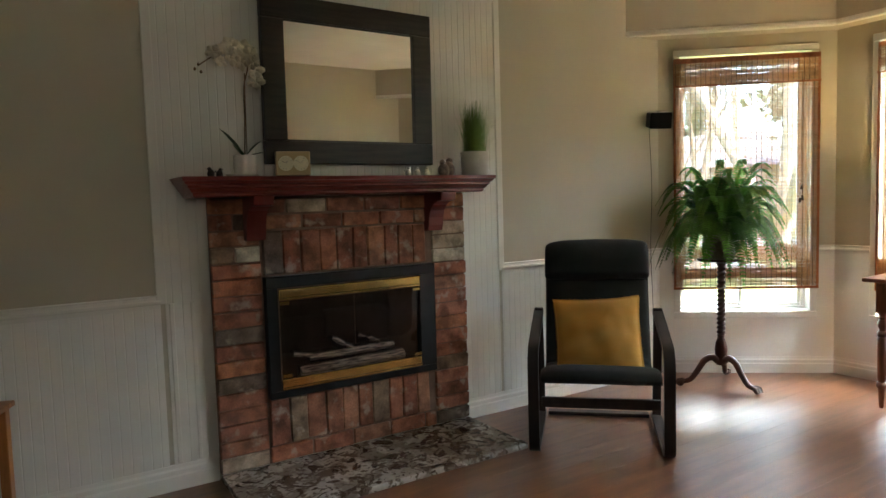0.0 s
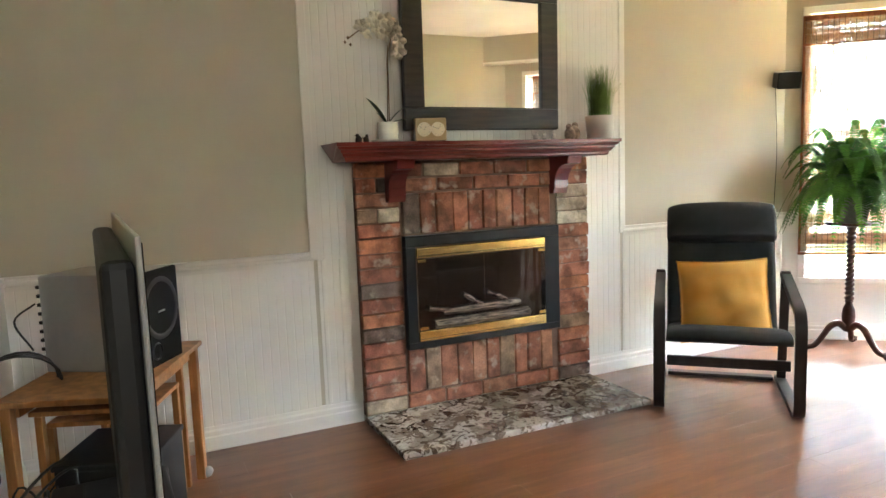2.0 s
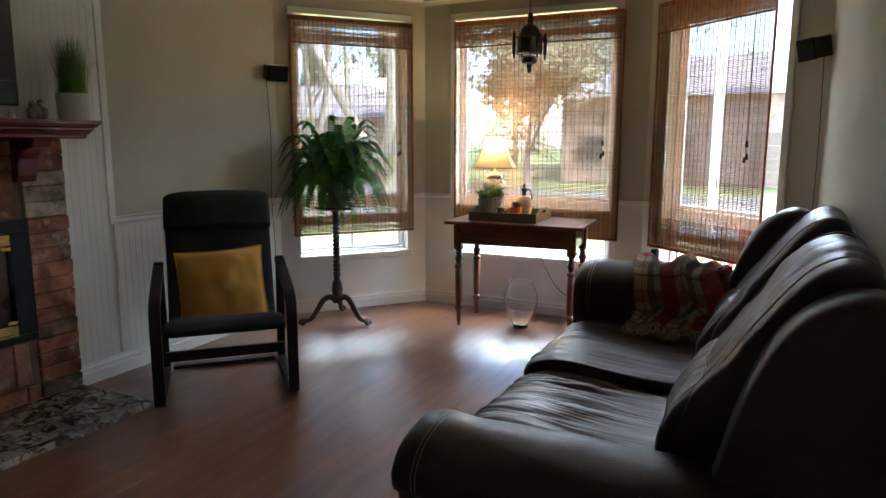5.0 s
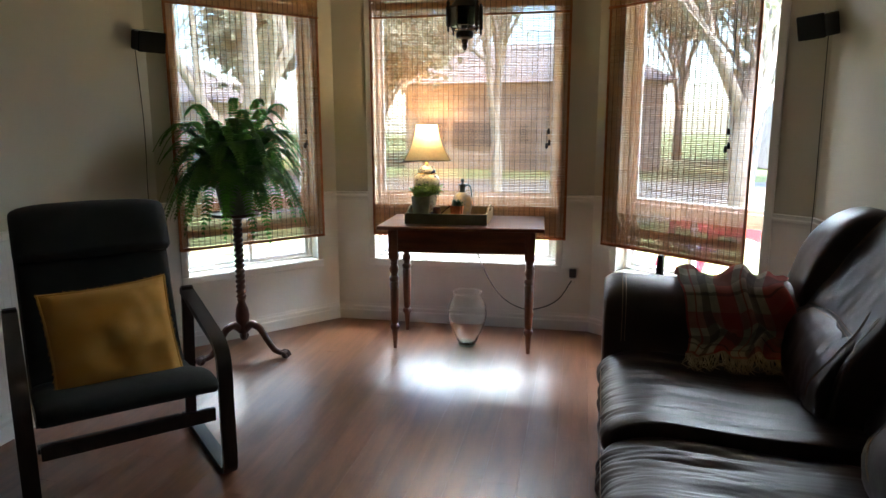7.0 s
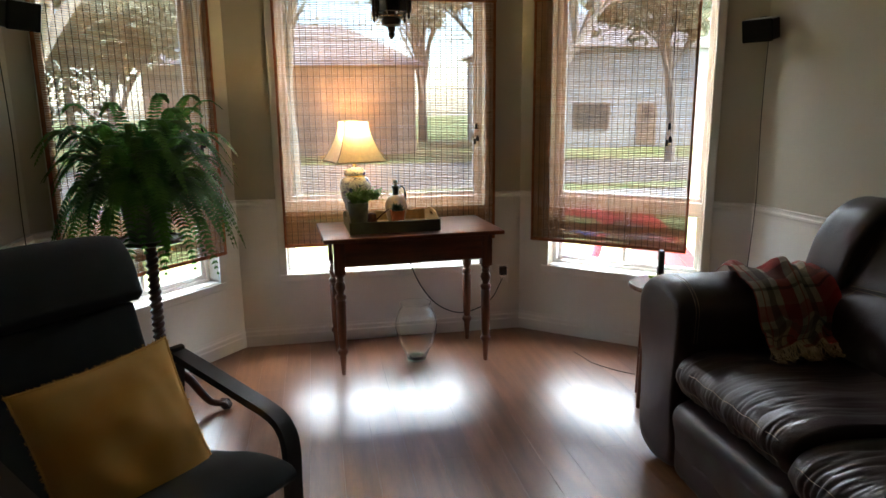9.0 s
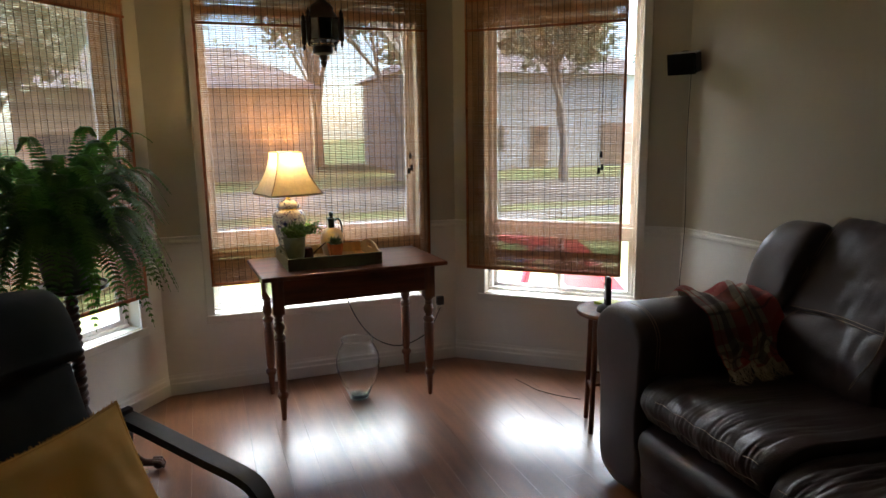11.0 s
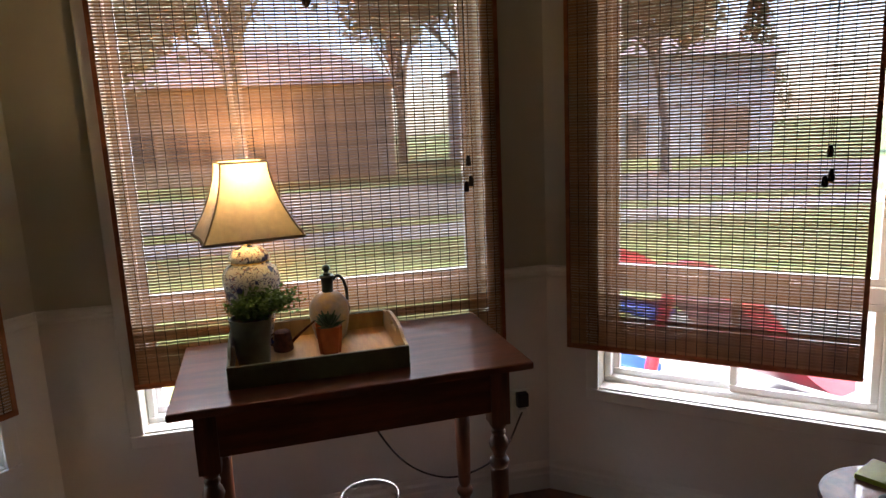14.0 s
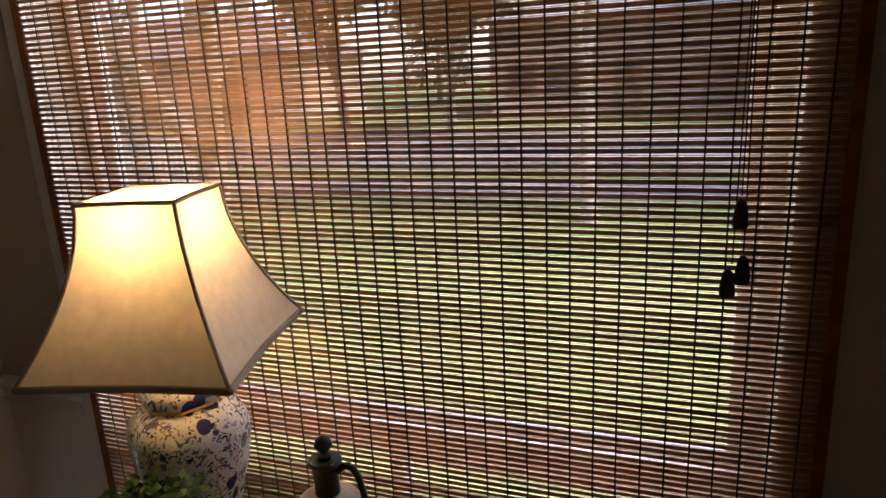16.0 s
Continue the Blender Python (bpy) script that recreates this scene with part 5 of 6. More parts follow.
def bush(bm, n, r, rnd, lean, leaf_len, base=0.13):
    """Little leaf pairs along thin twigs."""
    for k in range(n):
        a = rnd.uniform(0, 2 * math.pi)
        d = Vector((math.cos(a), math.sin(a), rnd.uniform(0.3, 1.6))).normalized() * r * rnd.uniform(0.5, 1.05) + lean * rnd.uniform(0.2, 1.1)
        root = Vector((0.015 * math.cos(a), 0.015 * math.sin(a), base))
        for i in range(1, 9):
            t = i / 8
            p = root + d * t + Vector((0, 0, 0.3 * d.length * t * (1 - t)))
            for s in (-1, 1):
                dirn = Vector((rnd.uniform(-1, 1), rnd.uniform(-1, 1), rnd.uniform(-0.3, 0.9))).normalized() * leaf_len * rnd.uniform(0.7, 1.2)
                w = dirn.cross(Vector((rnd.uniform(-1, 1), rnd.uniform(-1, 1), 1))).normalized() * leaf_len * 0.33
                v = [bm.verts.new(q) for q in (p, p + dirn * 0.5 + w, p + dirn, p + dirn * 0.5 - w)]
                bm.faces.new(v)


rnd = random.Random(21)
bm = bmesh.new()
bush(bm, 190, 0.095, rnd, Vector((0.0, -0.06, 0.0)), 0.015)
part("foliage", bm, M_LEAF2, plant, kind="stuff")
bm = bmesh.new()
for k in range(14):
    a = rnd.uniform(0, 6.28)
    tube([(0, 0, 0.11), (0.03 * math.cos(a), 0.03 * math.sin(a) - 0.01, 0.145), (0.055 * math.cos(a), 0.055 * math.sin(a) - 0.04, 0.165)], 0.0012, 5, bm)
part("twigs", bm, M_STEM, plant)

M_TERRA = material("orange terracotta", (0.45, 0.13, 0.05), 0.75, vary=0.12, size=20, bump=0.2)
succ = thing("potted_succulent", pose(5.54, 2.10, ZI), "dark green succulent in small square terracotta pot", "potted plant")
bm = bmesh.new()
v = [bm.verts.new((x * r, y * r, z)) for r, z in ((0.030, 0), (0.038, 0.082)) for x, y in ((-1, -1), (1, -1), (1, 1), (-1, 1))]
for f in ((3, 2, 1, 0), (0, 1, 5, 4), (1, 2, 6, 5), (2, 3, 7, 6), (3, 0, 4, 7), (4, 5, 6, 7)):
    bm.faces.new([v[i] for i in f])
bmesh.ops.bevel(bm, geom=[e for e in bm.edges if abs(e.verts[0].co.z - e.verts[1].co.z) > 0.01], offset=0.010, segments=3, affect="EDGES")
bmesh.ops.inset_region(bm, faces=[f for f in bm.faces if f.normal.z > 0.9], thickness=0.004, depth=0)
bm.normal_update()
for f in [f for f in bm.faces if f.normal.z > 0.9 and f.calc_area() > 0.002]:
    for w in f.verts:
        w.co.z -= 0.010
part("pot", bm, M_TERRA, succ, smooth=40)
rnd = random.Random(5)
for k in range(38):
    a = k * 2.4
    up = 0.2 + 1.9 * k / 38
    r = 0.044
    d = Vector((math.cos(a), math.sin(a), up)).normalized() * r * rnd.uniform(0.9, 1.25)
    part("leaf", tube([(0, 0, 0.07), Vector((0, 0, 0.073)) + d * 0.5, Vector((0, 0, 0.075)) + d], [0.004, 0.0075, 0.001], 6, flat=0.6), M_SUCC, succ, smooth=60)

M_JUG = material("ochre crackle stoneware", (0.52, 0.36, 0.16), 0.3, vary=0.25, size=28, color2=(0.36, 0.31, 0.30), bump=0.1)
M_JUGD = material("dark green glaze", (0.03, 0.035, 0.02), 0.3, vary=0.2)
jug = thing("stoneware_jug", pose(5.675, 2.09, ZI), "small ochre stoneware jug with dark neck and stopper", "jug")
part("body", lathe([(0.042, 0), (0.048, 0.006), (0.058, 0.05), (0.062, 0.085), (0.058, 0.115), (0.042, 0.138), (0.022, 0.150)], 30), M_JUG, jug, smooth=50)
part("neck", lathe([(0.018, 0.148), (0.017, 0.165), (0.019, 0.190), (0.024, 0.197), (0.021, 0.202), (0.012, 0.202)], 24), M_JUGD, jug, smooth=45)
part("stopper", lathe([(0.010, 0.20), (0.011, 0.208), (0.006, 0.212), (0.013, 0.222), (0.010, 0.232), (0.001, 0.236)], 16), M_JUGD, jug, smooth=50)
part("handle", tube(curve([(0, -0.018, 0.185), (0, -0.034, 0.197), (0, -0.048, 0.185), (0, -0.056, 0.155), (0, -0.058, 0.118)], 6), 0.0048, 8), M_JUGD, jug, smooth=60)
can = thing("watering_can", pose(5.60, 2.235, ZI), "little rusty watering can behind the plant pot", "watering can")
M_RUST = material("rusty iron", (0.10, 0.035, 0.018), 0.8, 0.3, vary=0.3, size=50, bump=0.5)
part("body", lathe([(0.026, 0), (0.030, 0.004), (0.024, 0.058), (0.018, 0.062)], 18), M_RUST, can, smooth=45)
part("spout", tube([(0.0, -0.022, 0.02), (0, -0.055, 0.05), (0, -0.098, 0.082)], [0.005, 0.004, 0.003], 8), M_RUST, can, smooth=60)
part("handle", tube(curve([(0, 0.024, 0.012), (0, 0.046, 0.035), (0, 0.020, 0.060)], 6), 0.002, 6), M_RUST, can, smooth=60)
dish = thing("glass_dish", pose(5.44, 1.975, ZI), "small clear glass dish lying on the tray", "dish")
M_CLEAR = glass("clear glass", (0.96, 0.98, 0.97))
part("bowl", lathe([(0.001, 0.002), (0.030, 0.002), (0.042, 0.014), (0.044, 0.014), (0.031, 0.0), (0.001, 0.0)], 28, caps=False), M_CLEAR, dish, smooth=50)

# ---- glass vase on the floor ----
vase = thing("glass_vase", pose(5.455, 2.02, 0), "large clear glass vase with green tinted base", "vase")
VP = [(0.0005, 0.014), (0.052, 0.014), (0.062, 0.03), (0.092, 0.10), (0.113, 0.165), (0.118, 0.205), (0.112, 0.250), (0.094, 0.290), (0.082, 0.306), (0.080, 0.318), (0.086, 0.329), (0.0865, 0.332)]
inner = [(r - 0.0045, z) for r, z in reversed(VP[3:])] + [(0.055, 0.034), (0.045, 0.022), (0.0005, 0.021)]
M_VASE = bpy.data.materials.new("vase glass")
M_VASE.use_nodes = True
_b = M_VASE.node_tree.nodes["Principled BSDF"]
_b.inputs["Transmission Weight"].default_value, _b.inputs["Roughness"].default_value, _b.inputs["IOR"].default_value, _b.inputs["Base Color"].default_value = 1, 0.02, 1.45, (0.97, 1, 0.98, 1)
part("bowl", lathe(VP + inner, 40, caps=False), M_VASE, vase, smooth=60)
M_GBASE = bpy.data.materials.new("green glass base")
M_GBASE.use_nodes = True
_b = M_GBASE.node_tree.nodes["Principled BSDF"]
_b.inputs["Transmission Weight"].default_value, _b.inputs["Roughness"].default_value, _b.inputs["Base Color"].default_value = 1, 0.05, (0.45, 0.85, 0.6, 1)
part("base_disc", lathe([(0.048, 0.0), (0.053, 0.003), (0.053, 0.010), (0.046, 0.013)], 32), M_GBASE, vase, smooth=40)

# ---- fern on a pedestal ----
stand = thing("plant_stand", pose(5.035, 3.27, 0), "dark mahogany tripod pedestal with twist-turned post", "plant stand")
bm = lathe([(0.030, 0.135), (0.036, 0.15), (0.036, 0.165), (0.030, 0.175), (0.037, 0.20), (0.040, 0.235), (0.034, 0.28), (0.024, 0.305), (0.020, 0.32), (0.026, 0.33), (0.020, 0.34)], 24)
rings = []
for i in range(121):
    z = 0.335 + 0.44 * i / 120
    ring = [bm.verts.new(((0.0245 + 0.0045 * math.cos(2 * (a - z * 105))) * math.cos(a), (0.0245 + 0.0045 * math.cos(2 * (a - z * 105))) * math.sin(a), z)) for a in (2 * math.pi * k / 20 for k in range(20))]
    rings.append(ring)
for a, b in zip(rings, rings[1:]):
    for k in range(20):
        bm.faces.new((a[k], a[(k + 1) % 20], b[(k + 1) % 20], b[k]))
lathe([(0.020, 0.775), (0.028, 0.79), (0.036, 0.805), (0.05, 0.812)], 24, bm)
part("post", bm, M_STANDW, stand, smooth=50)
part("round_top", lathe([(0.05, 0.812), (0.135, 0.814), (0.145, 0.820), (0.148, 0.834), (0.140, 0.836), (0.132, 0.828), (0.0, 0.827)], 40), M_STANDW, stand, smooth=40)
for ang in (148, 265, 28):
    m = pose(0, 0, 0, 0, 0, ang)
    pts = curve([(0.02, 0, 0.16), (0.06, 0, 0.185), (0.11, 0, 0.165), (0.155, 0, 0.10), (0.20, 0, 0.045), (0.245, 0, 0.032), (0.262, 0, 0.030)], 5)
    rad = [0.024 - 0.010 * i / (len(pts) - 1) for i in range(len(pts))]
    leg = part("cabriole_leg", tube(pts, rad, 10, m=m), M_STANDW, stand, smooth=60)
    bm = bmesh.new()
    bmesh.ops.create_icosphere(bm, subdivisions=2, radius=0.024, matrix=m @ pose(0.268, 0, 0.024))
    for s in (-0.4, 0, 0.4):
        tube([m @ Vector((0.245, s * 0.04, 0.046)), m @ Vector((0.278, s * 0.055, 0.040)), m @ Vector((0.292, s * 0.05, 0.014))], 0.006, 6, bm)
    part("claw_foot", bm, M_STANDW, leg, smooth=60)

fern = thing("fern", pose(5.035, 3.27, 0.828), "lush green Boston fern in a plain pot", "potted plant")
M_FPOT = material("grey nursery pot", (0.16, 0.17, 0.15), 0.6, vary=0.15, size=12)
part("pot", lathe([(0.075, 0), (0.08, 0.004), (0.105, 0.15), (0.112, 0.155), (0.112, 0.168), (0.104, 0.168), (0.098, 0.14)], 32), M_FPOT, fern, smooth=45)
part("soil", lathe([(0.10, 0.145), (0.0, 0.16)], 16), material("black potting soil", (0.02, 0.014, 0.01), 0.95, vary=0.3, size=70, bump=1), fern)
rnd = random.Random(77)


def frond(bm, azim, length, rise, droop, leaflet):
    """An arching frond: a rib with leaflets on both sides that shorten to the tip."""
    dirn = Vector((math.cos(azim), math.sin(azim), 0))
    side = Vector((-dirn.y, dirn.x, 0))
    n = int(length / 0.0105)
    pts = []
    ph = rnd.uniform(-0.25, 0.25)
    for i in range(n + 1):
        t = i / n
        out = length * (t - 0.16 * t * t)
        z = rise * math.sin(min(1, t * 1.15) * math.pi * 0.5) * length - droop * length * t ** 2.2
        pts.append(dirn * (0.03 + out * math.cos(0.35 * rise)) + side * (ph * length * t * t) + Vector((0, 0, 0.15 + z)))
    tube(pts[::4] + [pts[-1]], 0.0013, 3, bm)
    for i in range(3, n):
        t = i / n
        d = (pts[i] - pts[i - 1]).normalized()
        s = d.cross(Vector((0, 0, 1)))
        s = s.normalized() if s.length > 0.01 else side
        w = leaflet * (math.sin(math.pi * min(1, t * 0.88 + 0.12)) ** 0.6) * rnd.uniform(0.85, 1.1)
        for sg in (-1, 1):
            tip = pts[i] + s * sg * w + d * w * 0.28 + Vector((0, 0, -0.22 * w + rnd.uniform(-0.003, 0.003)))
            hw = d * 0.0062
            mid = pts[i] + (tip - pts[i]) * 0.5 + Vector((0, 0, 0.003))
            v = [bm.verts.new(q) for q in (pts[i] - hw * 0.6, mid - hw, tip, mid + hw, pts[i] + hw * 0.6)]
            bm.faces.new(v)


for k in range(150):
    a = k * 2.39996 + rnd.uniform(-0.2, 0.2)
    layer = k / 150
    bm = bmesh.new()
    if layer < 0.45:
        frond(bm, a, rnd.uniform(0.36, 0.50), rnd.uniform(0.4, 0.75), rnd.uniform(0.8, 1.15), 0.048)
    elif layer < 0.8:
        frond(bm, a, rnd.uniform(0.36, 0.48), rnd.uniform(0.75, 1.1), rnd.uniform(0.45, 0.8), 0.046)
    else:
        frond(bm, a, rnd.uniform(0.30, 0.44), rnd.uniform(1.1, 1.35), rnd.uniform(0.25, 0.5), 0.034)
    part("frond", bm, M_LEAF, fern)

# ---- lantern hanging from the soffit ----
lan = thing("hanging_lantern", pose(5.715, 2.085, 1.757) @ Matrix.Diagonal((1.22, 1.22, 1, 1)), "dark bronze glass-paned hanging lantern, unlit", "lantern")
part("finial", lathe([(0.003, 0), (0.010, 0.012), (0.015, 0.026), (0.011, 0.036), (0.016, 0.045), (0.018, 0.062), (0.042, 0.072), (0.046, 0.095), (0.040, 0.108), (0.052, 0.112)], 16), M_IRON, lan, smooth=45)
bm = bmesh.new()
octo = [(0.072 * math.cos(math.pi / 8 + k * math.pi / 4), 0.072 * math.sin(math.pi / 8 + k * math.pi / 4)) for k in range(8)]
for x, y in octo:
    tube([(x * 0.72, y * 0.72, 0.112), (x, y, 0.138), (x, y, 0.245), (x * 0.85, y * 0.85, 0.262)], 0.003, 6, bm)
for z, s in ((0.138, 1), (0.245, 1), (0.112, 0.72)):
    for (xa, ya), (xb, yb) in zip(octo, octo[1:] + octo[:1]):
        tube([(xa * s, ya * s, z), (xb * s, yb * s, z)], 0.0028, 5, bm)
part("cage", bm, M_IRON, lan)
M_FROST = shade_mat("frosted lantern glass", (0.7, 0.72, 0.70), 0.6, 0.4)
for (xa, ya), (xb, yb) in zip(octo, octo[1:] + octo[:1]):
    bm = bmesh.new()
    bm.faces.new([bm.verts.new(q) for q in ((xa * 0.98, ya * 0.98, 0.140), (xb * 0.98, yb * 0.98, 0.140), (xb * 0.98, yb * 0.98, 0.243), (xa * 0.98, ya * 0.98, 0.243))])
    bmesh.ops.solidify(bm, geom=bm.faces, thickness=0.0015)
    part("pane", bm, M_FROST, lan)
part("roof", lathe([(0.070, 0.248), (0.066, 0.262), (0.050, 0.285), (0.052, 0.300), (0.040, 0.318), (0.022, 0.335), (0.016, 0.345), (0.018, 0.36), (0.014, 0.375), (0.016, 0.40), (0.008, 0.41)], 16), M_IRON, lan, smooth=45)
for k in range(4):
    a = math.pi / 4 + k * math.pi / 2
    c, s = 0.098 * math.cos(a), 0.098 * math.sin(a)
    part("corner_pendant", lathe([(0.001, 0.095), (0.007, 0.108), (0.004, 0.122), (0.010, 0.132), (0.011, 0.24), (0.007, 0.25), (0.010, 0.262), (0.003, 0.28), (0.001, 0.29)], 10, m=pose(c, s, 0)), M_IRON, lan, smooth=45)
    part("bracket", tube([(c * 0.7, s * 0.7, 0.245), (c, s, 0.245)], 0.003, 5), M_IRON, lan)
bm = bmesh.new()
for k in range(7):
    m = pose(0, 0, 0.418 + k * 0.0205, 0, 0, 90 * (k % 2))
    tube([m @ Vector((0.006 * math.cos(t), 0, 0.013 * math.sin(t))) for t in (i * math.pi / 5 for i in range(11))], 0.0014, 5, bm)
part("chain", bm, M_IRON, lan)
part("ceiling_hook", lathe([(0.02, 0.553), (0.02, 0.549), (0.004, 0.545)], 12), M_IRON, lan)


# ---- wall speakers ----
def wall_speaker(x, y, z, turn, bracket):
    th = thing("wall_speaker", pose(x, y, z, 12, 0, turn) @ Matrix.Diagonal((1.12, 1, 1.18, 1)), "small silver-sided black satellite speaker on wall bracket", "speaker", "surround speakers")
    part("cabinet", B((-0.062, 0.0, -0.042), (0.062, 0.085, 0.040), 0.006), M_PLASTIC, th)
    part("top_plate", B((-0.060, 0.002, 0.040), (0.060, 0.083, 0.045), 0.002), M_SILVER, th, "silver top plate")
    part("grille", B((-0.066, -0.012, -0.045), (0.066, 0.001, 0.045), 0.005), M_GRILLE, th)
    part("bracket", tube([(0, 0.08, 0), Vector((0, 0.08, 0)) + Vector(bracket)], 0.010, 10), M_PLASTIC, th)
    part("wall_plate", B((bracket[0] - 0.018, 0.075 + bracket[1], -0.045), (bracket[0] + 0.018, 0.09 + bracket[1], 0.045), 0.006), M_PLASTIC, th)


wall_speaker(4.86, 3.60, 1.745, -28, (0.03, 0.045, 0))
wall_speaker(4.95, 0.40, 1.735, 208, (-0.03, 0.045, 0))
for pts in (((4.875, 3.712, 1.74), (4.90, 3.712, 1.3), (4.885, 3.712, 0.9), (4.89, 3.700, 0.5), (4.90, 3.700, 0.13)), ((4.965, 0.325, 1.73), (4.985, 0.315, 1.35), (4.97, 0.315, 0.9), (4.98, 0.325, 0.5), (4.97, 0.325, 0.13))):
    w = thing("speaker_wire", pose(0, 0, 0), "thin black speaker wire hanging down the wall", "cable", "speaker wires")
    part("wire", tube(curve(pts, 8), 0.002, 6), M_PLASTIC, w)

# ---- outlet, lamp cord ----
out = thing("wall_outlet", pose(5.868, 1.405, 0.36), "white wall outlet with black plug-in adapter", "outlet")
part("cover_plate", B((-0.002, -0.036, -0.058), (0.004, 0.036, 0.058), 0.002), M_WHITE, out)
part("adapter", B((-0.034, -0.022, -0.002), (-0.003, 0.022, 0.052), 0.005), M_PLASTIC, out)
part("plug", B((-0.03, -0.016, -0.038), (-0.003, 0.016, -0.010), 0.005), M_CERAM, out)
cord = thing("lamp_cord", pose(0, 0, 0), "black lamp cord looping from table to outlet", "cable")
part("cord", tube(curve([(5.76, 2.05, 0.72), (5.78, 2.02, 0.55), (5.80, 1.95, 0.36), (5.80, 1.85, 0.22), (5.80, 1.72, 0.15), (5.80, 1.60, 0.16), (5.81, 1.49, 0.22), (5.84, 1.41, 0.34)], 8), 0.0038, 6), M_PLASTIC, cord, smooth=60)
cord2 = thing("loose_wire", pose(0, 0, 0), "thin dark wire lying on the floor", "cable")
part("wire", tube(curve([(5.37, 1.12, 0.003), (5.27, 1.10, 0.003), (5.17, 1.08, 0.004), (5.05, 1.00, 0.003), (4.98, 0.93, 0.003)], 6), 0.002, 5), M_PLASTIC, cord2)

# ---- stool with the telephone ----
stool = thing("wooden_stool", pose(4.66, 0.98, 0), "small round brown wooden stool", "stool")
part("seat", lathe([(0.148, 0.562), (0.155, 0.566), (0.158, 0.575), (0.154, 0.585), (0.0, 0.586)], 40), M_TURNED, stool, smooth=40)
for k in range(4):
    a = math.radians(20 + 90 * k)
    c, s = math.cos(a), math.sin(a)
    part("leg", tube([(0.125 * c, 0.125 * s, 0), (0.105 * c, 0.105 * s, 0.564)], [0.012, 0.015], 12), M_TURNED, stool, smooth=60)
    b = math.radians(110 + 90 * k)
    z = 0.20 + 0.04 * (k % 2)
    part("stretcher", tube([(0.118 * c, 0.118 * s, z), (0.118 * math.cos(b), 0.118 * math.sin(b), z)], 0.007, 8), M_TURNED, stool, smooth=60)
phone = thing("cordless_phone", pose(4.625, 1.02, 0.586, 0, 0, 160), "black cordless telephone standing in its charger", "telephone")
part("charging_base", lathe([(0.046, 0), (0.050, 0.006), (0.044, 0.022), (0.026, 0.034)], 24), M_PLASTIC, phone, smooth=45)
hs = part("handset", B((-0.024, -0.013, 0.02), (0.024, 0.013, 0.165), 0.008), M_PLASTIC, phone)
part("keypad", B((-0.018, -0.0145, 0.06), (0.018, -0.0128, 0.12), 0.001), M_SILVER, hs)
book = thing("magazine", pose(4.725, 0.925, 0.586, 0, 0, 25), "yellow-green magazine lying on the stool", "magazine")
part("cover", B((-0.07, -0.05, 0.0), (0.07, 0.05, 0.012), 0.001), material("lime cover", (0.35, 0.42, 0.04), 0.4, vary=0.1), book)

# ---- television, subwoofer and nest of tables ----
tv = thing("television", pose(0.925, 2.27, 0.015, 0, 0, 3.0), "flat black television with silver bezel, switched off", "television")
M_SCREEN = material("glossy dark screen", (0.012, 0.013, 0.015), 0.06, vary=0.02)
part("back_shell", B((-0.062, -0.505, 0.515), (-0.008, 0.505, 1.10), 0.015), M_PLASTIC, tv)
part("bezel", B((-0.008, -0.525, 0.50), (0.002, 0.525, 1.14), 0.004), M_SILVER, tv)
part("screen", B((0.0022, -0.512, 0.530), (0.0045, 0.512, 1.127), 0.001), M_SCREEN, tv)
part("neck", B((-0.05, -0.06, 0.45), (-0.02, 0.06, 0.56), 0.005), M_PLASTIC, tv)
part("foot_plate", B((-0.14, -0.22, 0.44), (0.06, 0.22, 0.455), 0.006), M_PLASTIC, tv)
cab = thing("media_stand", pose(0.86, 2.27, 0), "low black media stand under the television", "stand")
part("carcass", B((-0.16, -0.30, 0.0), (0.12, 0.25, 0.02), 0.004), M_DARKW, cab)
part("top_board", B((-0.16, -0.30, 0.435), (0.12, 0.25, 0.455), 0.004), M_DARKW, cab)
for y in (-0.29, 0.22):
    part("side_board", B((-0.15, y, 0.02), (0.11, y + 0.02, 0.435), 0.003), M_DARKW, cab)
part("back_board", B((-0.15, -0.27, 0.02), (-0.14, 0.22, 0.435)), M_DARKW, cab)

nest = thing("nesting_table", pose(0.835, 3.215, 0, 0, 0, -22), "honey pine nest of small tables", "table")
part("tabletop", B((-0.215, -0.355, 0.562), (0.215, 0.355, 0.582), 0.004), M_PINE, nest)
bm = bmesh.new()
for s in (-1, 1):
    part("apron", B((s * 0.17 - 0.008, -0.30, 0.515), (s * 0.17 + 0.008, 0.30, 0.562), 0.002), M_PINE, nest)
for x in (-0.185, 0.185):
    for y in (-0.32, 0.32):
        part("leg", B((x - 0.017, y - 0.017, 0), (x + 0.017, y + 0.017, 0.562), 0.003), M_PINE, nest)
for k, (w, z) in enumerate(((0.26, 0.50), (0.20, 0.44))):
    part("inner_top", B((-0.16 + 0.02 * k, -w, z), (0.165, w, z + 0.016), 0.003), M_PINE, nest)
    for y in (-w + 0.012, w - 0.012):
        for x in (0.15, -0.13):
            part("inner_leg", B((x - 0.012, y - 0.012, 0), (x + 0.012, y + 0.012, z), 0.002), M_PINE, nest)
part("castor", lathe([(0.0, -0.02), (0.02, -0.012), (0.022, 0), (0.02, 0.012), (0, 0.02)], 14, m=pose(0.205, 0.33, 0.022, 90)), M_SILVER, nest, smooth=60)

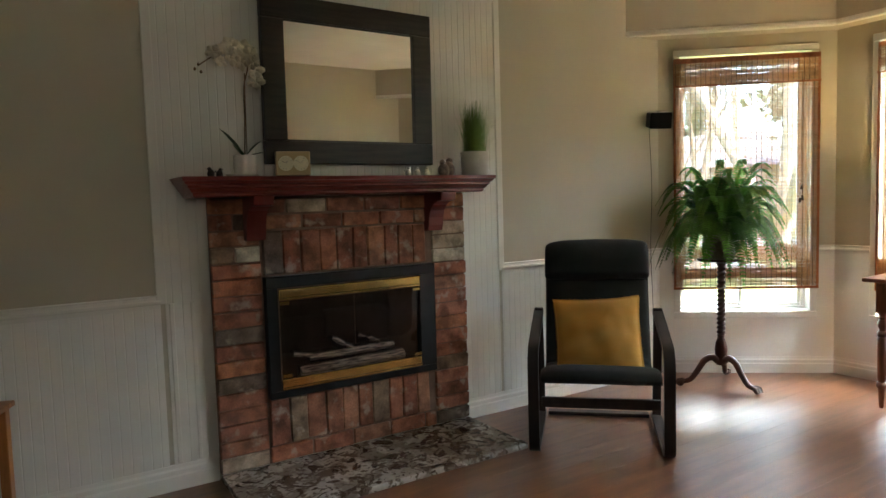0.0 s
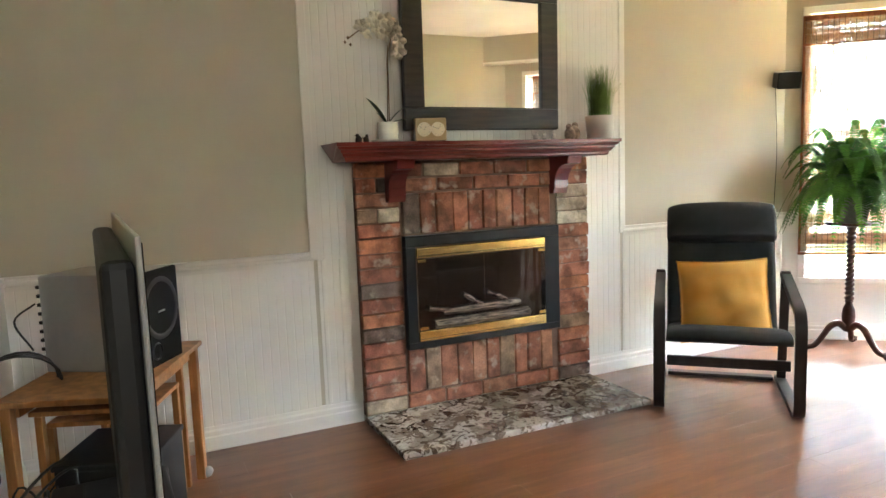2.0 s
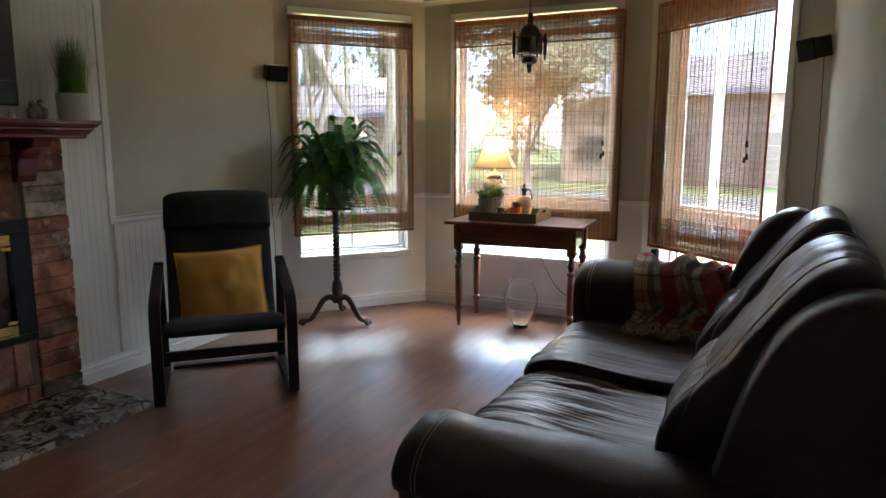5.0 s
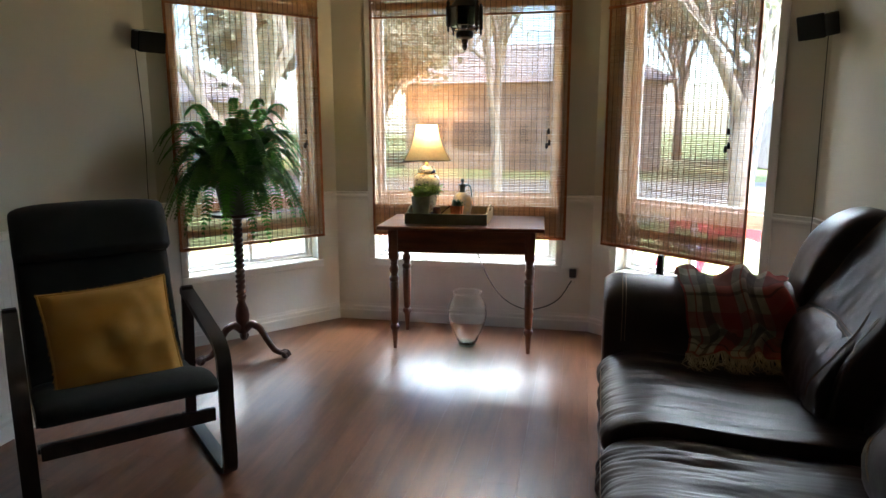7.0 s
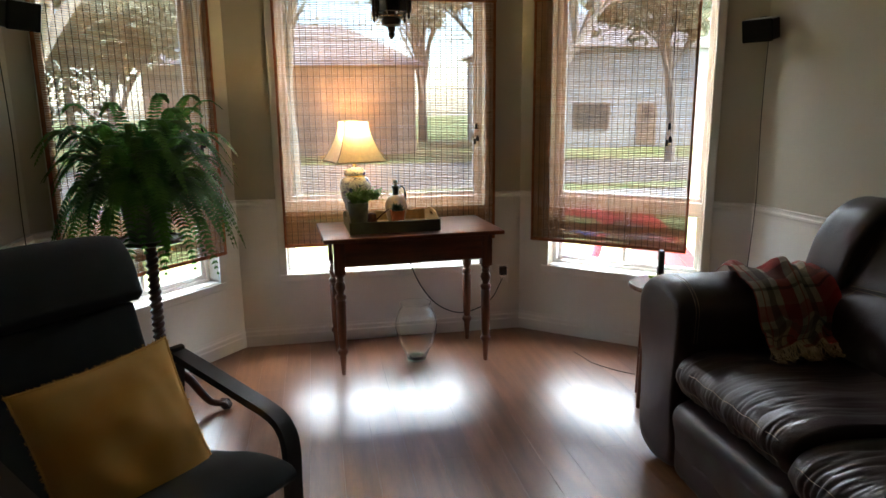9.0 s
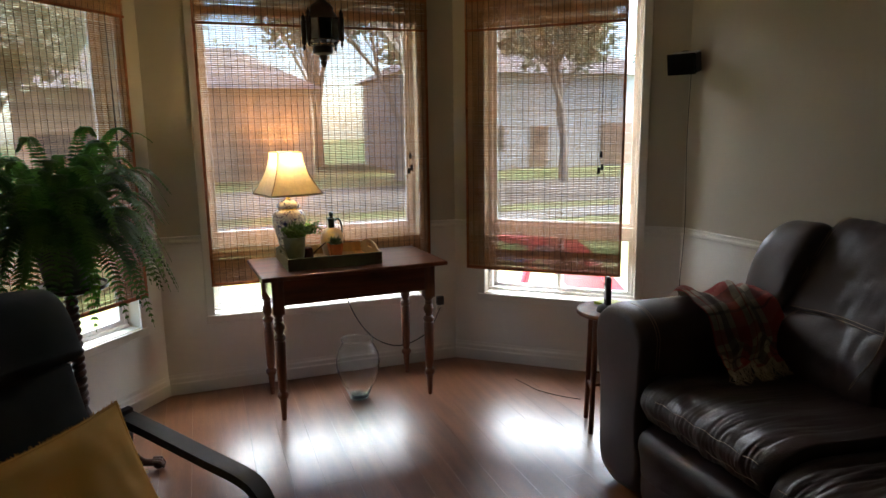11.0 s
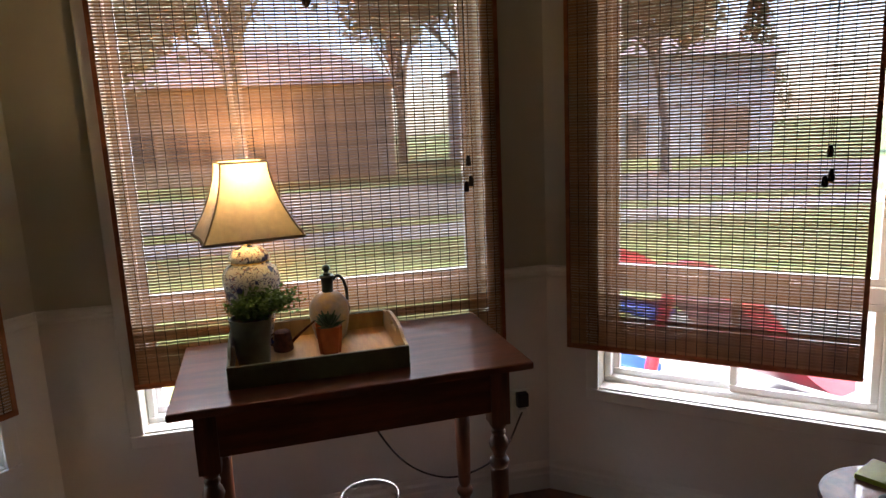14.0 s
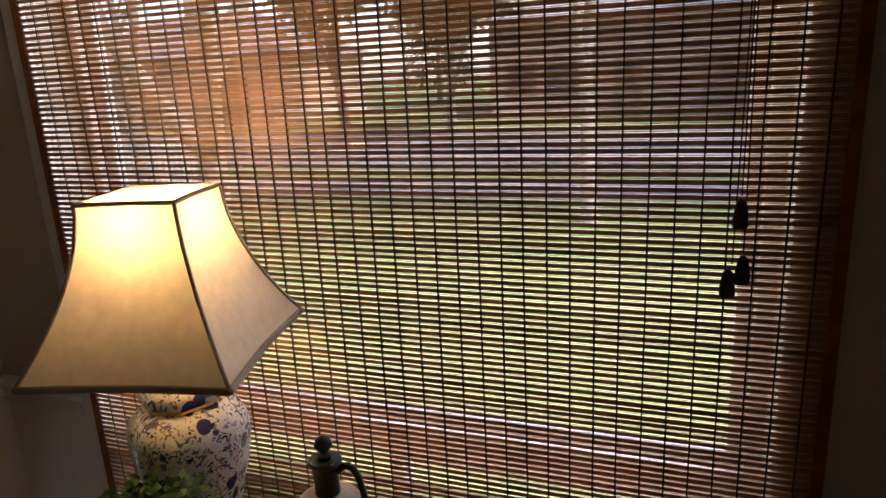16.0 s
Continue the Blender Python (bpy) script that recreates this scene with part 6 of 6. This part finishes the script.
sub = thing("subwoofer", pose(0.915, 3.24, 0.582, 0, 0, 58), "silver subwoofer with black front grille", "speaker")
part("cabinet", B((-0.125, -0.10, 0.0), (0.125, 0.26, 0.345), 0.006), M_SILVER, sub)
front = part("front_panel", B((-0.125, -0.118, 0.0), (0.125, -0.1005, 0.345), 0.003), M_GRILLE, sub)
part("driver_ring", lathe([(0.095, 0), (0.105, 0.004), (0.115, 0.0)], 36, m=pose(0, -0.119, 0.205, 90), caps=False), M_PLASTIC, front, smooth=60)
part("port", lathe([(0.032, 0.002), (0.028, 0.006), (0.024, -0.03), (0.0, -0.03)], 24, m=pose(-0.05, -0.119, 0.055, 90), caps=False), M_PLASTIC, front, smooth=60)
part("badge", B((-0.022, -0.1205, 0.19), (0.022, -0.1185, 0.196)), M_SILVER, front)
part("heat_sink", B((-0.10, 0.261, 0.03), (0.10, 0.272, 0.32), 0.002), M_PLASTIC, sub)
for k in range(9):
    part("fin", B((-0.10, 0.272, 0.04 + k * 0.032), (0.10, 0.292, 0.052 + k * 0.032), 0.001), M_PLASTIC, sub)

box1 = thing("storage_box", pose(0.86, 3.05, 0, 0, 0, -22), "plain black storage box under the small tables", "box")
part("box_body", B((-0.16, -0.16, 0), (0.14, 0.16, 0.33), 0.006), M_PLASTIC, box1)
part("box_lid", B((-0.166, -0.166, 0.33), (0.146, 0.166, 0.35), 0.004), M_PLASTIC, box1)
strip1 = thing("power_strip", pose(0.62, 2.75, 0, 0, 0, 70), "black power strip with lit red switch", "power strip")
part("strip_body", B((-0.16, -0.03, 0), (0.16, 0.03, 0.035), 0.004), M_PLASTIC, strip1)
part("switch", B((0.12, -0.010, 0.035), (0.145, 0.010, 0.041), 0.001), glow("red neon switch", (1.0, 0.03, 0.02), 0.4), strip1)
out2 = thing("wall_outlet", pose(0.456, 2.98, 0.36), "white outlet with black power adapter and cord", "outlet")
part("cover_plate", B((-0.005, -0.036, -0.058), (0.003, 0.036, 0.058), 0.002), M_WHITE, out2)
part("adapter", B((0.002, -0.028, -0.05), (0.048, 0.028, 0.045), 0.006), M_PLASTIC, out2)
rnd = random.Random(9)
for k in range(16):
    c = thing("cable", pose(0, 0, 0), "tangled black cable behind the television", "cable", "cables behind the television")
    x, y = rnd.uniform(0.52, 0.66), rnd.uniform(2.5, 3.0)
    pts = [(0.56 + rnd.uniform(-0.04, 0.2), 2.75 + rnd.uniform(-0.2, 0.2), 0.004 + rnd.uniform(0, 0.03))]
    for j in range(6):
        pts.append((0.60 + rnd.uniform(-0.1, 0.16), 2.80 + rnd.uniform(-0.32, 0.22), abs(rnd.gauss(0.13, 0.12)) + 0.01))
    pts.append((0.62 + rnd.uniform(-0.05, 0.1), 2.7 + rnd.uniform(-0.2, 0.2), 0.005))
    part("cord", tube(curve(pts, 7), rnd.choice((0.003, 0.004, 0.0055)), 6), M_PLASTIC, c, smooth=60)
coil = thing("cable_coil", pose(0.56, 3.16, 0.59), "coil of black cable hanging beside the subwoofer", "cable")
bm = bmesh.new()
for k in range(4):
    tube([(0.0 + 0.11 * math.cos(t) * (1 + 0.05 * k), 0.06 * math.cos(t + k) * 0.4, 0.0 + 0.10 * math.sin(t) * (1 - 0.04 * k)) for t in (i * math.pi / 10 for i in range(21))], 0.004, 6, bm)
tube(curve([(0.05, 0.0, 0.1), (0.0, 0.02, 0.2), (0.06, 0.06, 0.25)], 6), 0.0035, 6, bm)
part("cord", bm, M_PLASTIC, coil, smooth=60)

# ---- outside ----
M_LAWN = material("lawn", (0.15, 0.21, 0.055), 0.95, vary=0.25, size=0.8, bump=0.6, bsize=12, color2=(0.19, 0.21, 0.08))
part("ground", B((-80, -120, -0.75), (160, 120, -0.55)), M_LAWN, kind="structure")
M_CONC = material("pale concrete", (0.30, 0.29, 0.27), 0.85, vary=0.08, size=1.5, bump=0.2, bsize=40)
M_ASPH = material("sun-bleached asphalt", (0.17, 0.165, 0.15), 0.9, vary=0.12, size=1.2, bump=0.3, bsize=60)
part("pavement", B((15.0, -60, -0.55), (16.5, 60, -0.52)), M_CONC, kind="structure")
part("road", B((18.0, -60, -0.56), (25.5, 60, -0.545)), M_ASPH, kind="structure")
part("patio", B((6.25, -4.5, -0.55), (9.4, 0.9, -0.53)), M_ASPH, kind="structure")
M_SIDING = material("red-brown house brick", (0.40, 0.29, 0.23), 0.9, vary=0.15, size=3, bump=0.4, bsize=30)
M_ROOF = material("grey-brown shingles", (0.27, 0.24, 0.23), 0.95, vary=0.2, size=4, bump=0.5, bsize=20)
M_GAR = material("tan garage door", (0.22, 0.15, 0.11), 0.5, vary=0.05)
M_DGLASS = material("dark house window", (0.05, 0.06, 0.07), 0.1, vary=0.1)


def house(x, y, w, d, h, label, wallm):
    th = thing("house", pose(x, y, -0.55), label, "house", "houses across the street")
    part("wall", B((0, -w / 2, 0), (d, w / 2, h), 0.02), wallm, th)
    bm = bmesh.new()
    o = 0.5
    v = [bm.verts.new(q) for q in ((-o, -w / 2 - o, h), (d + o, -w / 2 - o, h), (d + o, w / 2 + o, h), (-o, w / 2 + o, h), (d / 2, -w / 4, h + 2.1), (d / 2, w / 4, h + 2.1))]
    for f in ((3, 2, 1, 0), (0, 1, 4), (1, 2, 5, 4), (2, 3, 5), (3, 0, 4, 5)):
        bm.faces.new([v[i] for i in f])
    part("roof", bm, M_ROOF, th)
    for yy, ww, z0, z1, kind in ((-w * 0.32, 2.4, 0.1, 2.2, "garage_door"), (w * 0.02, 1.0, 0.1, 2.1, "door"), (w * 0.22, 1.8, 0.9, 2.1, "window"), (w * 0.38, 1.2, 0.9, 2.1, "window")):
        p = part(kind, B((-0.05, yy - ww / 2, z0), (-0.002, yy + ww / 2, z1), 0.01), M_GAR, th)
        if kind == "window":
            part("pane", B((-0.06, yy - ww / 2 + 0.08, z0 + 0.08), (-0.0505, yy + ww / 2 - 0.08, z1 - 0.08)), M_DGLASS, p)
        elif kind == "garage_door":
            for i in range(1, 4):
                part("panel_groove", B((-0.053, yy - ww / 2, z0 + i * 0.52), (-0.0505, yy + ww / 2, z0 + i * 0.52 + 0.03)), M_CONC, p)
        else:
            part("door_pane", B((-0.06, yy - 0.2, 1.2), (-0.0505, yy + 0.2, 1.9)), M_DGLASS, p)


house(31, 3.6, 11, 9, 3.7, "single-storey red brick bungalow across the street", M_SIDING)
house(32, -13.5, 14, 9, 4.6, "pale grey sided two-storey house with tan garage door", material("pale grey siding", (0.42, 0.41, 0.42), 0.8, vary=0.08, size=3))
house(30, 25, 13, 9, 3.0, "pale sided bungalow beyond the trees", material("beige siding", (0.45, 0.40, 0.33), 0.8, vary=0.08, size=3))
M_BARK = material("grey-brown bark", (0.30, 0.26, 0.22), 0.95, vary=0.2, size=6, bump=1, bsize=30, stretch=(4, 4, 1))
M_BUDS = shade_mat("spring leaf clump", (0.36, 0.36, 0.24), 0.3, 0.6)


def tree(x, y, h, seed, label, leaves=500, girth=0.16, spread=0.45, lean=0.0, leaf=0.09):
    rnd = random.Random(seed)
    th = thing("tree", pose(x, y, -0.55), label, "tree", "street trees")
    bm, tips = bmesh.new(), []

    def grow(p, d, length, r, depth):
        pts = [p]
        dd = d.copy()
        for i in range(4):
            dd = (dd + Vector((rnd.uniform(-1, 1), rnd.uniform(-1, 1), rnd.uniform(-0.4, 0.6))) * 0.13).normalized()
            pts.append(pts[-1] + dd * length / 4)
        tube(pts, [r * (1 - 0.4 * i / 4) for i in range(5)], 7 if depth > 2 else 4, bm)
        if depth == 0:
            tips.append(pts[-1])
            return
        for _ in range(3 if depth > 2 else 2 + (rnd.random() < 0.5)):
            nd = (dd + Vector((rnd.uniform(-1, 1), rnd.uniform(-1, 1), rnd.uniform(-0.2, 0.7))) * spread * 1.6).normalized()
            grow(pts[rnd.choice((2, 3, 4))], nd, length * rnd.uniform(0.62, 0.85), r * 0.55, depth - 1)
        grow(pts[-1], dd, length * 0.75, r * 0.6, depth - 1)

    grow(Vector((0, 0, 0)), Vector((lean, lean * 0.6, 1)).normalized(), h * 0.30, girth, 4)
    part("trunk", bm, M_BARK, th, smooth=60)
    bm = bmesh.new()
    for k in range(leaves):
        c = rnd.choice(tips) + Vector((rnd.gauss(0, 0.35), rnd.gauss(0, 0.35), rnd.gauss(0, 0.3)))
        for _ in range(3):
            a = Vector((rnd.uniform(-1, 1), rnd.uniform(-1, 1), rnd.uniform(-1, 1))).normalized() * leaf
            b = a.cross(Vector((rnd.uniform(-1, 1), rnd.uniform(-1, 1), rnd.uniform(-1, 1)))).normalized() * leaf * 0.55
            o = c + Vector((rnd.gauss(0, 0.1), rnd.gauss(0, 0.1), rnd.gauss(0, 0.1)))
            bm.faces.new([bm.verts.new(q) for q in (o - a, o + b, o + a, o - b)])
    part("crown", bm, M_BUDS, th, kind="stuff")


tree(10.5, 6.2, 9, 4, "bare grey-barked front yard tree with first buds", 500, 0.17, lean=-0.12)
tree(12.5, -1.2, 9, 9, "leaning bare tree beside the driveway", 1100, 0.22, lean=0.3)
tree(28, 14, 10, 18, "green budding tree by the far bungalow", 3200, 0.22, leaf=0.17)
tree(27, -4.5, 10, 22, "tall tree between the houses", 3200, 0.22, leaf=0.17)
tree(26, 9.0, 8, 61, "ochre budding tree before the bungalow", 3000, 0.18, leaf=0.17)
tree(24, -10, 9, 64, "grey-green budding tree at the kerb", 3000, 0.2, leaf=0.17)
tree(41, 8, 14, 71, "high bare tree behind the bungalow", 2600, 0.3, leaf=0.17)
tree(42, -4, 15, 73, "high bare tree behind the houses", 2600, 0.3, leaf=0.17)
tree(14, 12, 8, 31, "young tree with light green buds", 900, 0.14)
tree(13.5, 2.8, 8, 35, "spreading bare tree in the front yard", 900, 0.12, 0.55)
tree(12.5, 9.0, 8, 45, "thin bare tree near the fence", 900, 0.11, 0.5)
M_HEDGE = shade_mat("dark evergreen", (0.06, 0.10, 0.045), 0.2, 0.7)
M_CONIF = M_HEDGE
for k, (x, y, h) in enumerate(((45, 2, 7), (44, 16, 10), (46, 10, 12), (45, -19, 10), (42, 31, 9), (30, 38, 9), (12, 34, 10), (4, 40, 11), (20, 33, 9), (26, -28, 9), (15, -34, 9), (46, -30, 11))):
    rnd = random.Random(100 + k)
    th = thing("evergreen_tree", pose(x, y, -0.55), "tall dark evergreen behind the houses", "tree", "evergreens behind the houses")
    part("trunk", tube([(0, 0, 0), (0, 0, h * 0.9)], [0.2, 0.05], 8), M_BARK, th)
    bm = bmesh.new()
    for j in range(1500):
        t = rnd.random() ** 0.8
        r = h * 0.28 * (1 - t) * math.sqrt(rnd.uniform(0.3, 1)) + 0.1
        a = rnd.uniform(0, 6.283)
        c = Vector((r * math.cos(a), r * math.sin(a), h * (0.1 + 0.9 * t) - 0.15 * r))
        u = Vector((math.cos(a), math.sin(a), -0.5)) * rnd.uniform(0.25, 0.5)
        w = Vector((-math.sin(a), math.cos(a), rnd.uniform(-0.3, 0.3))) * 0.14
        bm.faces.new([bm.verts.new(q) for q in (c - u * 0.3 - w, c - u * 0.3 + w, c + u)])
    part("crown", bm, M_CONIF, th, kind="stuff")
M_CARRED = material("red car paint", (0.50, 0.02, 0.05), 0.3, vary=0.03, coat=0.5)
M_TYRE = material("tyre rubber", (0.015, 0.015, 0.015), 0.8, vary=0.1)
slide = thing("play_slide", pose(6.75, 0.25, -0.53, 0, 0, -68), "red plastic garden play slide with blue steps", "toy")
bm = bmesh.new()
chute = curve([(-0.35, 0, 1.12), (-0.05, 0, 1.08), (0.35, 0, 0.85), (0.95, 0, 0.38), (1.35, 0, 0.14), (1.6, 0, 0.10)], 5)
for y0, y1, up in ((-0.22, 0.22, 0.0), (-0.26, -0.21, 0.10), (0.21, 0.26, 0.10)):
    prev = None
    for c in chute:
        v = [bm.verts.new((c.x, y, c.z + z)) for y, z in ((y0, -0.02), (y1, -0.02), (y1, 0.02 + up), (y0, 0.02 + up))]
        if prev:
            for i in range(4):
                bm.faces.new((prev[i], prev[(i + 1) % 4], v[(i + 1) % 4], v[i]))
        else:
            bm.faces.new(v)
        prev = v
    bm.faces.new(list(reversed(prev)))
bmesh.ops.recalc_face_normals(bm, faces=bm.faces)
part("chute", bm, M_CARRED, slide, "red moulded chute", smooth=40)
M_BLUEP = material("blue plastic", (0.03, 0.10, 0.40), 0.4, vary=0.05)
for sy in (-0.25, 0.25):
    part("side_rail", tube([(-0.75, sy, 0), (-0.35, sy, 1.12), (-0.32, sy, 1.20)], 0.03, 10), M_CARRED, slide, smooth=60)
for i in range(4):
    part("step", B((-0.74 + 0.1 * i, -0.24, 0.2 + 0.26 * i), (-0.58 + 0.1 * i, 0.24, 0.24 + 0.26 * i), 0.01), M_BLUEP, slide, "blue plastic step")
post = thing("porch_post", pose(7.3, 0.95, -0.53), "white painted square porch post outside", "post")
part("shaft", B((-0.04, -0.04, 0.05), (0.04, 0.04, 3.2), 0.01), M_VINYL, post)
part("plinth", B((-0.09, -0.09, 0), (0.09, 0.09, 0.12), 0.01), M_VINYL, post)
fence = thing("picket_fence", pose(0, 0, -0.55), "weathered pale picket fence beside the lawn", "fence")
M_FENCE = material("weathered pale boards", (0.45, 0.42, 0.38), 0.8, vary=0.12, size=6)
for k in range(70):
    part("picket", B((-0.045, -0.01, 0.04), (0.045, 0.01, 1.15), 0.004), M_FENCE, fence).matrix_basis = pose(5.6 + k * 0.125, 9.5, 0)
for z in (0.3, 0.9):
    part("fence_rail", B((5.5, 9.51, z), (14.4, 9.55, z + 0.08)), M_FENCE, fence)

# ---- bricks of the fireplace ----
rnd = random.Random(42)
brick_cache = {}


def brick(x0, x1, z0, z1):
    key = (round(x1 - x0, 3), round(z1 - z0, 3), rnd.randrange(3))
    if key not in brick_cache:
        w, h = key[0] / 2, key[1] / 2
        me = bpy.data.meshes.new("brick")
        b = rough_box((-w, -0.012, -h), (w, 0.012, h), rnd, 0.0022)
        b.to_mesh(me)
        b.free()
        me.materials.append(M_BRICK)
        brick_cache[key] = me
    ob = new("brick", brick_cache[key])
    ob.parent = fire
    ob.matrix_basis = pose(fx((x0 + x1) / 2), -0.034 + rnd.uniform(-0.006, 0.004), (z0 + z1) / 2, rnd.uniform(-1.2, 1.2), rnd.uniform(-0.8, 0.8), rnd.uniform(-1.2, 1.2))


PITCH = 0.0745
for k in range(17):
    z = 0.034 + k * PITCH
    for a, b in ((1.932, 2.155), (3.095, 3.308)):
        if b < 2.5 and k % 2 and k > 11:
            brick(a, a + 0.10, z, z + PITCH - 0.007)
            brick(a + 0.11, b, z, z + PITCH - 0.007)
        else:
            brick(a, b, z, z + PITCH - 0.007)
x = 2.170
while x < 3.05:
    w = rnd.choice((0.074, 0.082, 0.092))
    x1 = min(x + w, 3.085)
    brick(x, x1, 0.935, 1.138)
    brick(x, x1, 0.118, 0.336)
    x = x1 + 0.006
for row, z in ((0, 1.148), (1, 1.2225)):
    x = 2.168 - 0.08 * row
    first = True
    while x < 3.08:
        x1 = min(x + 0.195, 3.085)
        if x1 - x > 0.03:
            brick(max(x, 2.165), x1, z, z + 0.0655)
        x = x1 + 0.011
x = 2.168
while x < 3.08:
    x1 = min(x + 0.205, 3.085)
    brick(x, x1, 0.034, 0.108)
    x = x1 + 0.010

# ---- floor planks ----
rnd = random.Random(7)
boards = new("floor_boards")
tagged(boards, kind="structure")
PW, pm = 0.13, {}
y = -1.55
row = 0
while y < 3.73:
    x = 0.45 - rnd.uniform(0, 1.1)
    y1 = min(y + PW, 3.73)
    while x < 5.88:
        xa, xb = max(x, 0.45), min(x + 1.2, 5.88)
        if xb - xa > 0.02:
            key = (round(xb - xa, 2), round(y1 - y, 3))
            if key not in pm:
                b = bmesh.new()
                box(b, (-(xb - xa) / 2 + 0.0003, -(y1 - y) / 2 + 0.0003, -0.012), ((xb - xa) / 2 - 0.0003, (y1 - y) / 2 - 0.0003, 0.0))
                me = bpy.data.meshes.new("plank")
                b.to_mesh(me)
                b.free()
                me.materials.append(M_FLOOR)
                pm[key] = me
            ob = new("plank", pm[key])
            ob.parent = boards
            ob.location = ((xa + xb) / 2, (y + y1) / 2, 0)
        x += 1.2
    y = y1
    row += 1
